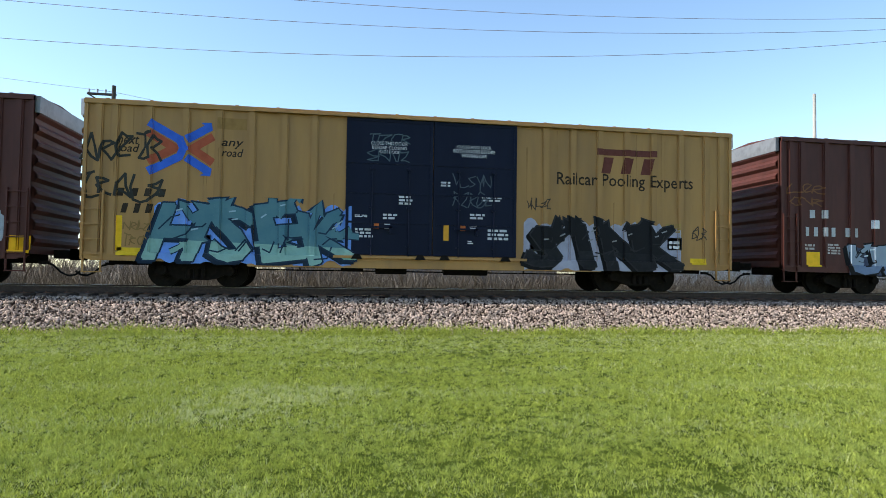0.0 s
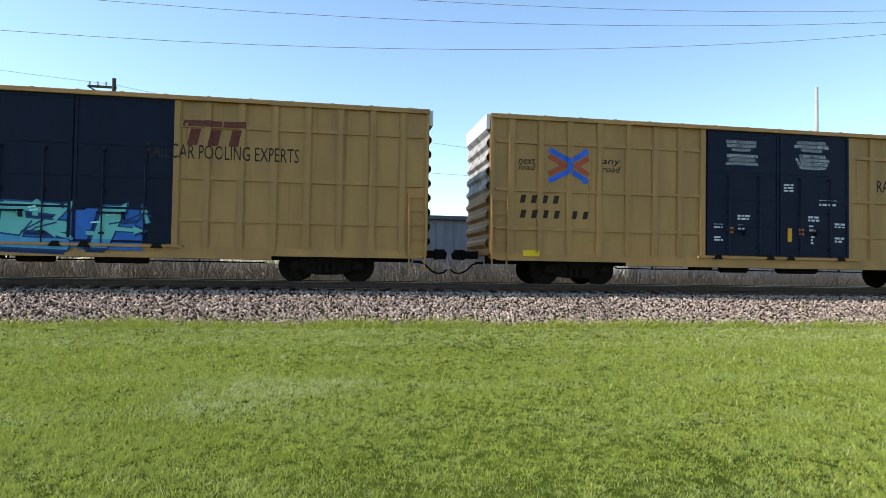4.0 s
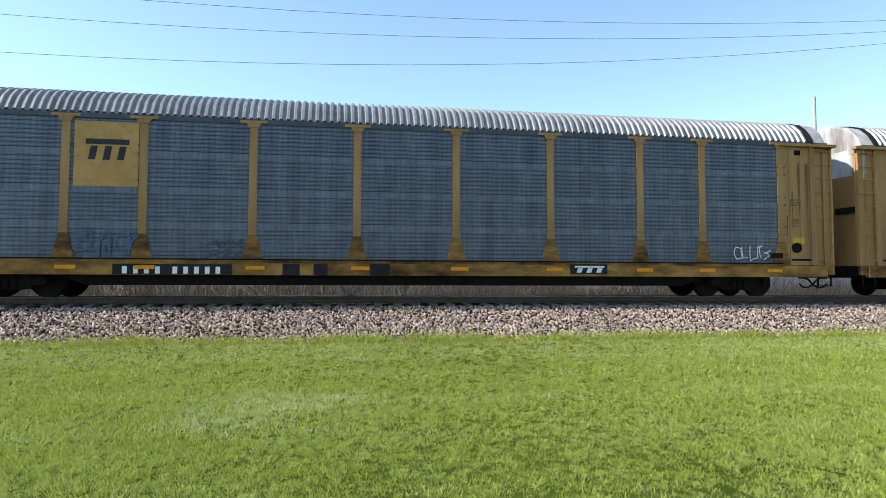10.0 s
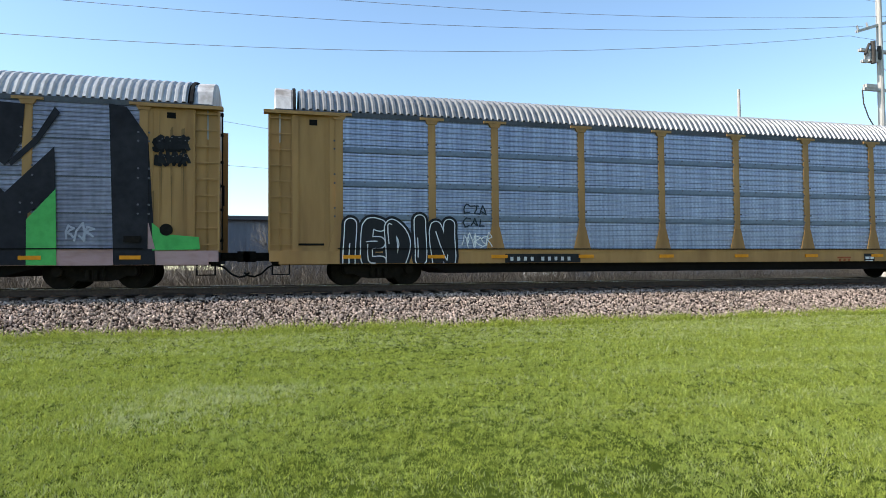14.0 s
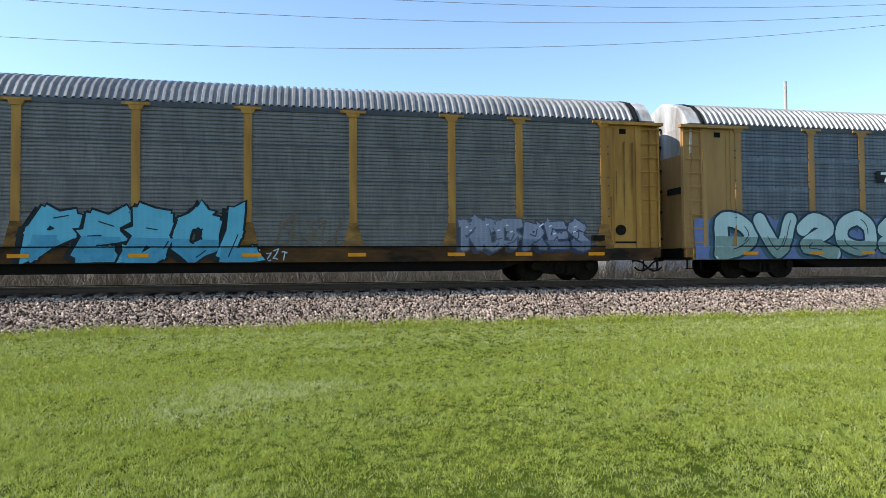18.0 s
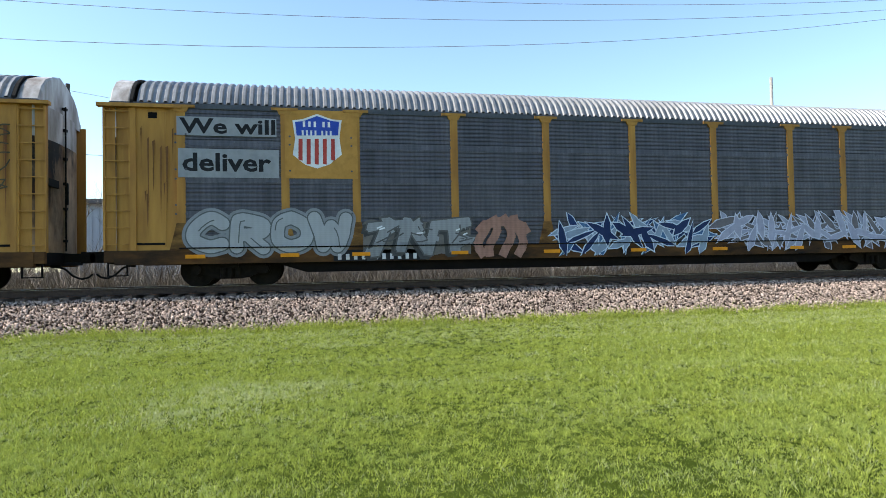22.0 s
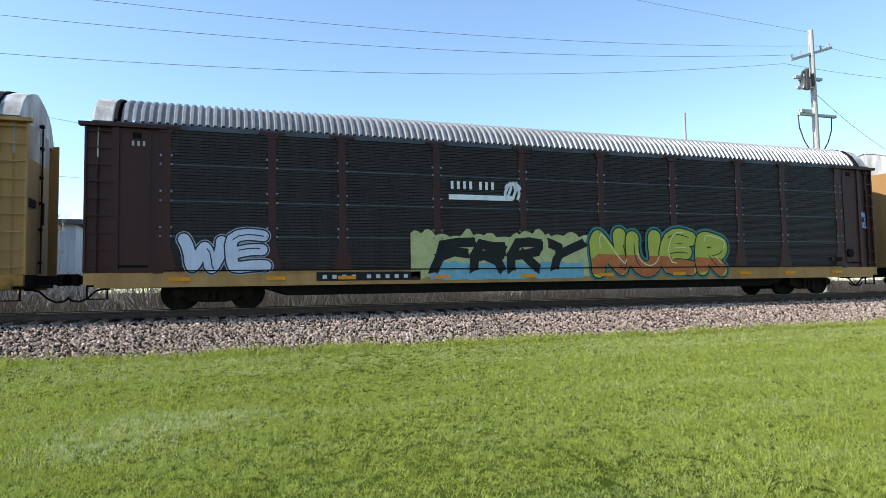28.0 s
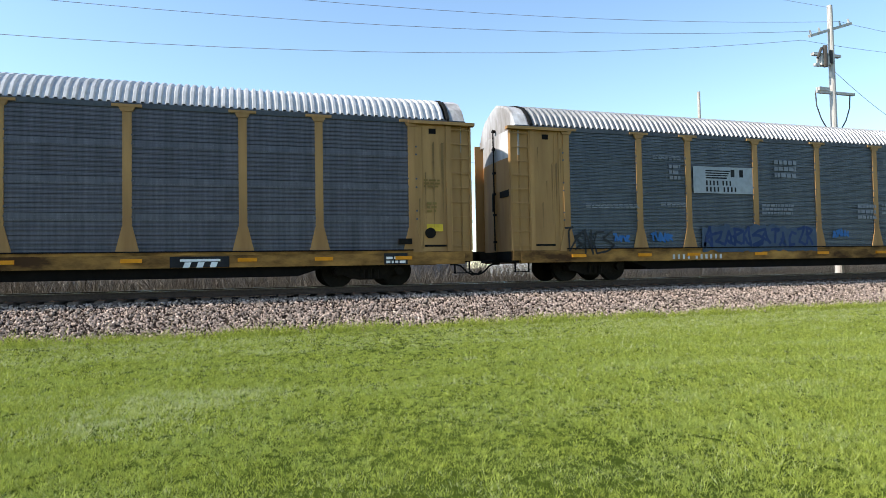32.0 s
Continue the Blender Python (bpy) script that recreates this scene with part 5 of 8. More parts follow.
# centre lines of hand-sprayed letters, in a unit square
GLYPHS = {
    "A": (((0, 0), (0.22, 0.75), (0.5, 1), (0.78, 0.75), (1, 0)), ((0.25, 0.36), (0.76, 0.36))),
    "B": (((0.08, 0), (0.08, 1), (0.75, 0.92), (0.75, 0.6), (0.1, 0.52)), ((0.3, 0.52), (0.92, 0.42), (0.92, 0.1), (0.08, 0))),
    "C": (((0.95, 0.86), (0.55, 1), (0.08, 0.7), (0.08, 0.3), (0.5, 0), (0.95, 0.14)),),
    "D": (((0.08, 0), (0.1, 1), (0.65, 0.92), (0.97, 0.5), (0.62, 0.06), (0.08, 0)),),
    "E": (((0.97, 1), (0.1, 0.95), (0.06, 0.05), (1, 0)), ((0.1, 0.5), (0.85, 0.52))),
    "F": (((1, 1), (0.1, 0.95), (0.06, 0)), ((0.1, 0.5), (0.85, 0.55))),
    "G": (((0.95, 0.88), (0.5, 1), (0.06, 0.7), (0.06, 0.25), (0.5, 0), (0.95, 0.12), (0.95, 0.48), (0.55, 0.48)),),
    "H": (((0.05, 1), (0.08, 0)), ((0.92, 1), (0.95, 0)), ((0.08, 0.5), (0.92, 0.52))),
    "I": (((0.5, 1), (0.5, 0)),),
    "K": (((0.08, 1), (0.05, 0)), ((0.95, 1), (0.2, 0.48), (1, 0))),
    "L": (((0.15, 1), (0.08, 0.04), (0.98, 0)),),
    "M": (((0, 0), (0.12, 1), (0.5, 0.4), (0.88, 1), (1, 0)),),
    "N": (((0.04, 0), (0.06, 1), (0.92, 0), (0.96, 1)),),
    "O": (((0.5, 1), (0.06, 0.78), (0.04, 0.25), (0.5, 0), (0.96, 0.25), (0.94, 0.78), (0.5, 1)),),
    "P": (((0.06, 0), (0.1, 1), (0.8, 0.95), (0.9, 0.6), (0.12, 0.45)),),
    "R": (((0.06, 0), (0.1, 1), (0.8, 0.95), (0.85, 0.62), (0.15, 0.48)), ((0.45, 0.48), (1, 0))),
    "S": (((0.95, 0.88), (0.45, 1), (0.06, 0.76), (0.5, 0.52), (0.94, 0.28), (0.55, 0), (0.03, 0.12)),),
    "T": (((0, 0.95), (1, 1)), ((0.52, 0.95), (0.48, 0))),
    "U": (((0.04, 1), (0.08, 0.25), (0.5, 0), (0.92, 0.25), (0.96, 1)),),
    "V": (((0, 1), (0.48, 0), (1, 1)),),
    "W": (((0, 1), (0.22, 0), (0.5, 0.7), (0.78, 0), (1, 1)),),
    "Y": (((0, 1), (0.5, 0.5), (1, 1)), ((0.5, 0.5), (0.45, 0))),
    "Z": (((0.04, 0.95), (0.95, 1), (0.05, 0.05), (1, 0)),),
    "2": (((0.05, 0.72), (0.4, 1), (0.9, 0.75), (0.1, 0.22), (0.5, 0.12), (1, 0.0)),),
}


def rounded(pen, n=4):
    """A smooth line through the points."""
    p = [pen[0], *pen, pen[-1]]
    out = []
    for a, b, c, d in zip(p, p[1:], p[2:], p[3:]):
        for i in range(n):
            t = i / n
            out.append(tuple(0.5 * (2 * b[k] + (c[k] - a[k]) * t + (2 * a[k] - 5 * b[k] + 4 * c[k] - d[k]) * t * t + (3 * b[k] - a[k] - 3 * c[k] + d[k]) * t ** 3) for k in (0, 1)))
    return out + [pen[-1]]


def throwup(car, x0, x1, z0, z1, text, fill, edge, low=None, halo=None, shine=None, fat=1.0, line=0.05, seed=0, soft=True, lean=0.0, drop=None, base=2.0, glow_by=0.15, work=1):
    """Hand-sprayed letters of thick strokes, each overlapping the one before: edge, fill, lower fill and glints."""
    rnd = random.Random(seed * 31 + len(text))
    n, h = len(text), z1 - z0
    wide = (x1 - x0) / n
    body = min(0.34 * wide, 0.27 * h) * fat
    rib = 0.12 if car.name.startswith("autorack") else 0.0
    lows, glints, veins = Flat(), Flat(), Flat()
    shade, glow = Flat(), Flat()
    for i, ch in enumerate(text):
        a, b = x0 + i * wide + 0.42 * body, x0 + (i + 1) * wide - 0.42 * body
        c, d = z0 + 0.5 * body + rnd.uniform(-0.02, 0.03) * h, z1 - 0.5 * body - rnd.uniform(0, 0.09) * h
        tip, bend, top, skew = rnd.uniform(-0.1, 0.1), rnd.uniform(-0.08, 0.08), rnd.uniform(-0.1, 0.22), lean + rnd.uniform(-0.08, 0.08)

        def place(p):
            u, v = p
            u2 = 0.5 + (u - 0.5) * (1 + top * (v - 0.5)) + skew * (v - 0.5) + 0.05 * math.sin(4 * v + i + seed)
            return a + u2 * (b - a), c + (v + tip * (u - 0.5) + bend * math.sin(3.1 * u)) * (d - c)
        outer, inner = Flat(), Flat()
        for k, pen in enumerate(GLYPHS[ch]):
            pts = [place(p) for p in (rounded(pen) if soft else bowed(pen, rnd))]
            jobs = [(inner, body, 0, 0), (outer, body + 2 * line, 0, 0)]
            if drop:
                jobs.append((shade, body + 2 * line, -0.12, -0.07))
            if halo:
                jobs.append((glow, body + 2 * line + glow_by, 0, 0))
            for flat, w, dx, dz in jobs:
                q = [(x + dx, z + dz) for x, z in pts]
                flat.stroke(q, w, 0.0 if soft else 0.3)
                for x, z in (q if soft else q[1:-1:2]):
                    flat.blob(x, z, 0.5 * w, 0.5 * w, rnd, 16 if soft else 6, 0.0)
                if not soft:        # hooked tips on the ends of straight strokes
                    for (x, z), (px, pz) in ((q[0], q[1]), (q[-1], q[-2])):
                        r = math.hypot(x - px, z - pz) or 1
                        e, f = (x - px) / r, (z - pz) / r
                        flat.poly((x - f * 0.6 * w, z + e * 0.6 * w), (x + f * 0.5 * w, z - e * 0.5 * w), (x + e * 0.75 * w + f * 0.45 * w, z + f * 0.75 * w - e * 0.45 * w))
            for k2 in range(work):      # short dark lines within the strokes
                m = rnd.randrange(0, max(1, len(pts) - 2))
                off = rnd.uniform(-0.3, 0.3) * body
                run = [(x + off, z - 0.6 * off) for x, z in pts[m:m + (5 if soft else 2)]]
                if len(run) > 1:
                    veins.stroke(run, 0.03)
            if low:
                cut = z0 + 0.40 * h
                lows.stroke([p for p in pts if p[1] < cut + 0.3 * body], 0.96 * body)
            if shine:
                glints.stroke([(x + 0.26 * body, z + 0.26 * body) for x, z in pts[len(pts) // 5: max(3, 4 * len(pts) // 5)]], 0.035)
        for flat in (outer, inner):
            flat.lift = [0.2 * v for v in flat.lift]
            flat.v = [(x, min(max(z, z0 - 0.1), z1 + 0.12)) for x, z in flat.v]
        lay("letter_edge", outer, spray(edge, 0.65, rib), car, base + 0.5 * i, "sprayed letter edge")
        lay("letter_fill", inner, two_tone(fill, tuple(min(1, 1.3 * v + 0.004) for v in fill), rib), car, base + 0.25 + 0.5 * i, "sprayed letter")
    last = base + 0.5 * n
    if halo:
        glow.lift = [0.2 * v for v in glow.lift]
        lay("sprayed_background", glow, spray(halo, 0.65, rib), car, 1, "sprayed glow round letters")
    if drop:
        shade.lift = [0.2 * v for v in shade.lift]
        lay("letter_drop", shade, spray(drop, 0.65, rib), car, 1.5, "sprayed drop colour")
    if low:
        lay("letter_fade", lows, spray(low, 0.65, rib), car, last, "lower colour of the letters", z0 + 0.42 * h)
    lay("letter_line", veins, spray(edge, 0.65, rib), car, last + 0.3)
    if shine:
        lay("letter_glint", glints, spray(shine), car, last + 0.6, "pale sprayed glints")


def shards(car, x0, x1, z0, z1, count, fills, edge, seed):
    """A wild sprayed piece of pointed, overlapping blades with pale edges."""
    rnd = random.Random(seed)
    h = z1 - z0
    rib = 0.12
    for k in range(4):
        outer, inner = Flat(), Flat()
        for i in range(count // 4):
            x, z = x0 + (x1 - x0) * (i + rnd.uniform(0.1, 0.9)) / (count // 4), z0 + h * rnd.uniform(0.25, 0.75)
            turn = rnd.choice((0.3, 0.7, 1.1, 2.0, 2.5, 2.9, 1.5)) + rnd.uniform(-0.2, 0.2)
            reach, girth = h * rnd.uniform(0.25, 0.5), h * rnd.uniform(0.04, 0.10)
            c, s2 = math.cos(turn), math.sin(turn)
            for flat, m in ((outer, 0.03), (inner, 0.0)):
                r, q = reach + 2.5 * m, girth + m
                flat.poly(*[(x + c * d - s2 * e, min(max(z + s2 * d + c * e, z0), z1)) for d, e in ((-r, -0.3 * q), (-0.3 * r, -q), (0.45 * r, -0.75 * q), (r, 0.2 * q), (0.35 * r, 0.9 * q), (-0.4 * r, q))])
        lay("letter_edge", outer, spray(edge, 0.65, rib), car, 2 + 1.6 * k, "pale sprayed edges")
        lay("letter_fill", inner, spray(fills[k % len(fills)], 0.65, rib), car, 2.8 + 1.6 * k, "sprayed blades")


TONES = {}


def two_tone(c1, c2, ribbed=0.0):
    key = (tuple(c1), tuple(c2), ribbed)
    if key not in TONES:
        TONES[key] = surface("two_tone_spray", c1, c2, 0.5, grain=3, stain=1.3, bump=0.02, c3=[(a + b) / 2 for a, b in zip(c1, c2)], amount=0.7, spec=0.1, plaid=ribbed)
    return TONES[key]


# brown boxcars
marks(B0, 1.04, 1.89, 2.40, 2.69, 2, (0.4, 0.4, 0.41))
marks(B0, 0.87, 2.96, 1.82, 2.14, 6, (0.4, 0.4, 0.41))
plate(B0, 0.91, 1.39, 0.88, 1.35, (0.75, 0.42, 0.02), 'yellow label plate')
piece(B0, 2.39, 4.64, 0.59, 1.65, 'UE', (0.3, 0.36, 0.42), (0.1, 0.15, 0.25), (0.012, 0.012, 0.014), (0.05, 0.06, 0.1))
print_rows(B0, 1.62, 2.13, 1.29, 1.65, 4, (0.4, 0.35, 0.33))
print_rows(B0, 0.81, 1.21, 1.42, 1.63, 2, (0.4, 0.35, 0.33))
scribble(B0, 0.22, 1.53, 2.80, 3.61, 7, (0.16, 0.07, 0.03))
plate(B0, 3.28, 3.59, 2.15, 2.42, (0.62, 0.63, 0.64), 'small square stencil')
marks(B2, 1.06, 1.59, 2.20, 2.48, 2, (0.62, 0.63, 0.64))
marks(B2, 1.15, 3.22, 1.62, 1.90, 6, (0.62, 0.63, 0.64))
words(B2, 7.35, 8.75, 4.17, 4.28, 'CLOSE AND LOCK DOORS', (0.62, 0.63, 0.64))
words(B2, 7.35, 8.58, 4.02, 4.13, 'BEFORE MOVING CAR', (0.62, 0.63, 0.64))
words(B2, 9.85, 11.27, 4.19, 4.31, 'CLOSE AND LOCK DOORS', (0.62, 0.63, 0.64))
words(B2, 9.86, 11.09, 4.03, 4.15, 'BEFORE MOVING CAR', (0.62, 0.63, 0.64))
piece(B2, 0.02, 3.12, 0.82, 1.75, '~~', (0.22, 0.27, 0.28), (0.05, 0.1, 0.1), (0.012, 0.012, 0.014), (0.02, 0.04, 0.05), seed=4)
throwup(B2, 2.7, 7.9, 0.62, 2.2, 'PSANE', (0.17, 0.36, 0.47), (0.012, 0.022, 0.055), low=(0.06, 0.13, 0.22), halo=(0.035, 0.03, 0.10), shine=(0.5, 0.66, 0.7), soft=False, fat=0.95, line=0.04, work=3, seed=1)
throwup(B2, 8.0, 10.9, 1.05, 1.95, 'ELORS', (0.035, 0.03, 0.15), (0.014, 0.012, 0.05), soft=False, fat=1.1, line=0.03, seed=2)
scribble(B2, 7.6, 11.1, 0.9, 1.35, 5, (0.05, 0.12, 0.09), w=0.06, layer=1)
throwup(B2, 11.1, 16.3, 0.6, 2.2, 'TAWL', (0.15, 0.36, 0.48), (0.01, 0.018, 0.04), low=(0.09, 0.22, 0.33), halo=(0.03, 0.03, 0.06), shine=(0.5, 0.68, 0.74), soft=False, fat=0.9, line=0.045, work=3, seed=3)
ghost(B2, 16.4, 17.5, 0.75, 1.9, (0.17, 0.16, 0.15), 4)
ghost(B2, 17.4, 18.3, 1.2, 2.0, (0.42, 0.46, 0.5), 6)
plate(B2, 0.21, 0.70, 0.75, 0.98, (0.72, 0.35, 0.01), 'orange yellow label')
plate(B2, 0.20, 0.69, 1.02, 1.24, (0.75, 0.42, 0.02), 'yellow label')
plate(B2, 18.27, 18.79, 0.85, 1.30, (0.72, 0.35, 0.01), 'orange label')
plate(B2, 8.31, 8.75, 0.85, 0.98, (0.75, 0.42, 0.02), 'small yellow label')
plate(B2, 10.80, 11.25, 0.90, 1.04, (0.75, 0.42, 0.02), 'small yellow label')
plate(B2, 14.02, 14.50, 0.97, 1.11, (0.75, 0.42, 0.02), 'small yellow label')
# sunlight catching the rib tops, painted on as pale strips
plate(B2, 0.71, 0.77, 4.03, 4.96, (0.5, 0.48, 0.45), 'pale strip painted as sunlight on a rib top')
plate(B2, 1.53, 1.59, 4.71, 5.02, (0.5, 0.48, 0.45), 'pale strip painted as sunlight on a rib top')
plate(B2, 2.39, 2.46, 4.76, 5.08, (0.5, 0.48, 0.45), 'pale strip painted as sunlight on a rib top')
print_rows(B2, 7.95, 8.41, 2.09, 2.31, 2, (0.62, 0.63, 0.64))
print_rows(B2, 10.42, 10.87, 2.14, 2.34, 2, (0.62, 0.63, 0.64))
print_rows(B2, 10.96, 11.60, 2.97, 3.14, 2, (0.4, 0.38, 0.36))
print_rows(B2, 1.10, 2.35, 1.09, 1.45, 4, (0.3, 0.25, 0.24))
# yellow boxcars
words(B1, 0.83, 1.37, 3.82, 4.03, 'next', (0.028, 0.019, 0.012), shear=0.25, bold=0.012)
words(B1, 0.84, 1.38, 3.61, 3.82, 'load', (0.028, 0.019, 0.012), shear=0.25, bold=0.012)
words(B1, 3.49, 4.06, 3.81, 4.03, 'any', (0.028, 0.019, 0.012), shear=0.25, bold=0.012)
words(B1, 3.50, 4.06, 3.59, 3.81, 'road', (0.028, 0.019, 0.012), shear=0.25, bold=0.012)
arrows(B1, 1.63, 3.26, 3.03, 4.50)
marks(B1, 0.85, 2.24, 2.40, 2.64, 4, (0.028, 0.019, 0.012), shear=0.2)
marks(B1, 0.96, 2.21, 1.95, 2.23, 4, (0.028, 0.019, 0.012), shear=0.2)
mark(B1, 14.32, 16.28, 3.58, 4.32, (0.12, 0.035, 0.025))
words(B1, 13.07, 17.46, 3.08, 3.56, 'Railcar Pooling Experts', (0.028, 0.019, 0.012), bold=0.008)
words(B3, 0.76, 1.30, 3.62, 3.83, 'next', (0.028, 0.019, 0.012), shear=0.25, bold=0.012)
words(B3, 0.77, 1.31, 3.42, 3.62, 'load', (0.028, 0.019, 0.012), shear=0.25, bold=0.012)
words(B3, 3.43, 4.02, 3.60, 3.78, 'any', (0.028, 0.019, 0.012), shear=0.25, bold=0.012)
words(B3, 3.43, 4.03, 3.42, 3.60, 'road', (0.028, 0.019, 0.012), shear=0.25, bold=0.012)
arrows(B3, 1.77, 3.00, 3.08, 4.12)
marks(B3, 0.81, 2.27, 2.42, 2.67, 4, (0.028, 0.019, 0.012), shear=0.2)
marks(B3, 0.89, 3.11, 1.99, 2.22, 6, (0.028, 0.019, 0.012), shear=0.2)
mark(B3, 12.02, 13.82, 3.54, 4.22, (0.12, 0.035, 0.025))
words(B3, 10.49, 15.17, 3.04, 3.50, 'RAILCAR POOLING EXPERTS', (0.028, 0.019, 0.012), bold=0.008)
words(B4, 0.85, 1.36, 3.55, 3.73, 'next', (0.028, 0.019, 0.012), shear=0.25, bold=0.012)
words(B4, 0.85, 1.37, 3.38, 3.55, 'load', (0.028, 0.019, 0.012), shear=0.25, bold=0.012)
words(B4, 3.44, 4.04, 3.59, 3.78, 'any', (0.028, 0.019, 0.012), shear=0.25, bold=0.012)
words(B4, 3.45, 4.04, 3.41, 3.59, 'road', (0.028, 0.019, 0.012), shear=0.25, bold=0.012)
arrows(B4, 1.80, 3.03, 3.03, 4.07)
marks(B4, 0.90, 2.25, 2.38, 2.64, 4, (0.028, 0.019, 0.012), shear=0.2)
marks(B4, 0.91, 3.18, 1.94, 2.20, 6, (0.028, 0.019, 0.012), shear=0.2)
mark(B4, 14.33, 16.11, 3.42, 4.18, (0.12, 0.035, 0.025))
words(B4, 12.91, 17.66, 3.13, 3.51, 'RAILCAR POOLING EXPERTS', (0.028, 0.019, 0.012), bold=0.008)
words(B5, 0.91, 1.52, 3.81, 3.98, 'next', (0.028, 0.019, 0.012), shear=0.25, bold=0.012)
words(B5, 0.91, 1.52, 3.63, 3.81, 'load', (0.028, 0.019, 0.012), shear=0.25, bold=0.012)
words(B5, 3.58, 4.19, 3.83, 4.01, 'any', (0.028, 0.019, 0.012), shear=0.25, bold=0.012)
words(B5, 3.58, 4.19, 3.65, 3.83, 'road', (0.028, 0.019, 0.012), shear=0.25, bold=0.012)
arrows(B5, 1.95, 3.14, 3.15, 4.15)
marks(B5, 1.89, 3.28, 2.52, 2.81, 4, (0.028, 0.019, 0.012), shear=0.2)
marks(B5, 1.99, 4.18, 2.11, 2.39, 6, (0.028, 0.019, 0.012), shear=0.2)
words(B7, 0.89, 1.42, 3.65, 3.82, 'next', (0.028, 0.019, 0.012), shear=0.25, bold=0.012)
words(B7, 0.89, 1.43, 3.47, 3.65, 'load', (0.028, 0.019, 0.012), shear=0.25, bold=0.012)
words(B7, 3.55, 4.04, 3.71, 3.91, 'any', (0.028, 0.019, 0.012), shear=0.25, bold=0.012)
words(B7, 3.55, 4.04, 3.50, 3.71, 'road', (0.028, 0.019, 0.012), shear=0.25, bold=0.012)
arrows(B7, 1.70, 3.27, 2.95, 4.31)
marks(B7, 1.86, 3.20, 2.42, 2.67, 4, (0.028, 0.019, 0.012), shear=0.2)
words(B8, 1.81, 2.32, 3.53, 3.70, 'next', (0.028, 0.019, 0.012), shear=0.25, bold=0.012)
words(B8, 1.82, 2.33, 3.35, 3.53, 'load', (0.028, 0.019, 0.012), shear=0.25, bold=0.012)
words(B8, 4.28, 4.82, 3.61, 3.79, 'any', (0.028, 0.019, 0.012), shear=0.25, bold=0.012)
words(B8, 4.29, 4.82, 3.42, 3.61, 'road', (0.028, 0.019, 0.012), shear=0.25, bold=0.012)
arrows(B8, 2.57, 4.06, 2.94, 4.28)
marks(B8, 1.84, 3.22, 2.48, 2.75, 4, (0.028, 0.019, 0.012), shear=0.2)
marks(B8, 1.25, 3.83, 1.91, 2.22, 6, (0.028, 0.019, 0.012), shear=0.2)
mark(B8, 14.23, 16.11, 3.39, 3.99, (0.12, 0.035, 0.025))
words(B8, 13.15, 17.39, 2.95, 3.26, 'RAILCAR POOLING EXPERTS', (0.028, 0.019, 0.012), bold=0.008)
mark(B5, 12.05, 13.68, 3.67, 4.35, (0.12, 0.035, 0.025))
words(B5, 11.13, 15.11, 3.29, 3.68, 'RAILCAR POOLING EXPERTS', (0.028, 0.019, 0.012))
plate(B7, 15.11, 17.70, 3.69, 4.28, (0.012, 0.012, 0.014), 'black name plate')
mark(B7, 15.30, 17.52, 3.77, 4.20, (0.62, 0.63, 0.64), layer=2)
words(B7, 14.82, 17.96, 3.13, 3.53, 'Railcar Pooling', (0.028, 0.019, 0.012))
words(B7, 15.70, 17.17, 2.61, 2.93, 'Experts', (0.028, 0.019, 0.012))
marks(B7, 15.88, 17.21, 2.07, 2.34, 7, (0.028, 0.019, 0.012))
words(B1, 7.55, 8.59, 4.11, 4.21, 'CLOSE THIS DOOR', (0.62, 0.63, 0.64))
words(B1, 7.58, 8.56, 3.99, 4.08, 'BEFORE CLOSING', (0.62, 0.63, 0.64))
words(B1, 7.76, 8.38, 3.87, 3.96, 'MAIN DOOR', (0.62, 0.63, 0.64))
words(B1, 10.03, 11.05, 4.12, 4.21, 'CLOSE AND LOCK', (0.62, 0.63, 0.64))
words(B1, 9.92, 11.16, 3.99, 4.09, 'BOTH DOORS BEFORE', (0.62, 0.63, 0.64))
words(B1, 10.18, 10.91, 3.86, 3.96, 'MOVING CAR', (0.62, 0.63, 0.64))
words(B3, 8.33, 9.31, 3.99, 4.09, 'CLOSE AND LOCK', (0.62, 0.63, 0.64))
words(B3, 8.43, 9.21, 3.86, 3.96, 'DOOR BEFORE', (0.62, 0.63, 0.64))
words(B3, 8.47, 9.18, 3.73, 3.83, 'MOVING CAR', (0.62, 0.63, 0.64))
words(B3, 8.42, 9.34, 3.35, 3.44, 'CIERRE Y PONGA', (0.62, 0.63, 0.64))
words(B3, 8.42, 9.34, 3.22, 3.31, 'EL SEGURO A LA', (0.62, 0.63, 0.64))
words(B3, 8.39, 9.38, 3.09, 3.19, 'PUERTA ANTES DE', (0.62, 0.63, 0.64))
words(B3, 8.43, 9.35, 2.97, 3.06, 'MOVER EL CARRO', (0.62, 0.63, 0.64))
words(B4, 7.50, 8.55, 4.48, 4.57, 'CLOSE THIS DOOR', (0.62, 0.63, 0.64))
words(B4, 7.53, 8.52, 4.36, 4.45, 'BEFORE CLOSING', (0.62, 0.63, 0.64))
words(B4, 7.71, 8.34, 4.23, 4.32, 'MAIN DOOR', (0.62, 0.63, 0.64))
words(B4, 7.53, 8.60, 4.04, 4.14, 'CIERRE ESTA PUERTA', (0.62, 0.63, 0.64))
words(B4, 7.62, 8.51, 3.92, 4.01, 'ANTES DE CERRAR', (0.62, 0.63, 0.64))
words(B4, 7.51, 8.63, 3.80, 3.89, 'LA PUERTA PRINCIPAL', (0.62, 0.63, 0.64))
words(B4, 9.98, 10.99, 4.56, 4.66, 'CLOSE AND LOCK', (0.62, 0.63, 0.64))
words(B4, 9.88, 11.10, 4.43, 4.53, 'BOTH DOORS BEFORE', (0.62, 0.63, 0.64))
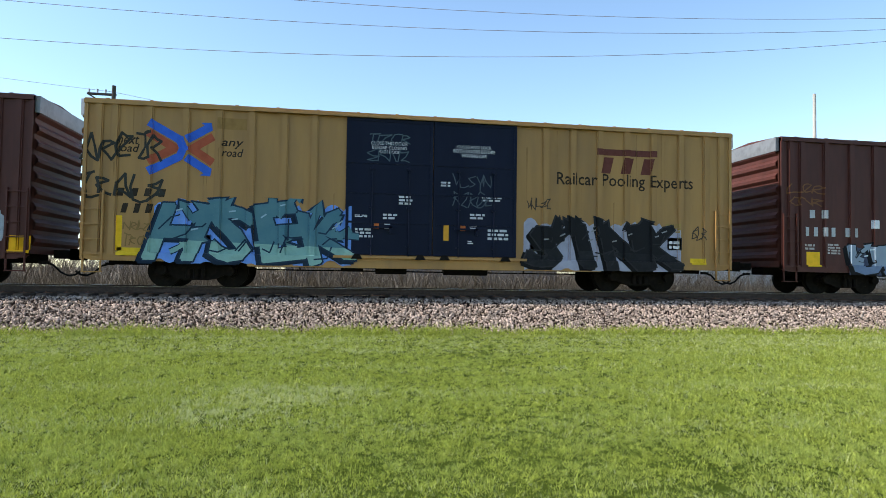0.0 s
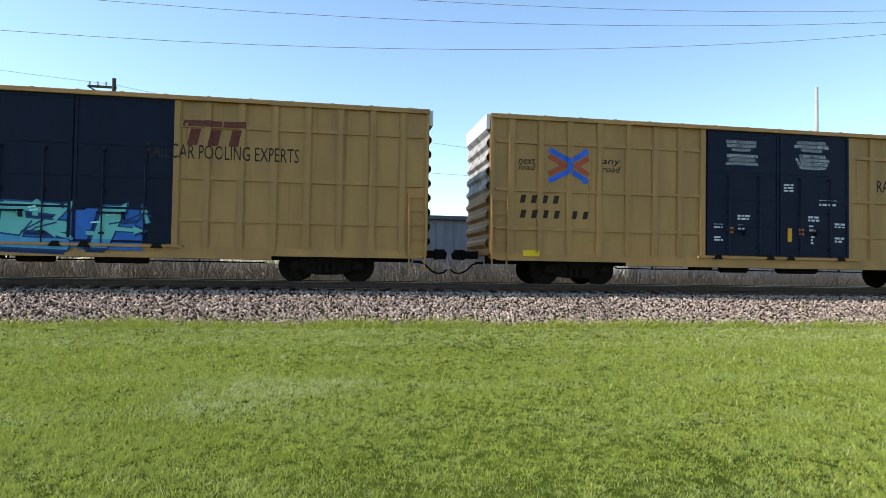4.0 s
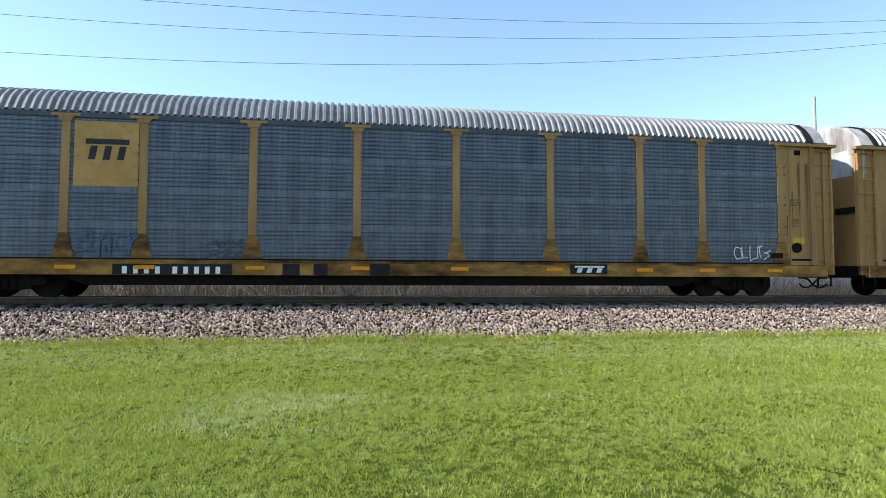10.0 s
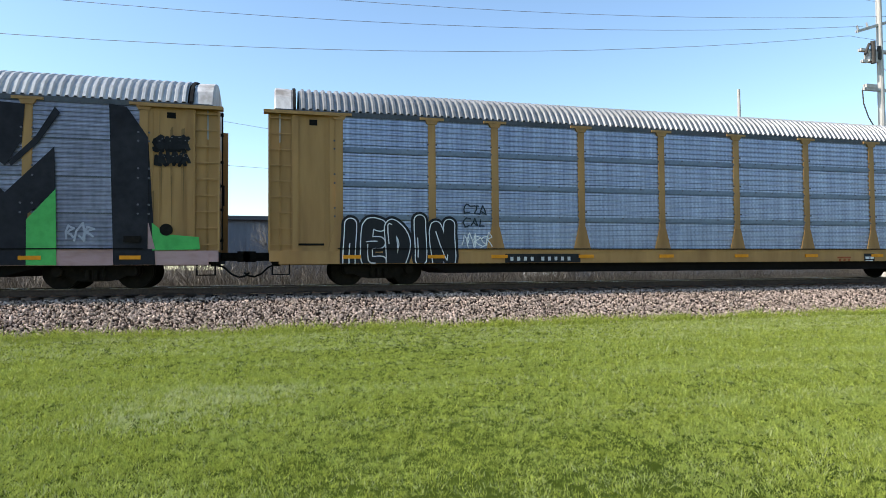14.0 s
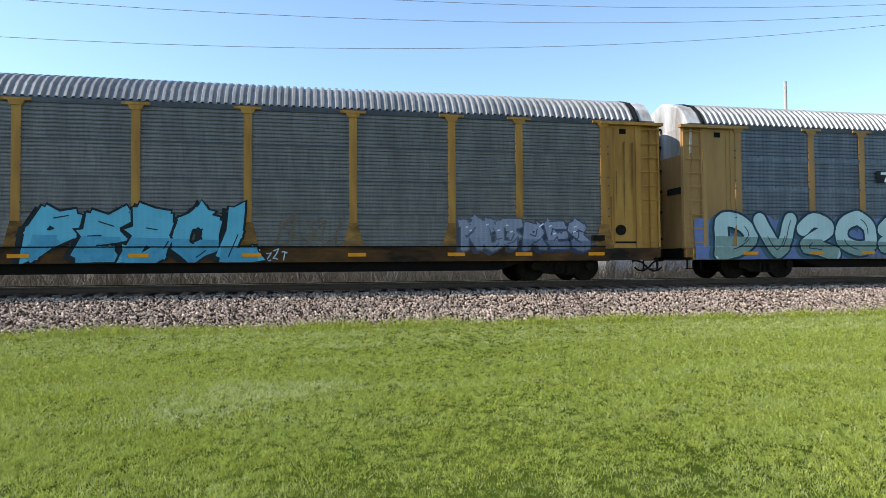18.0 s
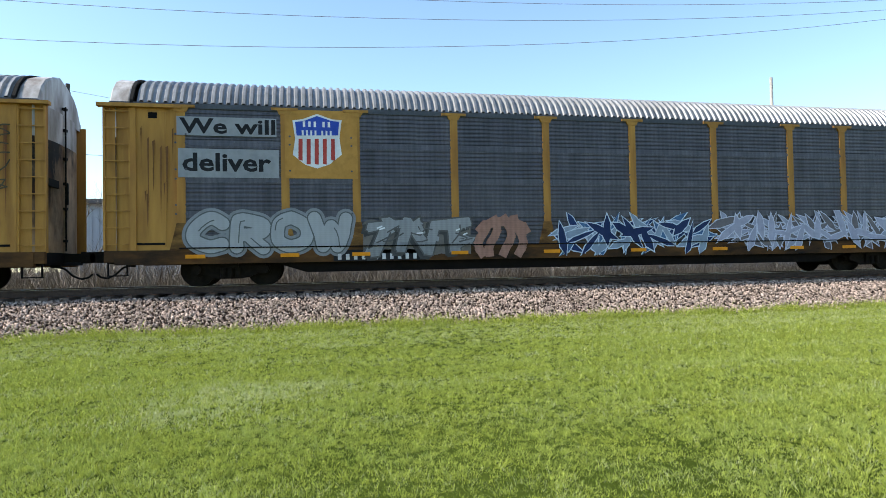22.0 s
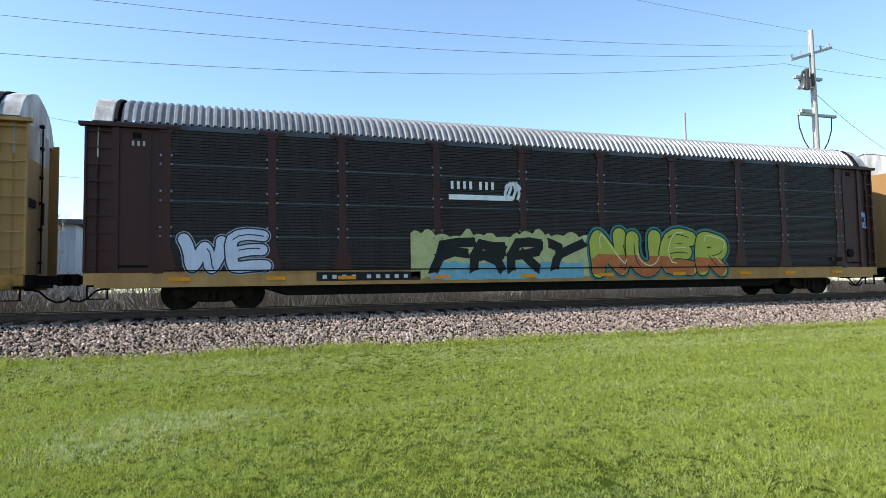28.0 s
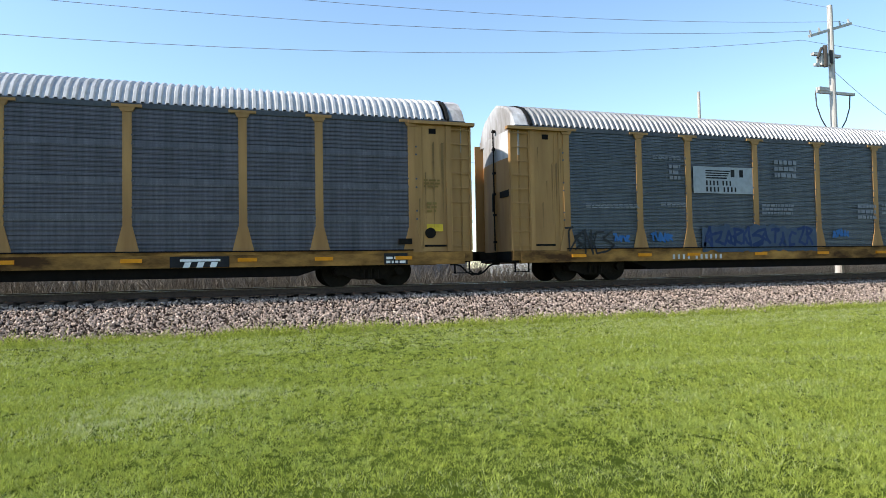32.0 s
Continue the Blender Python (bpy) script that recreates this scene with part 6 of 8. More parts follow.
words(B4, 10.13, 10.85, 4.31, 4.40, 'MOVING CAR', (0.62, 0.63, 0.64))
words(B4, 10.05, 10.99, 4.13, 4.23, 'CIERRE Y PONGA', (0.62, 0.63, 0.64))
words(B4, 9.92, 11.12, 4.01, 4.10, 'EL SEGURO EN AMBAS', (0.62, 0.63, 0.64))
words(B4, 9.99, 11.06, 3.88, 3.98, 'PUERTAS ANTES DE', (0.62, 0.63, 0.64))
words(B4, 10.06, 10.99, 3.76, 3.85, 'MOVER EL CARRO', (0.62, 0.63, 0.64))
words(B7, 7.60, 8.58, 4.16, 4.25, 'CLOSE AND LOCK', (0.62, 0.63, 0.64))
words(B7, 7.50, 8.69, 4.05, 4.13, 'BOTH DOORS BEFORE', (0.62, 0.63, 0.64))
words(B7, 7.74, 8.44, 3.93, 4.02, 'MOVING CAR', (0.62, 0.63, 0.64))
words(B8, 7.71, 8.36, 4.43, 4.52, 'IMPORTANT', (0.62, 0.63, 0.64))
words(B8, 7.50, 8.58, 4.31, 4.40, 'CLOSE THIS DOOR', (0.62, 0.63, 0.64))
words(B8, 7.54, 8.54, 4.18, 4.28, 'BEFORE CLOSING', (0.62, 0.63, 0.64))
words(B8, 7.72, 8.36, 4.06, 4.15, 'MAIN DOOR', (0.62, 0.63, 0.64))
words(B8, 9.96, 10.99, 4.43, 4.52, 'CLOSE AND LOCK', (0.62, 0.63, 0.64))
words(B8, 10.11, 10.84, 4.32, 4.40, 'BOTH DOORS', (0.62, 0.63, 0.64))
words(B8, 10.26, 10.70, 4.20, 4.29, 'BEFORE', (0.62, 0.63, 0.64))
words(B8, 10.11, 10.85, 4.08, 4.17, 'MOVING CAR', (0.62, 0.63, 0.64))
print_rows(B1, 8.36, 8.75, 2.43, 2.71, 3, (0.5, 0.5, 0.52))
print_rows(B1, 9.56, 9.84, 2.99, 3.16, 2, (0.5, 0.5, 0.52))
print_rows(B1, 7.13, 7.47, 2.04, 2.12, 2, (0.5, 0.5, 0.52))
print_rows(B1, 7.14, 7.64, 1.47, 1.76, 3, (0.5, 0.5, 0.52))
print_rows(B1, 7.92, 8.32, 2.00, 2.19, 2, (0.5, 0.5, 0.52))
print_rows(B1, 7.96, 8.16, 1.73, 1.94, 2, (0.5, 0.5, 0.52))
print_rows(B1, 10.78, 11.37, 2.60, 2.76, 2, (0.5, 0.5, 0.52))
print_rows(B1, 10.43, 10.87, 2.07, 2.26, 2, (0.5, 0.5, 0.52))
print_rows(B1, 10.43, 10.67, 1.76, 1.96, 2, (0.5, 0.5, 0.52))
print_rows(B1, 10.96, 11.58, 1.48, 1.83, 3, (0.5, 0.5, 0.52))
print_rows(B1, 10.37, 10.54, 1.35, 1.46, 2, (0.5, 0.5, 0.52))
print_rows(B3, 6.10, 6.37, 2.91, 3.20, 3, (0.5, 0.5, 0.52))
print_rows(B3, 6.77, 7.32, 1.58, 1.67, 2, (0.5, 0.5, 0.52))
print_rows(B3, 7.51, 7.96, 2.06, 2.26, 2, (0.5, 0.5, 0.52))
print_rows(B3, 7.60, 7.79, 1.74, 2.00, 3, (0.5, 0.5, 0.52))
print_rows(B4, 9.50, 9.85, 3.03, 3.30, 3, (0.5, 0.5, 0.52))
print_rows(B4, 10.75, 11.38, 2.62, 2.84, 2, (0.5, 0.5, 0.52))
print_rows(B4, 7.90, 8.33, 2.10, 2.28, 2, (0.5, 0.5, 0.52))
print_rows(B4, 7.92, 8.14, 1.78, 1.98, 2, (0.5, 0.5, 0.52))
print_rows(B4, 7.10, 7.40, 1.82, 1.98, 2, (0.5, 0.5, 0.52))
print_rows(B4, 7.11, 7.41, 1.43, 1.59, 2, (0.5, 0.5, 0.52))
print_rows(B4, 10.37, 10.79, 2.11, 2.31, 2, (0.5, 0.5, 0.52))
print_rows(B4, 10.39, 10.63, 1.78, 2.01, 3, (0.5, 0.5, 0.52))
print_rows(B4, 11.31, 11.68, 1.91, 2.11, 2, (0.5, 0.5, 0.52))
print_rows(B4, 11.31, 11.66, 1.46, 1.66, 2, (0.5, 0.5, 0.52))
print_rows(B4, 10.46, 10.60, 1.39, 1.68, 3, (0.5, 0.5, 0.52))
print_rows(B7, 10.13, 10.98, 3.89, 4.05, 2, (0.5, 0.5, 0.52))
print_rows(B7, 7.15, 7.91, 2.49, 2.72, 3, (0.5, 0.5, 0.52))
print_rows(B7, 7.70, 8.60, 2.26, 2.32, 2, (0.5, 0.5, 0.52))
print_rows(B7, 7.92, 8.35, 1.76, 2.07, 3, (0.5, 0.5, 0.52))
print_rows(B7, 9.53, 9.89, 2.48, 2.75, 3, (0.5, 0.5, 0.52))
print_rows(B7, 10.80, 11.57, 2.50, 2.69, 2, (0.5, 0.5, 0.52))
print_rows(B7, 10.18, 11.04, 2.32, 2.40, 2, (0.5, 0.5, 0.52))
print_rows(B7, 10.38, 10.81, 1.78, 2.10, 3, (0.5, 0.5, 0.52))
print_rows(B7, 8.36, 8.75, 1.20, 1.39, 2, (0.5, 0.5, 0.52))
print_rows(B7, 11.42, 11.67, 1.46, 1.69, 3, (0.5, 0.5, 0.52))
print_rows(B8, 9.47, 9.84, 3.14, 3.40, 3, (0.5, 0.5, 0.52))
print_rows(B8, 10.80, 11.49, 3.15, 3.38, 3, (0.5, 0.5, 0.52))
print_rows(B8, 7.12, 7.80, 2.05, 2.24, 2, (0.5, 0.5, 0.52))
print_rows(B8, 7.93, 8.35, 2.08, 2.20, 2, (0.5, 0.5, 0.52))
print_rows(B8, 7.93, 8.13, 1.77, 1.97, 2, (0.5, 0.5, 0.52))
print_rows(B8, 10.42, 10.86, 2.15, 2.28, 2, (0.5, 0.5, 0.52))
print_rows(B8, 10.42, 10.63, 1.78, 1.99, 2, (0.5, 0.5, 0.52))
print_rows(B8, 11.07, 11.66, 2.10, 2.24, 2, (0.5, 0.5, 0.52))
print_rows(B8, 10.94, 11.28, 1.59, 1.73, 2, (0.5, 0.5, 0.52))
print_rows(B8, 8.44, 8.77, 2.65, 2.77, 2, (0.5, 0.5, 0.52))
plate(B1, 7.67, 7.81, 1.73, 1.89, (0.45, 0.12, 0.03), 'small orange placard')
plate(B1, 10.15, 10.30, 1.72, 1.88, (0.45, 0.12, 0.03), 'small orange placard')
plate(B3, 8.06, 8.24, 2.00, 2.18, (0.45, 0.12, 0.03), 'small orange placard')
plate(B4, 7.60, 7.77, 1.67, 1.86, (0.45, 0.12, 0.03), 'small orange placard')
plate(B4, 10.04, 10.22, 1.67, 1.87, (0.45, 0.12, 0.03), 'small orange placard')
plate(B1, 9.66, 9.81, 1.43, 1.89, (0.6, 0.28, 0.03), 'amber reflector bar')
plate(B3, 6.17, 6.31, 1.38, 1.85, (0.6, 0.28, 0.03), 'amber reflector bar')
plate(B4, 9.64, 9.79, 1.45, 1.92, (0.6, 0.28, 0.03), 'amber reflector bar')
plate(B7, 9.63, 9.79, 1.18, 1.66, (0.6, 0.28, 0.03), 'amber reflector bar')
plate(B8, 9.60, 9.73, 1.44, 1.93, (0.6, 0.28, 0.03), 'amber reflector bar')
plate(B1, 0.87, 1.01, 0.97, 1.90, (0.78, 0.45, 0.02), 'yellow reflector bar')
plate(B1, 3.14, 3.27, 0.97, 1.43, (0.78, 0.45, 0.02), 'yellow reflector bar')
plate(B1, 6.46, 6.58, 0.96, 1.42, (0.78, 0.45, 0.02), 'yellow reflector bar')
plate(B1, 12.26, 12.39, 0.96, 1.42, (0.78, 0.45, 0.02), 'yellow reflector bar')
plate(B1, 15.59, 15.73, 0.95, 1.41, (0.78, 0.45, 0.02), 'yellow reflector bar')
plate(B7, 2.92, 3.07, 1.14, 1.62, (0.78, 0.45, 0.02), 'yellow reflector bar')
plate(B7, 6.31, 6.44, 1.12, 1.63, (0.78, 0.45, 0.02), 'yellow reflector bar')
plate(B7, 12.41, 12.54, 1.16, 1.65, (0.78, 0.45, 0.02), 'yellow reflector bar')
plate(B7, 15.82, 15.96, 1.16, 1.67, (0.78, 0.45, 0.02), 'yellow reflector bar')
plate(B7, 18.48, 18.63, 1.29, 2.04, (0.78, 0.45, 0.02), 'yellow reflector bar')
plate(B8, 3.49, 3.64, 0.94, 1.51, (0.78, 0.45, 0.02), 'yellow reflector bar')
plate(B8, 6.38, 6.52, 1.03, 1.54, (0.78, 0.45, 0.02), 'yellow reflector bar')
plate(B8, 12.28, 12.44, 1.01, 1.56, (0.78, 0.45, 0.02), 'yellow reflector bar')
plate(B1, 0.90, 1.65, 0.84, 1.05, (0.62, 0.4, 0.02), 'yellow caution label')
plate(B1, 17.38, 17.87, 0.87, 1.06, (0.62, 0.4, 0.02), 'yellow caution label')
plate(B3, 0.15, 0.60, 0.64, 0.82, (0.62, 0.4, 0.02), 'yellow caution label')
plate(B3, 15.11, 15.62, 0.89, 1.06, (0.62, 0.4, 0.02), 'yellow caution label')
plate(B4, 1.01, 1.50, 0.83, 1.01, (0.62, 0.4, 0.02), 'yellow caution label')
plate(B4, 17.37, 17.94, 0.95, 1.14, (0.62, 0.4, 0.02), 'yellow caution label')
plate(B7, 0.94, 1.50, 1.04, 1.25, (0.62, 0.4, 0.02), 'yellow caution label')
plate(B7, 16.70, 17.13, 0.71, 0.86, (0.62, 0.4, 0.02), 'yellow caution label')
plate(B8, 1.07, 1.60, 0.74, 0.91, (0.62, 0.4, 0.02), 'yellow caution label')
plate(B8, 17.34, 17.84, 0.85, 1.04, (0.62, 0.4, 0.02), 'yellow caution label')
plate(B1, 16.62, 17.06, 1.30, 1.68, (0.012, 0.012, 0.014), 'black route card')
print_rows(B1, 16.67, 17.01, 1.35, 1.63, 2, (0.62, 0.63, 0.64), layer=3)
plate(B7, 17.45, 17.85, 1.29, 1.59, (0.012, 0.012, 0.014), 'black route card')
print_rows(B7, 17.50, 17.79, 1.34, 1.54, 2, (0.62, 0.63, 0.64), layer=3)
print_rows(B4, 3.60, 3.98, 1.22, 1.56, 4, (0.3, 0.2, 0.06))
print_rows(B4, 15.60, 16.03, 1.90, 2.38, 4, (0.3, 0.2, 0.06))
print_rows(B4, 16.50, 16.97, 2.02, 2.41, 4, (0.3, 0.2, 0.06))
print_rows(B4, 2.83, 3.20, 1.23, 1.43, 4, (0.3, 0.2, 0.06))
print_rows(B3, 13.25, 13.66, 2.05, 2.44, 4, (0.3, 0.2, 0.06))
print_rows(B3, 14.23, 14.69, 2.14, 2.48, 4, (0.3, 0.2, 0.06))
print_rows(B8, 1.13, 1.55, 1.19, 1.39, 4, (0.3, 0.2, 0.06))
print_rows(B8, 17.34, 17.88, 1.73, 2.17, 4, (0.3, 0.2, 0.06))
print_rows(B1, 16.56, 17.03, 1.84, 2.13, 4, (0.3, 0.2, 0.06))
piece(B1, 1.80, 7.04, 0.63, 2.40, 'HSEK', (0.045, 0.14, 0.2), (0.22, 0.38, 0.33), (0.012, 0.03, 0.06), (0.12, 0.25, 0.6), seed=11)
piece(B1, 12.06, 17.03, 0.59, 2.19, 'SINK', (0.012, 0.012, 0.014), (0.014, 0.014, 0.016), (0.02, 0.02, 0.022), (0.3, 0.3, 0.37), seed=12)
scribble(B1, -0.07, 2.03, 2.28, 4.32, 12, (0.03, 0.03, 0.025), w=0.07)
scribble(B1, 1.03, 1.69, 1.10, 1.85, 8, (0.2, 0.12, 0.04), w=0.03)
scribble(B1, 12.12, 12.87, 2.40, 2.85, 8, (0.05, 0.04, 0.03), w=0.025)
scribble(B1, 17.40, 17.91, 1.63, 2.16, 7, (0.05, 0.04, 0.03), w=0.03)
scribble(B1, 7.44, 8.69, 3.58, 4.63, 9, (0.06, 0.09, 0.11), w=0.03)
scribble(B1, 9.89, 11.06, 2.37, 3.52, 10, (0.06, 0.08, 0.1), w=0.03)
throwup(B3, 0.05, 6.1, 0.65, 2.2, 'NECKS', (0.009, 0.010, 0.015), (0.20, 0.20, 0.175), soft=False, fat=1.0, line=0.045, seed=13, drop=(0.012, 0.012, 0.015))
throwup(B3, 8.85, 13.0, 0.6, 2.25, 'TPER', (0.045, 0.19, 0.40), (0.012, 0.02, 0.06), low=(0.03, 0.24, 0.42), halo=(0.07, 0.07, 0.38), shine=(0.28, 0.52, 0.62), soft=False, fat=1.15, line=0.04, work=3, seed=14)
scribble(B3, 14.95, 15.63, 3.41, 3.93, 8, (0.5, 0.55, 0.65), w=0.03)
scribble(B3, 3.16, 5.63, 1.59, 2.44, 8, (0.18, 0.05, 0.04), w=0.05)
piece(B5, 2.20, 11.10, 0.77, 1.98, 'DMSEI', (0.16, 0.5, 0.4), (0.05, 0.2, 0.42), (0.02, 0.05, 0.14), (0.03, 0.12, 0.4), seed=15)
piece(B5, 0.88, 1.89, 0.86, 1.64, 'O', (0.55, 0.12, 0.18), (0.4, 0.08, 0.15), (0.012, 0.012, 0.014), None, seed=5, spikes=1)
throwup(B7, 1.05, 7.2, 0.6, 2.32, 'NSELRA', (0.035, 0.072, 0.085), (0.20, 0.30, 0.36), low=(0.12, 0.26, 0.13), halo=(0.03, 0.055, 0.25), soft=False, fat=0.95, line=0.03, work=3, seed=16, drop=(0.018, 0.022, 0.12))
shape(B7, (0.028, 0.04, 0.24), 1.2, 'blue sprayed base', (10.4, 0.66), (18.3, 0.66), (17.6, 1.05), (16.3, 1.3), (14.8, 1.0), (13.0, 1.3), (11.6, 0.95))
throwup(B7, 12.3, 17.2, 0.75, 2.2, 'AOTA', (0.03, 0.045, 0.25), (0.014, 0.018, 0.05), halo=(0.22, 0.36, 0.34), shine=(0.5, 0.55, 0.62), fat=1.5, line=0.045, seed=17)
scribble(B7, 0.82, 1.22, 1.90, 3.29, 10, (0.08, 0.12, 0.3), w=0.04)
scribble(B7, 3.44, 4.10, 2.28, 2.78, 9, (0.3, 0.4, 0.55), w=0.04)
scribble(B7, 4.43, 5.79, 2.33, 2.94, 12, (0.3, 0.38, 0.55), w=0.04)
scribble(B7, 7.57, 8.17, 2.84, 3.20, 8, (0.35, 0.4, 0.5), w=0.03)
throwup(B8, 1.75, 8.2, 0.55, 2.05, 'CHENL', (0.27, 0.065, 0.215), (0.022, 0.01, 0.03), low=(0.15, 0.03, 0.12), halo=(0.03, 0.012, 0.04), soft=False, fat=0.95, line=0.04, work=3, seed=18, lean=0.2)
scribble(B8, 5.95, 7.45, 1.45, 2.01, 7, (0.1, 0.3, 0.42), w=0.08)
scribble(B8, 7.46, 8.13, 1.16, 1.77, 8, (0.1, 0.25, 0.4), w=0.03)
throwup(B8, 11.6, 16.8, 0.6, 2.1, 'UITER', (0.11, 0.40, 0.58), (0.012, 0.03, 0.13), low=(0.16, 0.46, 0.60), halo=(0.02, 0.085, 0.36), soft=False, fat=1.05, line=0.04, glow_by=0.2, seed=19, lean=0.1)
# autoracks
plate(A1, 4.71, 6.46, 3.00, 4.74, (0.38, 0.21, 0.07), 'yellow sign sheet')
shape(A1, (0.03, 0.3, 0.22), 3, 'green half of a flag mark', (4.98, 4.41), (6.23, 3.57), (5.92, 3.51), (5.35, 3.63), (4.98, 3.58))
shape(A1, (0.66, 0.67, 0.68), 2, 'white half of a flag mark', (4.98, 4.41), (5.42, 4.46), (5.79, 4.36), (6.24, 4.39), (6.20, 3.57))
marks(A1, 5.18, 5.63, 3.82, 4.06, 2, (0.62, 0.63, 0.64), layer=4)
plate(A1, 6.98, 9.29, 0.58, 0.87, (0.012, 0.012, 0.014), 'black number plate')
marks(A1, 7.12, 9.11, 0.64, 0.79, 9, (0.45, 0.45, 0.46), layer=2)
scribble(A1, 11.71, 15.62, 0.87, 2.32, 9, (0.17, 0.21, 0.2), w=0.07)
piece(A1, 15.99, 19.95, 1.45, 2.22, 'DRIL', (0.012, 0.012, 0.014), (0.02, 0.02, 0.03), (0.3, 0.31, 0.34), None, seed=20, spikes=1)
print_rows(A1, 1.14, 1.47, 3.76, 4.03, 3, (0.18, 0.11, 0.03))
print_rows(A1, 1.14, 1.68, 1.56, 1.75, 3, (0.18, 0.11, 0.03))
plate(A13, 4.94, 6.70, 3.06, 4.78, (0.38, 0.21, 0.07), 'yellow sign sheet')
shape(A13, (0.03, 0.3, 0.22), 3, 'green half of a flag mark', (5.21, 4.49), (6.42, 3.62), (6.11, 3.55), (5.56, 3.67), (5.20, 3.62))
shape(A13, (0.66, 0.67, 0.68), 2, 'white half of a flag mark', (5.21, 4.49), (5.63, 4.55), (6.00, 4.45), (6.43, 4.49), (6.38, 3.61))
marks(A13, 5.43, 5.92, 3.88, 4.12, 2, (0.62, 0.63, 0.64), layer=4)
plate(A13, 6.62, 9.29, 0.61, 0.86, (0.012, 0.012, 0.014), 'black number plate')
marks(A13, 6.78, 9.08, 0.66, 0.79, 9, (0.45, 0.45, 0.46), layer=2)
throwup(A13, 15.9, 19.95, 0.62, 2.62, 'ZNTI', (0.52, 0.55, 0.64), (0.014, 0.014, 0.02), halo=(0.5, 0.53, 0.6), fat=1.32, line=0.06, glow_by=0.09, work=0, seed=21)
scribble(A13, 5.32, 6.60, 1.19, 1.68, 9, (0.02, 0.025, 0.02), w=0.04)
print_rows(A13, 19.86, 20.49, 1.12, 1.85, 3, (0.35, 0.36, 0.36))
mark(A13, 19.37, 20.43, 0.59, 0.83, (0.012, 0.012, 0.014))
plate(A13, 22.03, 22.49, 0.57, 0.94, (0.012, 0.012, 0.014), 'black route card')
print_rows(A13, 22.08, 22.44, 0.62, 0.89, 2, (0.62, 0.63, 0.64), layer=3)
plate(A2, 4.87, 6.48, 2.96, 4.70, (0.38, 0.21, 0.07), 'yellow sign sheet')
mark(A2, 5.15, 6.24, 3.67, 4.23, (0.03, 0.03, 0.035), layer=2)
plate(A2, 5.90, 8.94, 0.60, 0.91, (0.012, 0.012, 0.014), 'black sill patch')
plate(A2, 10.28, 10.74, 0.61, 0.94, (0.012, 0.012, 0.014), 'black sill patch')
plate(A2, 11.12, 11.50, 0.61, 0.94, (0.012, 0.012, 0.014), 'black sill patch')
plate(A2, 12.68, 13.23, 0.62, 0.95, (0.012, 0.012, 0.014), 'black sill patch')
marks(A2, 6.14, 8.79, 0.63, 0.84, 9, (0.62, 0.63, 0.64), layer=2)
plate(A2, 18.58, 19.75, 0.69, 0.98, (0.012, 0.012, 0.014), 'black sill patch')
mark(A2, 18.72, 19.65, 0.73, 0.93, (0.62, 0.63, 0.64), layer=2)
scribble(A2, 23.95, 25.19, 1.12, 1.72, 8, (0.5, 0.53, 0.55), w=0.03)
scribble(A2, 8.22, 9.22, 1.03, 1.65, 7, (0.05, 0.06, 0.08), w=0.04)
scribble(A2, 4.94, 6.47, 1.08, 1.98, 9, (0.06, 0.09, 0.14), w=0.06)
throwup(A3, 15.0, 26.2, 0.68, 2.25, 'MEKHN', (0.46, 0.48, 0.54), (0.012, 0.012, 0.016), halo=(0.012, 0.012, 0.016), soft=False, fat=1.0, line=0.05, seed=22, lean=0.1, glow_by=0.1, shine=(0.6, 0.62, 0.68), work=2, drop=(0.012, 0.012, 0.016))
piece(A3, 13.52, 14.70, 0.83, 2.17, 'I', (0.02, 0.02, 0.025), (0.03, 0.03, 0.04), (0.2, 0.22, 0.25), None, seed=3, spikes=0)
marks(A3, 6.90, 9.32, 3.21, 3.61, 8, (0.03, 0.04, 0.07))
ghost(A3, 2.20, 4.54, 1.01, 2.27, (0.27, 0.29, 0.31), 7)
ghost(A3, 6.99, 9.56, 1.04, 2.30, (0.27, 0.29, 0.31), 8)
plate(A3, 6.85, 9.53, 0.70, 0.96, (0.012, 0.012, 0.014), 'black number plate')
marks(A3, 7.04, 9.28, 0.75, 0.88, 9, (0.45, 0.45, 0.46), layer=2)
scribble(A3, 4.95, 6.56, 1.25, 2.12, 9, (0.06, 0.12, 0.2), w=0.04)
throwup(A4, 1.9, 5.3, 0.5, 2.0, 'IEDIN', (0.014, 0.014, 0.016), (0.6, 0.6, 0.62), halo=(0.014, 0.014, 0.016), fat=1.35, line=0.03, seed=23)
plate(A4, 6.88, 9.36, 0.62, 0.90, (0.012, 0.012, 0.014), 'black number plate')
marks(A4, 7.05, 9.14, 0.68, 0.81, 9, (0.45, 0.45, 0.46), layer=2)
scribble(A4, 5.55, 6.29, 1.70, 2.42, 6, (0.02, 0.03, 0.04), w=0.04)
scribble(A4, 5.54, 6.48, 1.07, 1.61, 8, (0.6, 0.6, 0.6), w=0.03)
plate(A4, 20.38, 20.84, 0.52, 0.89, (0.012, 0.012, 0.014), 'black route card')
print_rows(A4, 20.43, 20.79, 0.57, 0.83, 2, (0.62, 0.63, 0.64), layer=3)
mark(A4, 19.21, 19.80, 0.56, 0.78, (0.25, 0.06, 0.02))
for line in (((13.98, 3.28), (16.1, 3.2), (16.32, 4.8)), ((14.15, 0.7), (14.15, 2.2), (15.85, 2.15), (15.9, 1.9))):
    lay("painted_shape", Flat().stroke(line, 0.15), spray((0.012, 0.012, 0.016)), A5, 2, "black mural line")
shape(A5, (0.012, 0.012, 0.016), 2, 'black mural wedge', (15.7, 1.15), (15.75, 0.66), (16.7, 0.66))
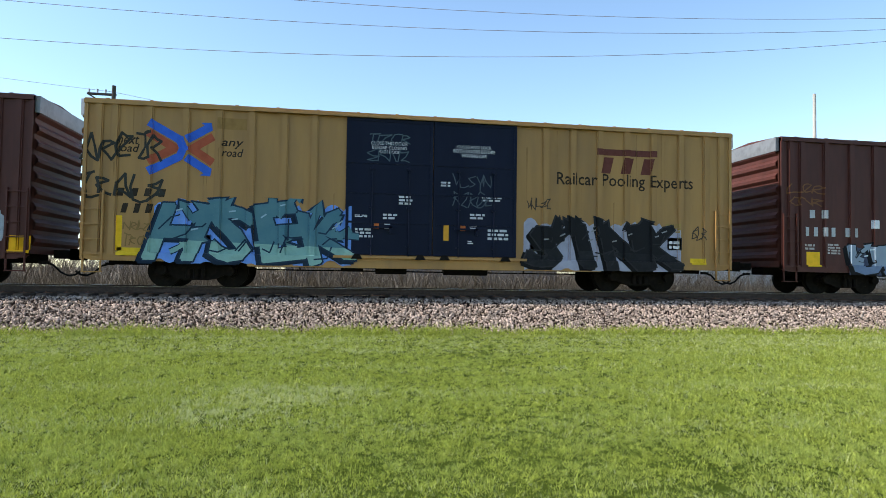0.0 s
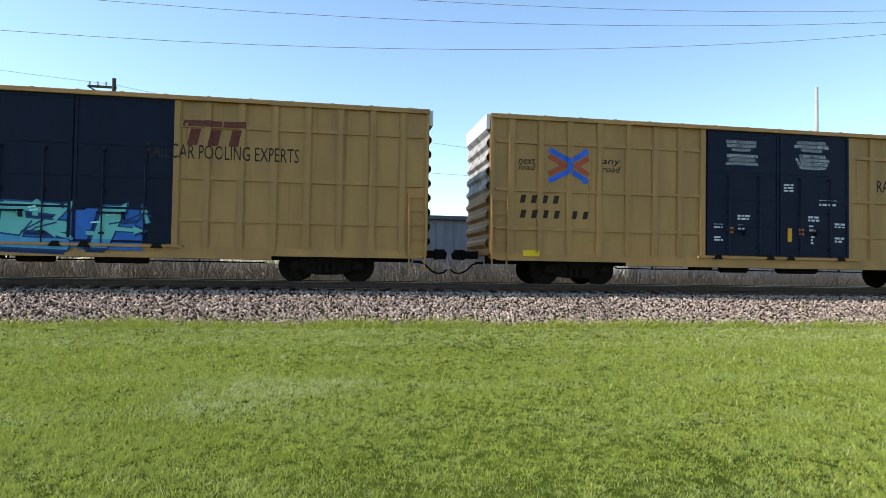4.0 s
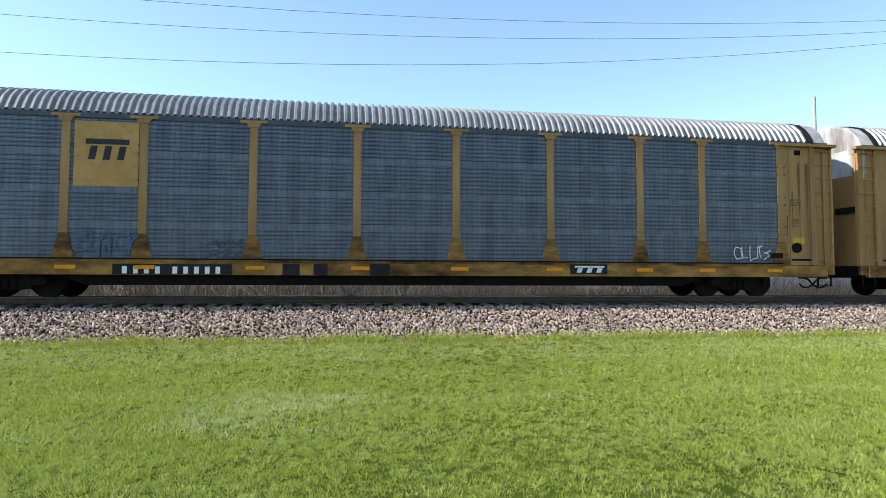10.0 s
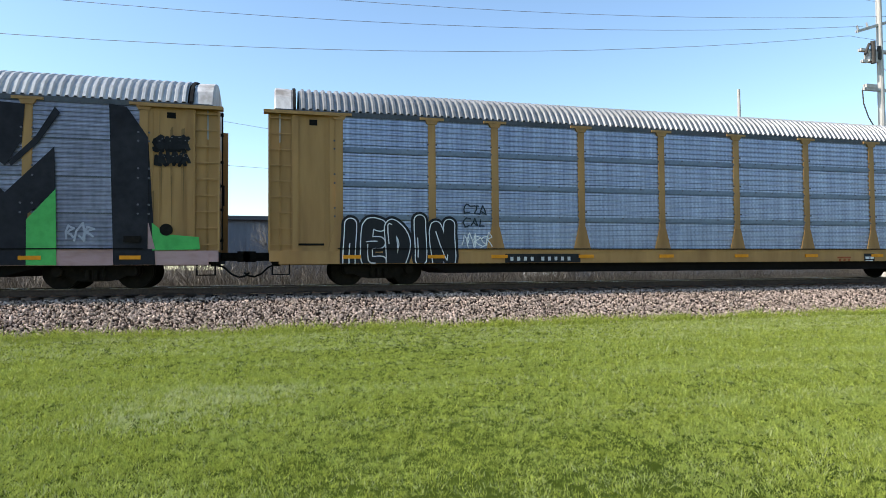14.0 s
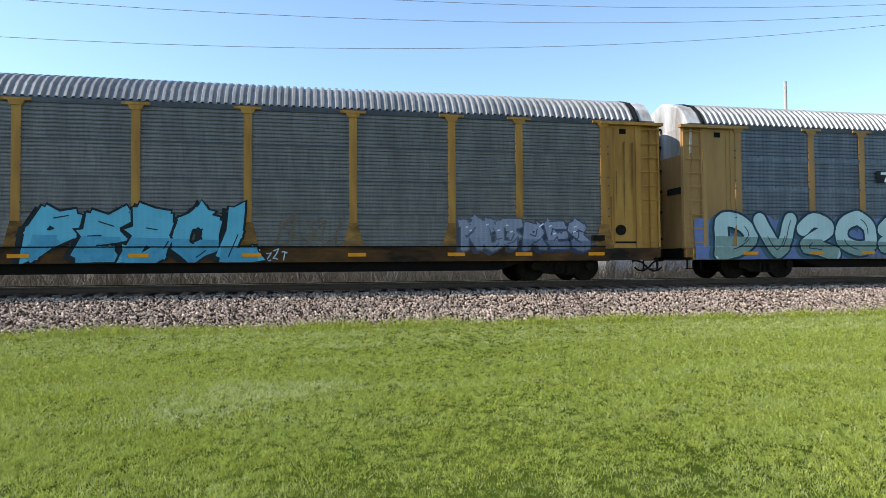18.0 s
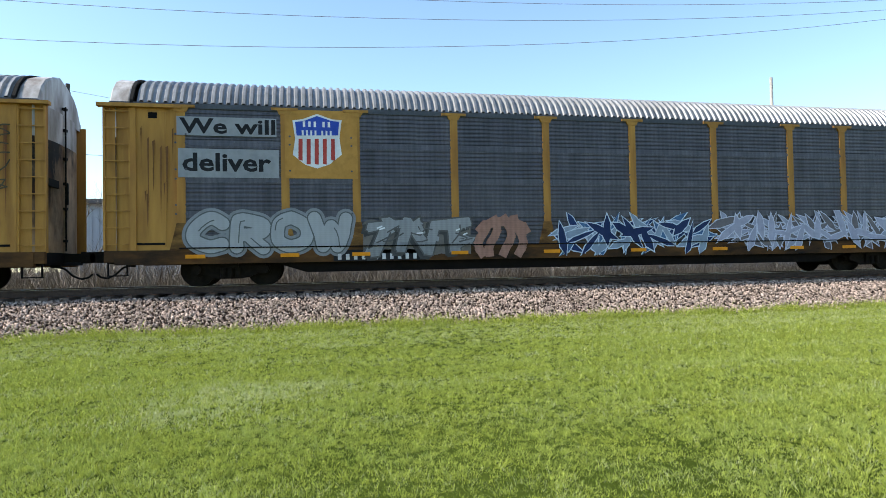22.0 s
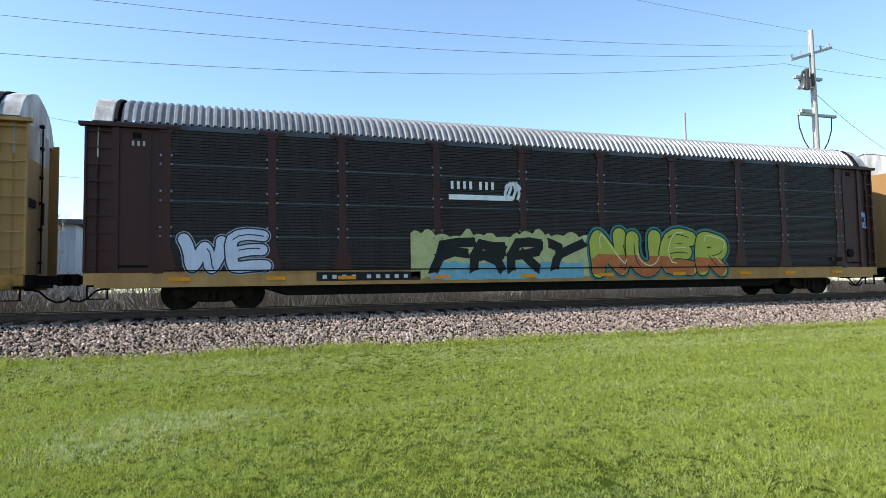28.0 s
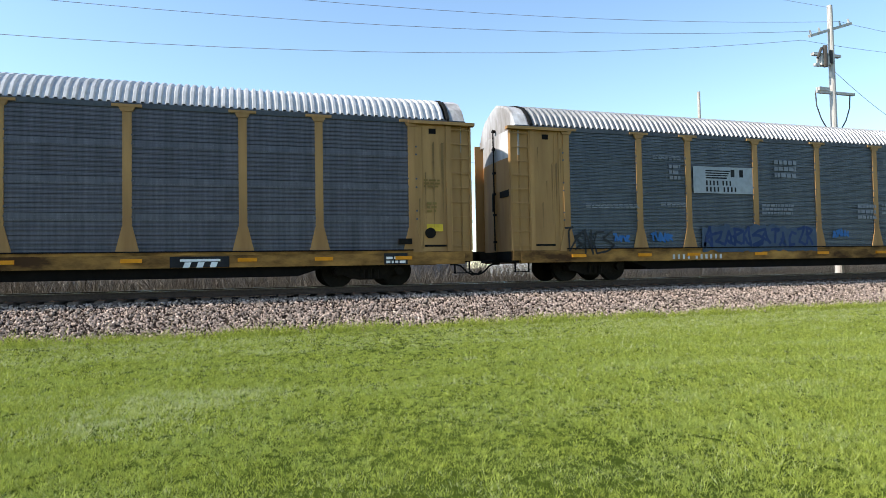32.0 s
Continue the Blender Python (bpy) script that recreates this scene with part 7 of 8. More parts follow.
shape(A5, (0.012, 0.012, 0.016), 2, 'black mural band', (18.84, 4.77), (19.58, 4.82), (19.70, 3.04), (20.49, 1.77), (20.04, 1.70), (20.14, 0.59), (19.84, 0.59), (19.75, 1.73), (18.89, 2.79))
shape(A5, (0.012, 0.012, 0.016), 2, 'black mural band', (17.42, 2.79), (17.83, 3.61), (17.96, 2.72))
shape(A5, (0.012, 0.012, 0.016), 2, 'black mural band', (17.96, 2.79), (18.88, 2.82), (18.88, 2.69), (17.97, 2.66))
shape(A5, (0.012, 0.012, 0.016), 2, 'black mural band', (15.32, 1.99), (18.07, 2.05), (18.39, 1.85), (18.34, 1.42), (15.33, 1.17))
shape(A5, (0.012, 0.012, 0.016), 2, 'black mural band', (21.60, 4.77), (22.85, 4.69), (22.79, 3.77), (22.43, 3.11), (21.78, 3.72), (21.64, 4.32))
shape(A5, (0.012, 0.012, 0.016), 2, 'black mural band', (22.50, 3.23), (23.08, 3.86), (23.52, 4.66), (23.64, 4.51), (23.15, 3.71), (22.56, 3.11))
shape(A5, (0.012, 0.012, 0.016), 2, 'black mural band', (21.43, 3.58), (22.43, 2.45), (23.52, 3.64), (23.56, 2.48), (22.94, 1.93), (22.92, 0.56), (22.20, 0.56), (22.11, 2.07), (21.51, 2.95))
shape(A5, (0.012, 0.012, 0.016), 2, 'black mural band', (13.38, 4.26), (14.26, 4.45), (14.42, 2.04), (15.00, 0.63), (13.79, 0.60))
shape(A5, (0.012, 0.012, 0.016), 2, 'black mural band', (11.01, 4.11), (11.92, 4.17), (12.89, 2.66), (12.83, 0.63), (12.00, 0.63), (11.86, 2.37))
scribble(A5, 18.44, 19.89, 1.21, 1.75, 7, (0.3, 0.31, 0.36), w=0.05)
scribble(A5, 21.38, 22.11, 1.23, 1.79, 7, (0.3, 0.31, 0.36), w=0.05)
scribble(A5, 23.80, 24.40, 1.25, 1.83, 7, (0.3, 0.31, 0.36), w=0.05)
piece(A5, 25.91, 26.73, 3.69, 4.06, 'SMEK', (0.012, 0.012, 0.014), (0.012, 0.012, 0.014), (0.012, 0.012, 0.014), None, seed=3, spikes=0)
piece(A5, 25.95, 26.73, 3.32, 3.61, 'LUVA', (0.012, 0.012, 0.014), (0.012, 0.012, 0.014), (0.012, 0.012, 0.014), None, seed=4, spikes=0)
plate(B1, 3.37, 4.14, 4.34, 4.65, (0.26, 0.145, 0.045), 'painted card board')
plate(B7, 3.35, 4.14, 4.23, 4.59, (0.26, 0.145, 0.045), 'painted card board')
plate(B7, 14.47, 15.21, 4.31, 4.68, (0.26, 0.145, 0.045), 'painted card board')
shape(A5, (0.012, 0.012, 0.016), 3, 'black mural band', (24.77, 4.81), (25.19, 4.75), (25.70, 3.98), (25.91, 0.55), (24.90, 0.60))
shape(A5, (0.06, 0.32, 0.08), 4, 'green mural band', (22.91, 1.78), (23.56, 2.56), (23.60, 0.62), (22.92, 0.62))
shape(A5, (0.06, 0.32, 0.08), 4, 'green mural band', (25.80, 1.74), (26.15, 1.43), (26.96, 1.36), (26.99, 1.03), (25.83, 1.00))
shape(A5, (0.42, 0.27, 0.27), 2, 'pink mural band', (8.82, 0.95), (22.23, 0.97), (22.23, 0.59), (8.83, 0.58))
for line in (((0.95, 1.0), (1.1, 2.68), (4.1, 2.62), (4.7, 3.2)), ((6.2, 3.3), (7.6, 4.1), (9.6, 4.2))):
    lay("painted_shape", Flat().stroke(line, 0.15), spray((0.012, 0.012, 0.016)), A5, 2, "black mural line")
shape(A5, (0.012, 0.012, 0.016), 2, 'black mural band', (3.3, 1.98), (4.7, 2.3), (5.6, 2.95), (7.9, 2.9), (8.5, 1.5), (7.0, 0.66), (5.9, 0.66), (5.2, 1.45))
shape(A5, (0.06, 0.32, 0.08), 4, 'green mural band', (0.45, 1.0), (0.5, 1.35), (1.0, 1.3), (1.0, 1.0))
shape(A5, (0.06, 0.32, 0.08), 4, 'green mural band', (4.4, 1.0), (4.45, 1.6), (5.0, 1.3), (5.0, 1.0))
SHIELD = ((4.96, 4.62), (5.23, 4.66), (5.64, 4.83), (6.05, 4.69), (6.33, 4.66), (6.25, 4.13), (6.31, 3.65), (5.97, 3.35), (5.62, 3.23), (5.28, 3.34), (4.95, 3.62), (5.02, 4.09))
shape(A5, (0.06, 0.12, 0.30), 3, 'blue shield emblem', *SHIELD)
shape(A5, (0.62, 0.62, 0.62), 4, 'white lower field of a shield emblem', (5.08, 4.08), (6.2, 4.1), (6.22, 3.68), (5.93, 3.42), (5.62, 3.31), (5.31, 3.41), (5.03, 3.66))
lay("logo_mark", Flat().bar(5.12, 6.16, 4.42, 4.52).bar(5.12, 6.16, 4.22, 4.32), spray((0.62, 0.62, 0.62)), A5, 4, "white bars of a shield emblem")
scribble(A5, 0.73, 1.75, 3.49, 4.16, 8, (0.03, 0.03, 0.02), w=0.03)
scribble(A5, 2.63, 4.22, 3.54, 4.52, 7, (0.04, 0.05, 0.07), w=0.05)
plate(A6, 7.14, 9.36, 3.16, 3.57, (0.012, 0.012, 0.014), 'black name plate')
mark(A6, 7.31, 9.19, 3.19, 3.53, (0.62, 0.63, 0.64), layer=2)
cloud(A6, 0.36, 7.91, 0.50, 2.13, (0.11, 0.145, 0.29), 1, 'blue sprayed background')
cloud(A6, 6.35, 26.14, 0.49, 2.06, (0.11, 0.145, 0.29), 2, 'blue sprayed background')
throwup(A6, 1.0, 8.6, 0.62, 2.15, 'DV2O2', (0.37, 0.48, 0.49), (0.02, 0.045, 0.065), low=(0.18, 0.26, 0.24), fat=1.12, line=0.075, work=2, seed=25, drop=(0.05, 0.10, 0.14), base=3)
throwup(A6, 10.6, 17.4, 0.62, 2.1, 'ADTNV', (0.14, 0.25, 0.26), (0.012, 0.025, 0.035), low=(0.12, 0.17, 0.155), halo=(0.30, 0.38, 0.40), fat=1.2, line=0.055, work=2, seed=27, soft=False, base=3)
throwup(A6, 19.9, 26.0, 0.62, 2.3, 'CSTS', (0.33, 0.46, 0.47), (0.014, 0.03, 0.055), low=(0.15, 0.21, 0.20), fat=1.12, line=0.075, work=2, seed=28, drop=(0.04, 0.08, 0.11), base=3)
ghost(A6, 7.91, 8.85, 1.14, 1.95, (0.52, 0.54, 0.52), 4)
ghost(A6, 9.47, 10.31, 0.54, 1.82, (0.52, 0.54, 0.52), 4)
ghost(A6, 18.42, 19.66, 0.79, 2.17, (0.52, 0.54, 0.52), 4)
marks(A6, 6.71, 9.02, 0.59, 0.77, 9, (0.1, 0.12, 0.14), layer=6)
shape(A7, (0.62, 0.62, 0.62), 2, 'white shield emblem', *SHIELD)
shape(A7, (0.6, 0.6, 0.61), 3, 'top field of a shield emblem', (5.03, 4.57), (5.26, 4.61), (5.64, 4.77), (6.03, 4.64), (6.26, 4.61), (6.21, 4.21), (5.07, 4.17))
shape(A7, (0.36, 0.05, 0.04), 3, 'red stripe of a shield emblem', (5.12, 4.08), (5.23, 4.08), (5.22, 3.45), (5.11, 3.48))
shape(A7, (0.36, 0.05, 0.04), 3, 'red stripe of a shield emblem', (5.34, 4.09), (5.45, 4.09), (5.44, 3.34), (5.33, 3.35))
shape(A7, (0.36, 0.05, 0.04), 3, 'red stripe of a shield emblem', (5.57, 4.09), (5.68, 4.10), (5.66, 3.35), (5.56, 3.36))
shape(A7, (0.36, 0.05, 0.04), 3, 'red stripe of a shield emblem', (5.79, 4.10), (5.90, 4.10), (5.89, 3.35), (5.78, 3.36))
shape(A7, (0.36, 0.05, 0.04), 3, 'red stripe of a shield emblem', (6.02, 4.11), (6.13, 4.11), (6.12, 3.47), (6.01, 3.50))
plate(A7, 6.31, 8.88, 0.61, 0.88, (0.012, 0.012, 0.014), 'black number plate')
marks(A7, 6.45, 8.70, 0.66, 0.80, 10, (0.45, 0.45, 0.46), layer=2)
throwup(A7, 9.75, 15.6, 0.62, 2.22, 'PEBOL', (0.09, 0.33, 0.45), (0.012, 0.016, 0.02), low=(0.06, 0.25, 0.38), soft=False, fat=1.05, line=0.06, seed=29, lean=0.35, drop=(0.012, 0.016, 0.02))
scribble(A7, 14.67, 16.15, 0.65, 1.06, 9, (0.35, 0.45, 0.5), w=0.03)
scribble(A7, 15.85, 17.93, 1.05, 2.21, 9, (0.13, 0.1, 0.07), w=0.05)
piece(A7, 21.11, 22.96, 0.91, 1.87, 'NUT', (0.26, 0.28, 0.36), (0.2, 0.22, 0.3), (0.08, 0.09, 0.12), None, seed=30)
piece(A7, 23.00, 25.10, 0.93, 1.80, 'RES', (0.3, 0.32, 0.42), (0.12, 0.14, 0.22), (0.05, 0.06, 0.1), None, seed=31)
throwup(A8, 1.84, 9.9, 0.55, 2.17, 'OROECK', (0.10, 0.078, 0.07), (0.022, 0.019, 0.02), low=(0.07, 0.062, 0.055), halo=(0.09, 0.075, 0.075), shine=(0.5, 0.5, 0.52), fat=1.1, seed=1)
ghost(A8, 9.95, 10.4, 0.95, 1.8, (0.03, 0.03, 0.03), 9)
throwup(A8, 11.3, 17.0, 0.5, 2.32, 'AUWL', (0.045, 0.16, 0.115), (0.016, 0.022, 0.03), low=(0.075, 0.10, 0.045), halo=(0.05, 0.16, 0.48), shine=(0.5, 0.58, 0.56), fat=1.15, line=0.07, seed=2)
throwup(A8, 17.5, 25.7, 0.5, 2.1, 'TGUNECKOU', (0.17, 0.045, 0.035), (0.40, 0.36, 0.27), low=(0.016, 0.024, 0.02), halo=(0.012, 0.014, 0.014), soft=False, line=0.035, fat=0.95, seed=3)
plate(A8, 7.18, 9.63, 0.49, 0.90, (0.66, 0.66, 0.65), 'white number plate', layer=6)
marks(A8, 7.26, 9.49, 0.52, 0.71, 10, (0.012, 0.012, 0.014), layer=7)
ghost(A8, 7.77, 8.32, 3.05, 3.76, (0.45, 0.16, 0.05), 5)
scribble(A8, 10.38, 11.04, 1.15, 1.71, 8, (0.08, 0.08, 0.1), w=0.03)
plate(A9, 4.65, 6.64, 2.94, 4.85, (0.40, 0.20, 0.045), 'yellow sign sheet')
shape(A9, (0.62, 0.62, 0.62), 2, 'white shield emblem', (4.86, 4.55), (5.13, 4.59), (5.53, 4.75), (5.94, 4.61), (6.21, 4.59), (6.14, 4.08), (6.20, 3.62), (5.86, 3.34), (5.52, 3.22), (5.19, 3.32), (4.86, 3.59), (4.93, 4.05))
shape(A9, (0.03, 0.07, 0.35), 3, 'top field of a shield emblem', (4.93, 4.51), (5.16, 4.54), (5.53, 4.69), (5.91, 4.57), (6.14, 4.54), (6.10, 4.16), (4.97, 4.13))
shape(A9, (0.36, 0.05, 0.04), 3, 'red stripe of a shield emblem', (5.02, 4.04), (5.13, 4.04), (5.12, 3.43), (5.01, 3.46))
shape(A9, (0.36, 0.05, 0.04), 3, 'red stripe of a shield emblem', (5.24, 4.04), (5.35, 4.04), (5.34, 3.33), (5.23, 3.34))
shape(A9, (0.36, 0.05, 0.04), 3, 'red stripe of a shield emblem', (5.46, 4.05), (5.57, 4.05), (5.56, 3.33), (5.45, 3.34))
shape(A9, (0.36, 0.05, 0.04), 3, 'red stripe of a shield emblem', (5.68, 4.05), (5.79, 4.06), (5.78, 3.33), (5.68, 3.35))
shape(A9, (0.36, 0.05, 0.04), 3, 'red stripe of a shield emblem', (5.91, 4.06), (6.01, 4.06), (6.01, 3.44), (5.90, 3.47))
marks(A9, 5.14, 5.97, 4.36, 4.53, 5, (0.62, 0.63, 0.64), layer=5)
marks(A9, 5.11, 5.99, 4.12, 4.28, 7, (0.62, 0.63, 0.64), layer=5)
plate(A9, 1.85, 4.43, 4.07, 4.58, (0.24, 0.245, 0.255), 'pale sign sheet')
plate(A9, 1.88, 4.49, 2.94, 3.72, (0.24, 0.245, 0.255), 'pale sign sheet')
words(A9, 1.95, 4.38, 4.14, 4.53, 'We will', (0.012, 0.012, 0.014), layer=2, bold=0.025)
words(A9, 2.01, 4.25, 3.12, 3.59, 'deliver', (0.012, 0.012, 0.014), layer=2, bold=0.025)
throwup(A9, 2.1, 6.4, 0.85, 2.0, 'CROW', (0.29, 0.30, 0.31), (0.09, 0.10, 0.10), fat=1.1, line=0.035, seed=35, halo=(0.2, 0.21, 0.22))
piece(A9, 6.76, 9.89, 0.75, 1.84, 'TNT', (0.3, 0.31, 0.32), (0.2, 0.21, 0.22), (0.08, 0.08, 0.08), (0.12, 0.11, 0.1), seed=36)
shards(A9, 12.7, 17.6, 0.66, 2.0, 56, ((0.012, 0.03, 0.10), (0.05, 0.12, 0.24), (0.20, 0.26, 0.34), (0.012, 0.025, 0.08)), (0.46, 0.54, 0.64), 37)
shards(A9, 18.2, 24.8, 0.72, 2.05, 84, ((0.11, 0.10, 0.115), (0.26, 0.28, 0.36), (0.13, 0.12, 0.13), (0.30, 0.31, 0.40)), (0.46, 0.48, 0.58), 38)
ghost(A9, 9.89, 11.87, 0.76, 1.96, (0.3, 0.16, 0.12), 6)
plate(A9, 5.93, 8.55, 0.57, 0.94, (0.012, 0.012, 0.014), 'black number plate')
marks(A9, 6.05, 8.40, 0.65, 0.83, 10, (0.45, 0.45, 0.46), layer=2)
throwup(A10, 9.75, 15.2, 0.66, 2.25, 'ASR', (0.008, 0.009, 0.022), (0.50, 0.52, 0.58), halo=(0.075, 0.02, 0.022), soft=False, fat=0.9, line=0.05, seed=39, lean=-0.15, drop=(0.008, 0.009, 0.02))
throwup(A10, 15.45, 20.9, 0.72, 2.28, 'PROSE', (0.008, 0.009, 0.022), (0.50, 0.52, 0.58), halo=(0.085, 0.02, 0.02), fat=1.25, line=0.05, seed=40)
piece(A10, 7.83, 9.10, 1.03, 1.74, 'LEK', (0.4, 0.42, 0.45), (0.3, 0.3, 0.35), (0.1, 0.1, 0.1), None, seed=41, spikes=1)
throwup(A10, 2.0, 4.1, 0.7, 1.95, 'SUG', (0.09, 0.11, 0.2), (0.5, 0.52, 0.57), fat=1.1, line=0.035, seed=42)
marks(A10, 6.00, 8.50, 0.67, 0.91, 10, (0.62, 0.63, 0.64))
print_rows(A10, 3.23, 3.88, 2.53, 2.81, 3, (0.22, 0.22, 0.23))
print_rows(A10, 5.84, 6.34, 3.75, 3.88, 3, (0.22, 0.22, 0.23))
print_rows(A10, 4.82, 5.49, 2.67, 2.96, 3, (0.22, 0.22, 0.23))
print_rows(A10, 8.36, 9.37, 2.24, 2.70, 3, (0.22, 0.22, 0.23))
print_rows(A10, 10.65, 11.90, 3.04, 3.42, 3, (0.22, 0.22, 0.23))
print_rows(A10, 15.64, 17.76, 2.35, 2.59, 3, (0.22, 0.22, 0.23))
print_rows(A10, 16.70, 17.20, 3.25, 3.96, 3, (0.22, 0.22, 0.23))
print_rows(A10, 10.22, 12.21, 2.35, 2.60, 3, (0.22, 0.22, 0.23))
print_rows(A10, 19.28, 20.76, 2.36, 2.72, 3, (0.22, 0.22, 0.23))
print_rows(A10, 21.18, 21.78, 2.36, 2.64, 3, (0.22, 0.22, 0.23))
scribble(A10, 25.85, 26.61, 2.58, 4.33, 10, (0.06, 0.05, 0.03), w=0.035)
plate(A10, 0.89, 1.67, 3.60, 3.87, (0.1, 0.14, 0.22), 'old blue emblem')
scribble(A10, 0.90, 1.69, 1.94, 3.35, 12, (0.18, 0.06, 0.03), w=0.05)
marks(A12, 9.89, 11.42, 3.45, 3.72, 7, (0.62, 0.63, 0.64))
plate(A12, 9.82, 11.95, 3.15, 3.31, (0.62, 0.63, 0.64), 'white underline')
ghost(A12, 11.60, 12.29, 3.22, 3.80, (0.6, 0.6, 0.62), 6)
plate(A12, 5.85, 8.89, 0.73, 0.98, (0.012, 0.012, 0.014), 'black number plate')
marks(A12, 6.02, 8.65, 0.78, 0.90, 9, (0.45, 0.45, 0.46), layer=2)
throwup(A12, 2.3, 4.6, 0.95, 2.1, 'WE', (0.44, 0.46, 0.56), (0.03, 0.03, 0.05), fat=0.95, line=0.04, halo=(0.3, 0.31, 0.36), glow_by=0.05, seed=43)
cloud(A12, 8.6, 14.6, 0.72, 2.3, (0.36, 0.36, 0.17), 1, 'pale yellow sprayed ground')
cloud(A12, 9.2, 14.4, 0.7, 1.3, (0.14, 0.30, 0.38), 1.5, 'blue sprayed ground')
throwup(A12, 9.3, 14.2, 0.95, 2.0, 'FRRY', (0.014, 0.014, 0.014), (0.02, 0.02, 0.016), soft=False, fat=0.9, line=0.02, seed=44, lean=0.3)
throwup(A12, 14.7, 20.2, 0.75, 2.35, 'NUER', (0.34, 0.35, 0.06), (0.016, 0.025, 0.016), low=(0.38, 0.12, 0.04), halo=(0.05, 0.17, 0.17), fat=1.15, line=0.045, seed=45, shine=(0.5, 0.5, 0.3))
marks(A12, 1.12, 1.51, 4.31, 4.45, 3, (0.4, 0.38, 0.36))
scribble(A12, 26.80, 27.03, 2.50, 3.18, 7, (0.25, 0.3, 0.45), w=0.04)
plate(A14, 6.78, 9.30, 2.92, 3.84, (0.26, 0.28, 0.3), 'pale grey name plate')
marks(A14, 7.30, 8.44, 3.18, 3.36, 7, (0.012, 0.012, 0.014), layer=2)
marks(A14, 7.30, 8.66, 2.96, 3.14, 8, (0.012, 0.012, 0.014), layer=2)
plate(A14, 7.29, 8.32, 3.68, 3.72, (0.012, 0.012, 0.014), 'dark stripe', layer=2)
plate(A14, 7.29, 8.27, 3.60, 3.64, (0.012, 0.012, 0.014), 'dark stripe', layer=2)
plate(A14, 7.29, 8.22, 3.52, 3.56, (0.012, 0.012, 0.014), 'dark stripe', layer=2)
plate(A14, 7.29, 8.18, 3.43, 3.48, (0.012, 0.012, 0.014), 'dark stripe', layer=2)
marks(A14, 8.35, 9.09, 3.47, 3.76, 2, (0.012, 0.012, 0.014), layer=2)
marks(A14, 5.85, 7.97, 0.65, 0.82, 10, (0.42, 0.42, 0.43))
plate(A14, 18.67, 20.38, 0.70, 1.11, (0.012, 0.012, 0.014), 'black name plate')
mark(A14, 18.80, 20.29, 0.75, 1.06, (0.62, 0.63, 0.64), layer=2)
cloud(A14, 7.06, 12.13, 0.87, 1.88, (0.045, 0.065, 0.1), 2, 'faded blue spray')
scribble(A14, 7.14, 11.99, 1.06, 1.91, 14, (0.015, 0.03, 0.09), w=0.1)
scribble(A14, 1.80, 3.53, 0.89, 1.87, 12, (0.02, 0.02, 0.022), w=0.06)
scribble(A14, 23.20, 25.74, 1.10, 1.96, 12, (0.02, 0.02, 0.022), w=0.05)
scribble(A14, 18.84, 20.31, 1.08, 1.65, 9, (0.02, 0.02, 0.025), w=0.05)
scribble(A14, 3.59, 4.20, 1.26, 1.55, 5, (0.03, 0.11, 0.28), w=0.07)
scribble(A14, 5.02, 5.85, 1.25, 1.63, 5, (0.03, 0.11, 0.28), w=0.07)
scribble(A14, 12.90, 13.64, 1.38, 1.72, 5, (0.03, 0.11, 0.28), w=0.07)
print_rows(A14, 5.18, 6.29, 4.03, 4.18, 3, (0.17, 0.18, 0.2))
print_rows(A14, 5.82, 6.26, 3.36, 3.93, 3, (0.17, 0.18, 0.2))
print_rows(A14, 2.61, 4.61, 2.36, 2.52, 3, (0.17, 0.18, 0.2))
print_rows(A14, 5.45, 6.47, 2.44, 2.59, 3, (0.17, 0.18, 0.2))
print_rows(A14, 9.68, 11.12, 2.21, 2.63, 3, (0.17, 0.18, 0.2))
print_rows(A14, 14.19, 15.11, 2.08, 2.70, 3, (0.17, 0.18, 0.2))
print_rows(A14, 15.41, 16.18, 2.27, 2.72, 3, (0.17, 0.18, 0.2))
print_rows(A14, 19.33, 20.35, 2.28, 2.70, 3, (0.17, 0.18, 0.2))
print_rows(A14, 10.29, 11.33, 3.55, 4.26, 3, (0.17, 0.18, 0.2))
print_rows(A14, 15.56, 16.07, 4.18, 4.36, 3, (0.17, 0.18, 0.2))
plate(A15, 19.01, 20.49, 0.55, 0.92, (0.012, 0.012, 0.014), 'black name plate')
mark(A15, 19.26, 20.26, 0.61, 0.85, (0.62, 0.63, 0.64), layer=2)
plate(A15, 24.72, 25.42, 0.60, 0.96, (0.012, 0.012, 0.014), 'black route card')
print_rows(A15, 24.78, 25.35, 0.67, 0.90, 2, (0.62, 0.63, 0.64), layer=3)
print_rows(A1, -2.48, -2.07, 2.88, 3.13, 3, (0.16, 0.1, 0.03))
print_rows(A1, -2.40, -2.15, 2.21, 2.52, 3, (0.2, 0.13, 0.04))
plate(A1, -2.39, -1.97, 1.69, 1.87, (0.5, 0.33, 0.03), 'yellow caution label')
print_rows(A15, 25.97, 26.46, 2.91, 3.18, 3, (0.16, 0.1, 0.03))
print_rows(A15, 26.05, 26.35, 2.17, 2.51, 3, (0.2, 0.13, 0.04))
plate(A15, 26.04, 26.54, 1.60, 1.81, (0.5, 0.33, 0.03), 'yellow caution label')
print_rows(A13, 26.27, 26.75, 2.90, 3.16, 3, (0.16, 0.1, 0.03))
print_rows(A13, 26.35, 26.64, 2.17, 2.50, 3, (0.2, 0.13, 0.04))
plate(A13, 26.34, 26.84, 1.60, 1.80, (0.5, 0.33, 0.03), 'yellow caution label')
print_rows(A3, 25.78, 26.26, 2.98, 3.24, 3, (0.16, 0.1, 0.03))
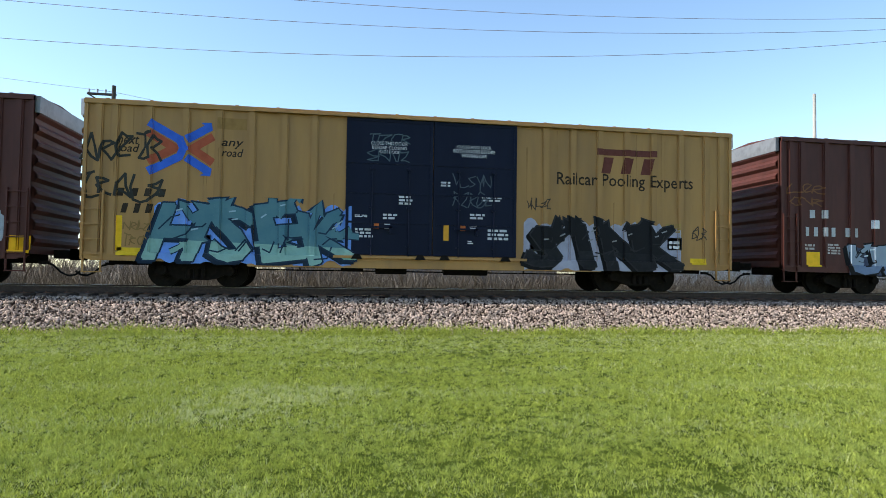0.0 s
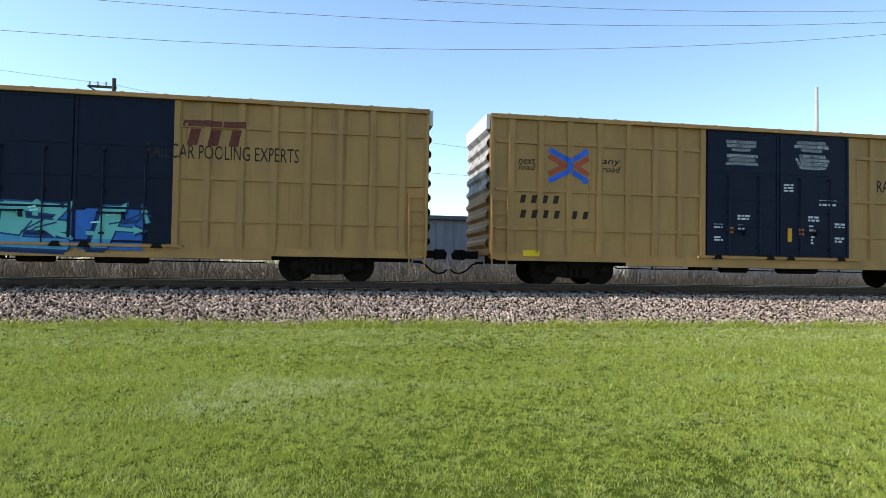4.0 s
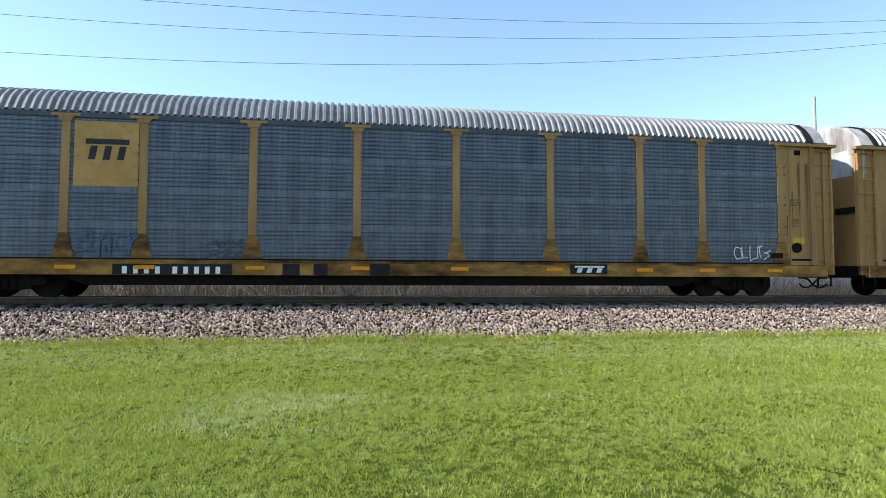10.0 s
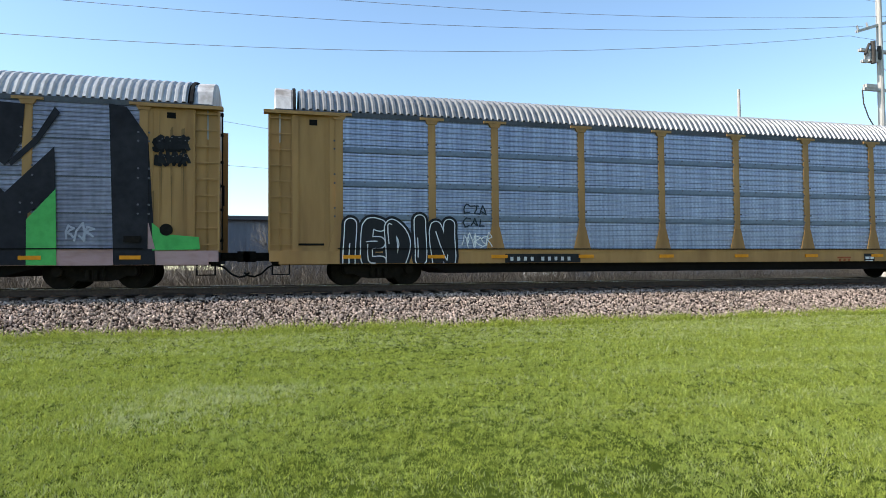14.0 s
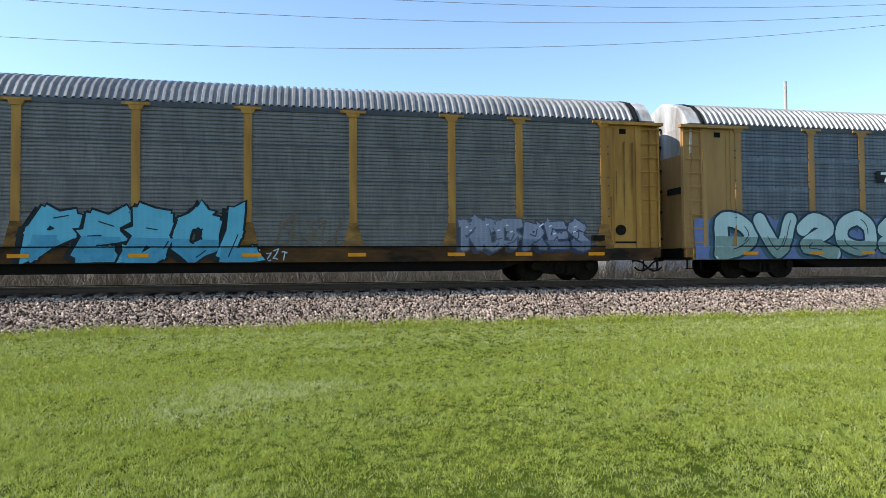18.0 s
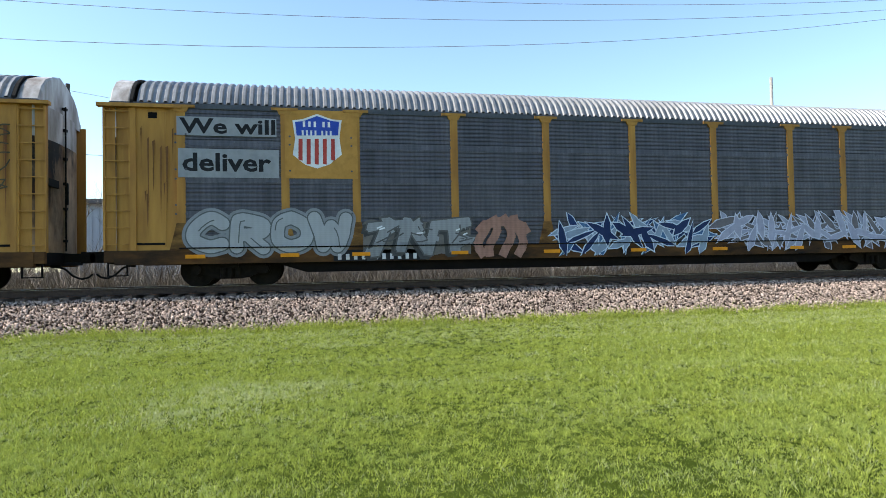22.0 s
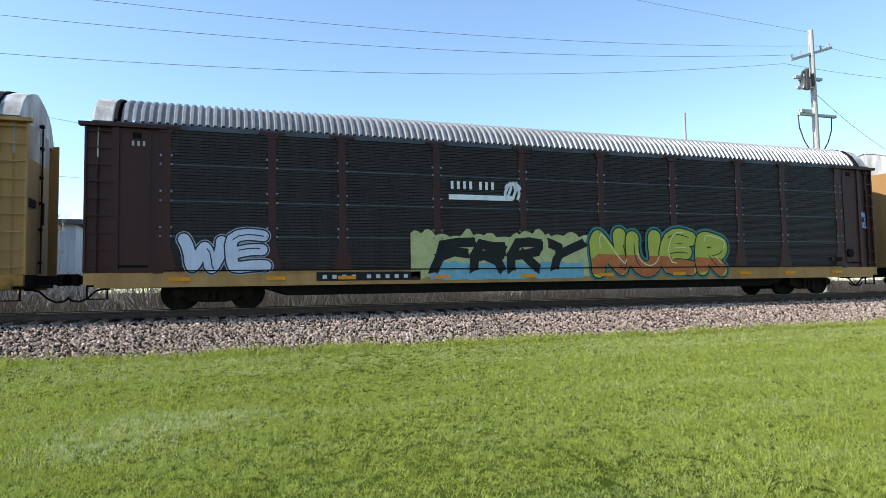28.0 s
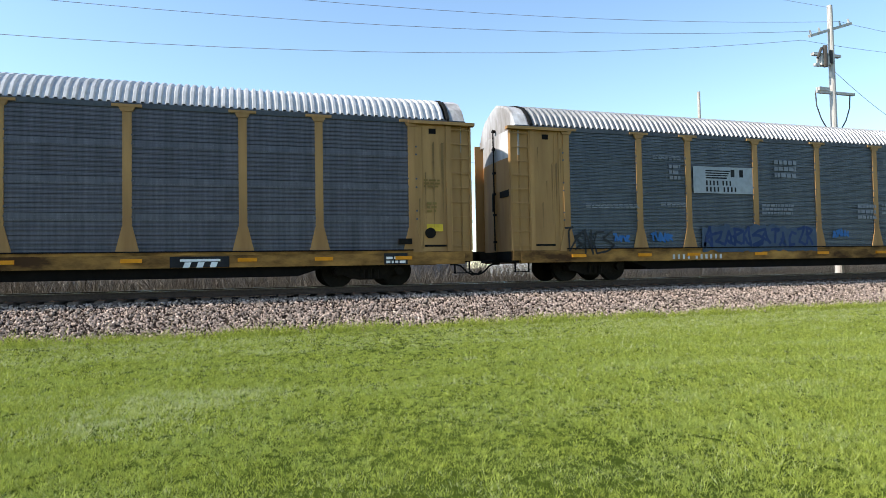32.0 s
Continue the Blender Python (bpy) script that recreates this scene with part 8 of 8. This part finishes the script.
print_rows(A3, 25.85, 26.15, 2.24, 2.58, 3, (0.2, 0.13, 0.04))
plate(A3, 25.85, 26.35, 1.68, 1.88, (0.5, 0.33, 0.03), 'yellow caution label')
print_rows(A4, 25.96, 26.49, 3.10, 3.39, 3, (0.16, 0.1, 0.03))
print_rows(A4, 26.05, 26.37, 2.33, 2.68, 3, (0.2, 0.13, 0.04))
plate(A4, 26.04, 26.59, 1.74, 1.95, (0.5, 0.33, 0.03), 'yellow caution label')
print_rows(A8, 25.95, 26.60, 2.90, 3.21, 3, (0.16, 0.1, 0.03))
print_rows(A8, 26.03, 26.42, 2.06, 2.44, 3, (0.2, 0.13, 0.04))
plate(A8, 26.00, 26.67, 1.40, 1.63, (0.5, 0.33, 0.03), 'yellow caution label')
def streaks(car, x0, x1, z0, z1, count, color, seed):
    """Rust or soot that has run down: narrow tapering tongues."""
    rnd = random.Random(seed)
    f = Flat()
    for i in range(count):
        x, top = rnd.uniform(x0, x1), z1 - rnd.random() ** 2 * 0.6 * (z1 - z0)
        w, drop = rnd.uniform(0.008, 0.035), rnd.uniform(0.2, 1.0) * (top - z0)
        f.poly((x - w, top - 0.04), (x - 0.5 * w, top - 0.5 * drop), (x, top - drop), (x + 0.4 * w, top - 0.5 * drop), (x + w, top))
    lay("rust_streak", f, spray(color), car, 1, "stain run down the paint")


for car, tone in ((A7, (0.16, 0.075, 0.022)), (A9, (0.14, 0.06, 0.02)), (A10, (0.13, 0.045, 0.016)), (A2, (0.13, 0.075, 0.03)), (A3, (0.19, 0.11, 0.045)), (A5, (0.17, 0.10, 0.04)), (A14, (0.18, 0.10, 0.04)), (A15, (0.17, 0.10, 0.04))):
    n = 12 if car in (A9, A10) else 7
    for x0, x1 in ((0.95, 1.8), (25.7, 26.6)):
        streaks(car, x0, x1, 1.05, 4.3, n, tone, int(100 * x0))
for car in (B1, B3, B4, B5, B7, B8):
    length, d0, d1 = (15.57, 5.83, 9.61) if car is B3 else (18.75, 6.85, 11.83)
    for x0, x1 in ((0.2, d0 - 0.2), (d1 + 0.2, length - 0.2)):
        streaks(car, x0, x1, 1.0, 4.85, 9, (0.275, 0.15, 0.056), int(7 * x0) + len(car.name))
# mural on the articulated car
shape(A11, (0.58, 0.57, 0.63), 1, 'white mural field', (5.82, 4.89), (17.50, 5.08), (18.22, 2.39), (18.13, 0.72), (4.80, 0.69), (4.68, 2.00), (4.84, 2.22), (6.37, 2.22), (7.53, 3.88), (6.02, 3.84))
shape(A11, (0.022, 0.028, 0.045), 2, 'navy mural figure', (5.81, 4.00), (6.02, 3.84), (7.76, 3.95), (7.31, 3.37), (6.45, 2.09), (5.69, 2.08), (5.31, 2.30), (5.08, 2.39), (6.62, 2.47), (6.88, 2.69), (6.14, 3.69))
shape(A11, (0.022, 0.028, 0.045), 2, 'navy mural figure', (9.67, 2.13), (10.42, 3.13), (10.58, 3.74), (10.84, 3.97), (12.22, 3.98), (12.50, 3.64), (11.03, 3.71), (10.74, 3.17), (11.00, 2.57), (12.74, 2.66), (13.58, 2.12), (12.87, 2.11), (12.95, 0.91), (10.59, 0.70), (10.55, 2.12))
shape(A11, (0.022, 0.028, 0.045), 2, 'navy mural figure', (15.75, 3.96), (17.24, 3.84), (17.46, 4.39), (17.54, 5.05), (21.41, 2.18), (21.32, 0.70), (18.13, 0.70), (18.13, 2.25), (16.91, 2.19), (16.01, 3.44))
shape(A11, (0.58, 0.57, 0.63), 3, 'white mural field', (25.97, 4.42), (26.38, 4.64), (26.51, 3.32), (25.99, 3.26))
shape(A11, (0.58, 0.57, 0.63), 1, 'white mural field', (26.66, 4.77), (28.29, 4.87), (37.50, 5.04), (37.52, 3.81), (34.88, 2.34), (33.74, 1.37), (32.81, 0.82), (26.32, 0.78), (26.35, 2.37), (26.66, 2.38))
shape(A11, (0.022, 0.028, 0.045), 2, 'navy mural figure', (21.75, 2.06), (25.97, 4.60), (26.66, 4.77), (26.66, 3.52), (28.32, 3.84), (27.86, 3.36), (27.91, 2.20), (26.69, 2.10), (26.32, 2.37), (26.32, 0.78), (21.76, 0.70))
shape(A11, (0.022, 0.028, 0.045), 2, 'navy mural figure', (31.88, 3.66), (32.60, 3.97), (35.85, 3.99), (35.86, 3.40), (36.95, 3.49), (32.87, 0.96), (32.79, 2.15), (32.00, 2.15), (31.87, 3.07))
shape(A11, (0.58, 0.57, 0.63), 3, 'white mural diamond', (32.98, 3.79), (33.70, 3.02), (32.91, 2.14), (32.30, 2.99))
print_rows(A11, 41.25, 41.95, 3.55, 3.95, 3, (0.12, 0.075, 0.03))
print_rows(A11, 41.3, 41.85, 2.9, 3.3, 3, (0.14, 0.09, 0.03))
plate(A11, 41.2, 41.95, 2.42, 2.62, (0.5, 0.33, 0.03), 'yellow caution label')
streaks(A11, 41.1, 42.2, 1.0, 4.4, 10, (0.2, 0.115, 0.04), 3)
streaks(A11, 0.3, 1.9, 1.0, 4.4, 10, (0.2, 0.115, 0.04), 4)
plate(A11, 34.76, 40.72, 2.14, 2.51, (0.58, 0.57, 0.63), 'white mural stripe', layer=2)
plate(A11, 2.29, 4.68, 2.03, 2.37, (0.58, 0.57, 0.63), 'white mural stripe')
plate(A11, 2.55, 4.72, 3.29, 3.82, (0.012, 0.012, 0.014), 'black name plate')
mark(A11, 2.67, 4.60, 3.34, 3.76, (0.62, 0.63, 0.64), layer=2)
shape(A11, (0.62, 0.62, 0.62), 2, 'white shield emblem', (2.57, 3.11), (2.70, 3.13), (2.89, 3.22), (3.08, 3.14), (3.21, 3.13), (3.18, 2.86), (3.21, 2.62), (3.05, 2.47), (2.89, 2.41), (2.73, 2.46), (2.57, 2.60), (2.60, 2.84))
shape(A11, (0.03, 0.07, 0.35), 3, 'top field of a shield emblem', (2.60, 3.09), (2.71, 3.11), (2.89, 3.19), (3.07, 3.12), (3.18, 3.11), (3.16, 2.90), (2.62, 2.89))
shape(A11, (0.36, 0.05, 0.04), 3, 'red stripe of a shield emblem', (2.64, 2.84), (2.70, 2.84), (2.70, 2.52), (2.64, 2.53))
shape(A11, (0.36, 0.05, 0.04), 3, 'red stripe of a shield emblem', (2.75, 2.84), (2.80, 2.84), (2.80, 2.46), (2.75, 2.47))
shape(A11, (0.36, 0.05, 0.04), 3, 'red stripe of a shield emblem', (2.86, 2.84), (2.91, 2.85), (2.91, 2.46), (2.86, 2.47))
shape(A11, (0.36, 0.05, 0.04), 3, 'red stripe of a shield emblem', (2.96, 2.85), (3.02, 2.85), (3.01, 2.47), (2.96, 2.47))
shape(A11, (0.36, 0.05, 0.04), 3, 'red stripe of a shield emblem', (3.07, 2.85), (3.12, 2.85), (3.12, 2.53), (3.07, 2.54))
plate(A11, 38.14, 40.33, 3.42, 3.97, (0.012, 0.012, 0.014), 'black name plate')
mark(A11, 38.27, 40.19, 3.49, 3.91, (0.62, 0.63, 0.64), layer=2)
marks(A11, 5.66, 6.32, 2.11, 2.31, 3, (0.62, 0.63, 0.64), layer=3)
scribble(A11, 5.54, 7.03, 1.46, 1.76, 12, (0.35, 0.25, 0.04), w=0.05, layer=3)
scribble(A11, 7.54, 8.87, 0.92, 1.19, 10, (0.012, 0.012, 0.014), w=0.03, layer=3)
scribble(A11, 18.53, 19.97, 1.75, 2.24, 9, (0.35, 0.36, 0.38), w=0.03, layer=3)
scribble(A11, 30.50, 32.16, 1.49, 2.02, 14, (0.04, 0.04, 0.05), w=0.035, layer=3)
scribble(A11, 37.92, 40.40, 1.38, 1.73, 12, (0.03, 0.02, 0.02), w=0.03)
scribble(A11, 24.00, 24.72, 1.71, 2.06, 8, (0.35, 0.36, 0.38), w=0.03, layer=3)
plate(A11, 7.33, 8.57, 2.09, 2.36, (0.46, 0.48, 0.5), 'pale patch panel', layer=2)
print_rows(A11, 5.44, 6.12, 2.47, 2.66, 1, (0.5, 0.51, 0.53), layer=3)
print_rows(A11, 7.30, 8.63, 2.48, 2.65, 1, (0.5, 0.51, 0.53), layer=3)
print_rows(A11, 9.18, 10.02, 2.51, 2.68, 1, (0.5, 0.51, 0.53), layer=3)
print_rows(A11, 16.70, 17.31, 2.65, 2.81, 1, (0.5, 0.51, 0.53), layer=3)
print_rows(A11, 23.17, 24.24, 2.48, 2.64, 1, (0.5, 0.51, 0.53), layer=3)
print_rows(A11, 25.03, 25.61, 2.49, 2.62, 1, (0.5, 0.51, 0.53), layer=3)
print_rows(A11, 25.83, 26.35, 2.50, 2.63, 1, (0.5, 0.51, 0.53), layer=3)
print_rows(A11, 26.89, 27.37, 2.50, 2.66, 1, (0.5, 0.51, 0.53), layer=3)
print_rows(A11, 34.20, 35.23, 2.53, 2.70, 1, (0.5, 0.51, 0.53), layer=3)

# ---- beyond the track ----
def pole(name, label, x, y, top, material, r=0.16, arms=()):
    p = thing(name, label, "utility pole", at=(x, y, 0.1))
    part("shaft", Geo().tube((0, 0, -0.2), (0, 0, top), r, 12, r * 0.62), material, p)
    for z, half, tilt in arms:
        arm = part("crossarm", Geo().box(-half, half, -0.06, 0.06, -0.06, 0.06), material, p, at=(0, 0, z))
        arm.rotation_euler.y = tilt
        for k in (-0.92, -0.5, 0.5, 0.92):
            part("insulator", Geo().tube((k * half, 0, 0.06), (k * half, 0, 0.26), 0.05, 8, 0.035), M_INSUL, arm)
    return p


PA = pole("utility_pole", "pale weathered wooden utility pole with crossarms and switchgear", 26.3, 22.2, 13.5, M_POLE, 0.19, ((12.35, 1.35, -0.32),))
part("switch_bracket", Geo().box(-1.15, 0.5, -0.09, 0.09, 11.05, 11.17).box(-0.75, -0.2, -0.14, 0.14, 10.6, 11.05).box(-1.05, -0.75, -0.06, 0.06, 10.55, 10.67), M_POLE, PA)
part("cutout_switch", Geo().tube((-0.55, -0.15, 10.5), (-0.55, -0.15, 11.5), 0.1, 8).tube((-0.95, -0.1, 10.9), (-0.7, -0.1, 11.4), 0.06, 8).tube((-0.2, -0.15, 10.7), (-0.2, -0.15, 11.3), 0.08, 8), M_DARKPOLE, PA, "dark switch gear")
part("lower_crossarm", Geo().box(-1.0, 1.3, -0.07, 0.07, 9.3, 9.42).box(-0.9, -0.3, -0.1, 0.1, 9.42, 9.58), M_POLE, PA)
g = Geo()
for s in (-1, 1):
    pts = [(s * 1.05, 9.3), (s * 1.0, 8.7), (s * 0.75, 8.1), (s * 0.3, 7.5), (s * 0.12, 6.9)]
    for (a, b), (c, d) in zip(pts, pts[1:]):
        g.tube((a, 0, b), (c, 0, d), 0.03, 6)
part("cable_drop", g, M_DARKPOLE, PA)
PC = pole("utility_pole", "pale wooden utility pole with tilted crossarms and pale cans", 38.0, 22.2, 13.5, M_POLE, 0.2, ((12.2, 1.35, -0.3), (11.35, 1.3, -0.22)))
bank = part("can_rack", Geo().box(-1.15, 1.35, -0.3, 0.3, 8.05, 8.15), M_POLE, PC, "pale rack beam")
for x in (-0.85, -0.3, 0.55, 1.05):
    can = part("pale_can", Geo().box(x - 0.18, x + 0.18, -0.2, 0.2, 8.15, 8.72), M_INSUL, bank)
    part("bushing", Geo().tube((x, 0, 8.72), (x, 0, 9.1), 0.045, 8, 0.03), M_DARKPOLE, can)
bank.rotation_euler.y = -0.02
part("side_arm", Geo().box(-0.1, 0.75, -0.05, 0.05, 10.05, 10.15), M_POLE, PC)
pole("utility_pole", "pale wooden utility pole far along the line", 45.5, 22.4, 12.6, M_POLE, 0.2, ((11.2, 1.2, -0.2),))
pole("short_pole", "plain pale pole top behind the train", 33.7, 40.0, 14.85, M_POLE, 0.17)
PL = pole("utility_pole", "dark wooden utility pole with two crossarms", -14.9, 44.0, 13.5, M_DARKPOLE, 0.2, ())
for z, dx in ((12.9, -1.3), (8.9, -1.3)):
    part("crossarm", Geo().box(-1.6, 0.15, -0.07, 0.07, z - 0.07, z + 0.07).tube((-1.6, 0, z), (0, 0, z - 0.95), 0.05, 6), M_DARKPOLE, PL)
    for k in (-1.5, -1.0, -0.5):
        part("insulator", Geo().tube((k, 0, z + 0.05), (k, 0, z + 0.32), 0.06, 8), M_INSUL, PL)


def wire(name, p, q, sag, r=0.009, n=28):
    g = Geo()
    pts = []
    for i in range(n + 1):
        u = i / n
        a = Vector(p).lerp(Vector(q), u)
        a.z -= 4 * sag * u * (1 - u)
        pts.append(a)
    rows = []
    for a in pts:
        rows.append([(a.x, a.y + r * math.cos(k * math.pi / 2), a.z + r * math.sin(k * math.pi / 2)) for k in range(5)])
    g.grid(rows)
    ob = new(name, g.mesh(name))
    ob.data.materials.append(M_WIRE)
    return tagged(ob, "thin grey overhead power line wire", "wire", "overhead wires")


wire("overhead_wire", (-46, 22.2, 12.0), (24.6, 22.2, 11.8), 2.9)
wire("overhead_wire", (-46, 22.2, 13.1), (25.4, 22.2, 12.3), 2.45)
wire("overhead_wire", (-46, 22.2, 14.3), (26.9, 22.2, 12.9), 2.5)
wire("overhead_wire", (-20, 22.2, 16.5), (26.3, 22.2, 13.5), 0.5, 0.008)
wire("overhead_wire", (24.6, 22.2, 11.8), (38, 22.2, 12.1), 0.25)
wire("overhead_wire", (26.9, 22.2, 12.9), (38.6, 22.2, 12.8), 0.25)
wire("overhead_wire", (-60, 46, 19), (-15, 44, 13.2), 0.6, 0.012)
wire("overhead_wire", (-15, 44, 13.2), (60, 44, 9.5), 2.2, 0.012)
wire("overhead_wire", (-16, 44, 9.2), (60, 44, 8.6), 1.0, 0.012)
wire("overhead_wire", (26.3, 22.2, 10.6), (33, 22.2, 7.2), 0.3, 0.014)


def siding_house(name, label, x0, x1, y0, y1, z, roof, material, pitch, ridge):
    b = thing(name, label, "building")
    part("wall", Geo().box(x0, x1, y0, y1, 0, z), material, b)
    me = Geo().box(-0.04, 0.04, -0.05, 0, 0.2, z - 0.02).mesh("siding_rib")
    n = int((x1 - x0) / pitch)
    for i in range(n + 1):
        part("siding_rib", me, material, b, at=(x0 + i * (x1 - x0) / n, y0, 0))
    g = Geo()
    yc = (y0 + y1) / 2
    q = Geo().prism([(y0 - 0.4, z), (y1 + 0.4, z), (y1 + 0.4, z + 0.25), (yc, z + ridge), (y0 - 0.4, z + 0.25)], x0 - 0.4, x1 + 0.4)
    q.v = [(b2, a, c) for a, b2, c in q.v]
    part("roof", q, roof, b)
    return b


siding_house("shed", "long grey metal-sided shed with a dark roof", -3.4, 15, 42, 56, 4.75, M_DARKROOF, M_SIDING, 0.6, 0.6)
siding_house("pale_shed", "pale ribbed metal shed behind bare bushes", -13.2, -8.0, 38, 44, 5.3, M_DARKROOF, M_PALESIDING, 0.35, 0.35)
siding_house("low_building", "low pale building beyond the track", 28, 60, 58, 70, 4.5, M_DARKROOF, M_PALESIDING, 1.2, 0.8)


def brush(name, label, spans, seed, height, material, steps=3):
    """Bare bushes: many thin bent twigs, each a row of narrow quads."""
    rnd = random.Random(seed)
    g = Geo()
    for x0, x1, y0, y1, count in spans:
        for i in range(count):
            x, y = rnd.uniform(x0, x1), rnd.uniform(y0, y1)
            h = height * rnd.uniform(0.4, 1.2)
            a = rnd.uniform(0, 6.28)
            tilt = rnd.uniform(0.0, 0.9)
            w = rnd.uniform(0.004, 0.013) if rnd.random() < 0.9 else rnd.uniform(0.014, 0.026)
            p = Vector((x, y, 0.6))
            d = Vector((math.cos(a) * tilt, math.sin(a) * tilt, 1)).normalized()
            row = []
            for k in range(steps + 1):
                ww = w * (1 - 0.75 * k / steps)
                row.append([(p.x - ww, p.y, p.z), (p.x + ww, p.y + ww * 0.5, p.z)])
                p = p + d * h / steps
                d = (d + Vector((rnd.uniform(-0.5, 0.5), rnd.uniform(-0.5, 0.5), rnd.uniform(-0.35, 0.15)))).normalized()
            g.grid(row)
    ob = new(name, g.mesh(name))
    ob.data.materials.append(material)
    return tagged(ob, label, "bushes", kind="stuff")


brush("bare_brush", "bare brown bushes and twigs behind the track", [(-16, 60, 23.0, 27, 11000), (-20, 52, 27, 34, 9000)], 3, 1.7, M_TWIG)
brush("dry_weeds", "dry straw-coloured weeds along the track", [(-16, 60, 22.6, 26, 6500)], 5, 0.8, M_STRAW, 2)
brush("tall_brush", "taller bare shrubs behind the track", [(-15, -7, 28, 37, 700), (-7, 4, 29, 38, 600), (4, 40, 29, 40, 1100)], 8, 2.7, M_TWIG, 5)


def bare_tree(x, y, height, seed):
    """A leafless tree: a tapering trunk that forks into ever thinner limbs."""
    rnd = random.Random(seed)
    t = thing("bare_tree", "leafless tree with a fine crown of bare twigs", "tree", "bare trees", (x, y, 0.1))
    trunk, crown = Geo(), Geo()

    def grow(p, d, length, r, level):
        q = p + d * length
        (trunk if level < 2 else crown).tube(p, q, r, 6 if level < 2 else 3, r * 0.7)
        if level == 6:
            return
        for i in range(3 if level < 5 else 2):
            nd = (d + Vector((rnd.uniform(-0.7, 0.7), rnd.uniform(-0.7, 0.7), rnd.uniform(-0.1, 0.5)))).normalized()
            grow(q, nd, length * rnd.uniform(0.6, 0.82), r * 0.58, level + 1)
    grow(Vector((0, 0, -0.2)), Vector((0.03, 0, 1)), height * 0.27, height * 0.016, 0)
    part("trunk", trunk, M_TWIG, t)
    part("crown", crown, M_TWIG, t)


bare_tree(-10.2, 33, 7.5, 4)
bare_tree(-12.6, 30, 5.2, 21)
bare_tree(-11.4, 28.5, 4.4, 22)
bare_tree(-8.8, 31, 5.0, 23)
bare_tree(0.2, 31, 4.4, 24)
bare_tree(1.2, 34, 6.0, 9)
bare_tree(3.4, 36, 6.5, 12)


# ---- what moves ----
def motions():
    for car, middle in CARS:
        rows = []
        for t in (0, 4, 8, 12, 16, 20, 24, 28, 32):
            rows.append((t, pose(middle + V0 * t + V1 * t * t, YC, RT)))
        walk(car, rows)


motions()
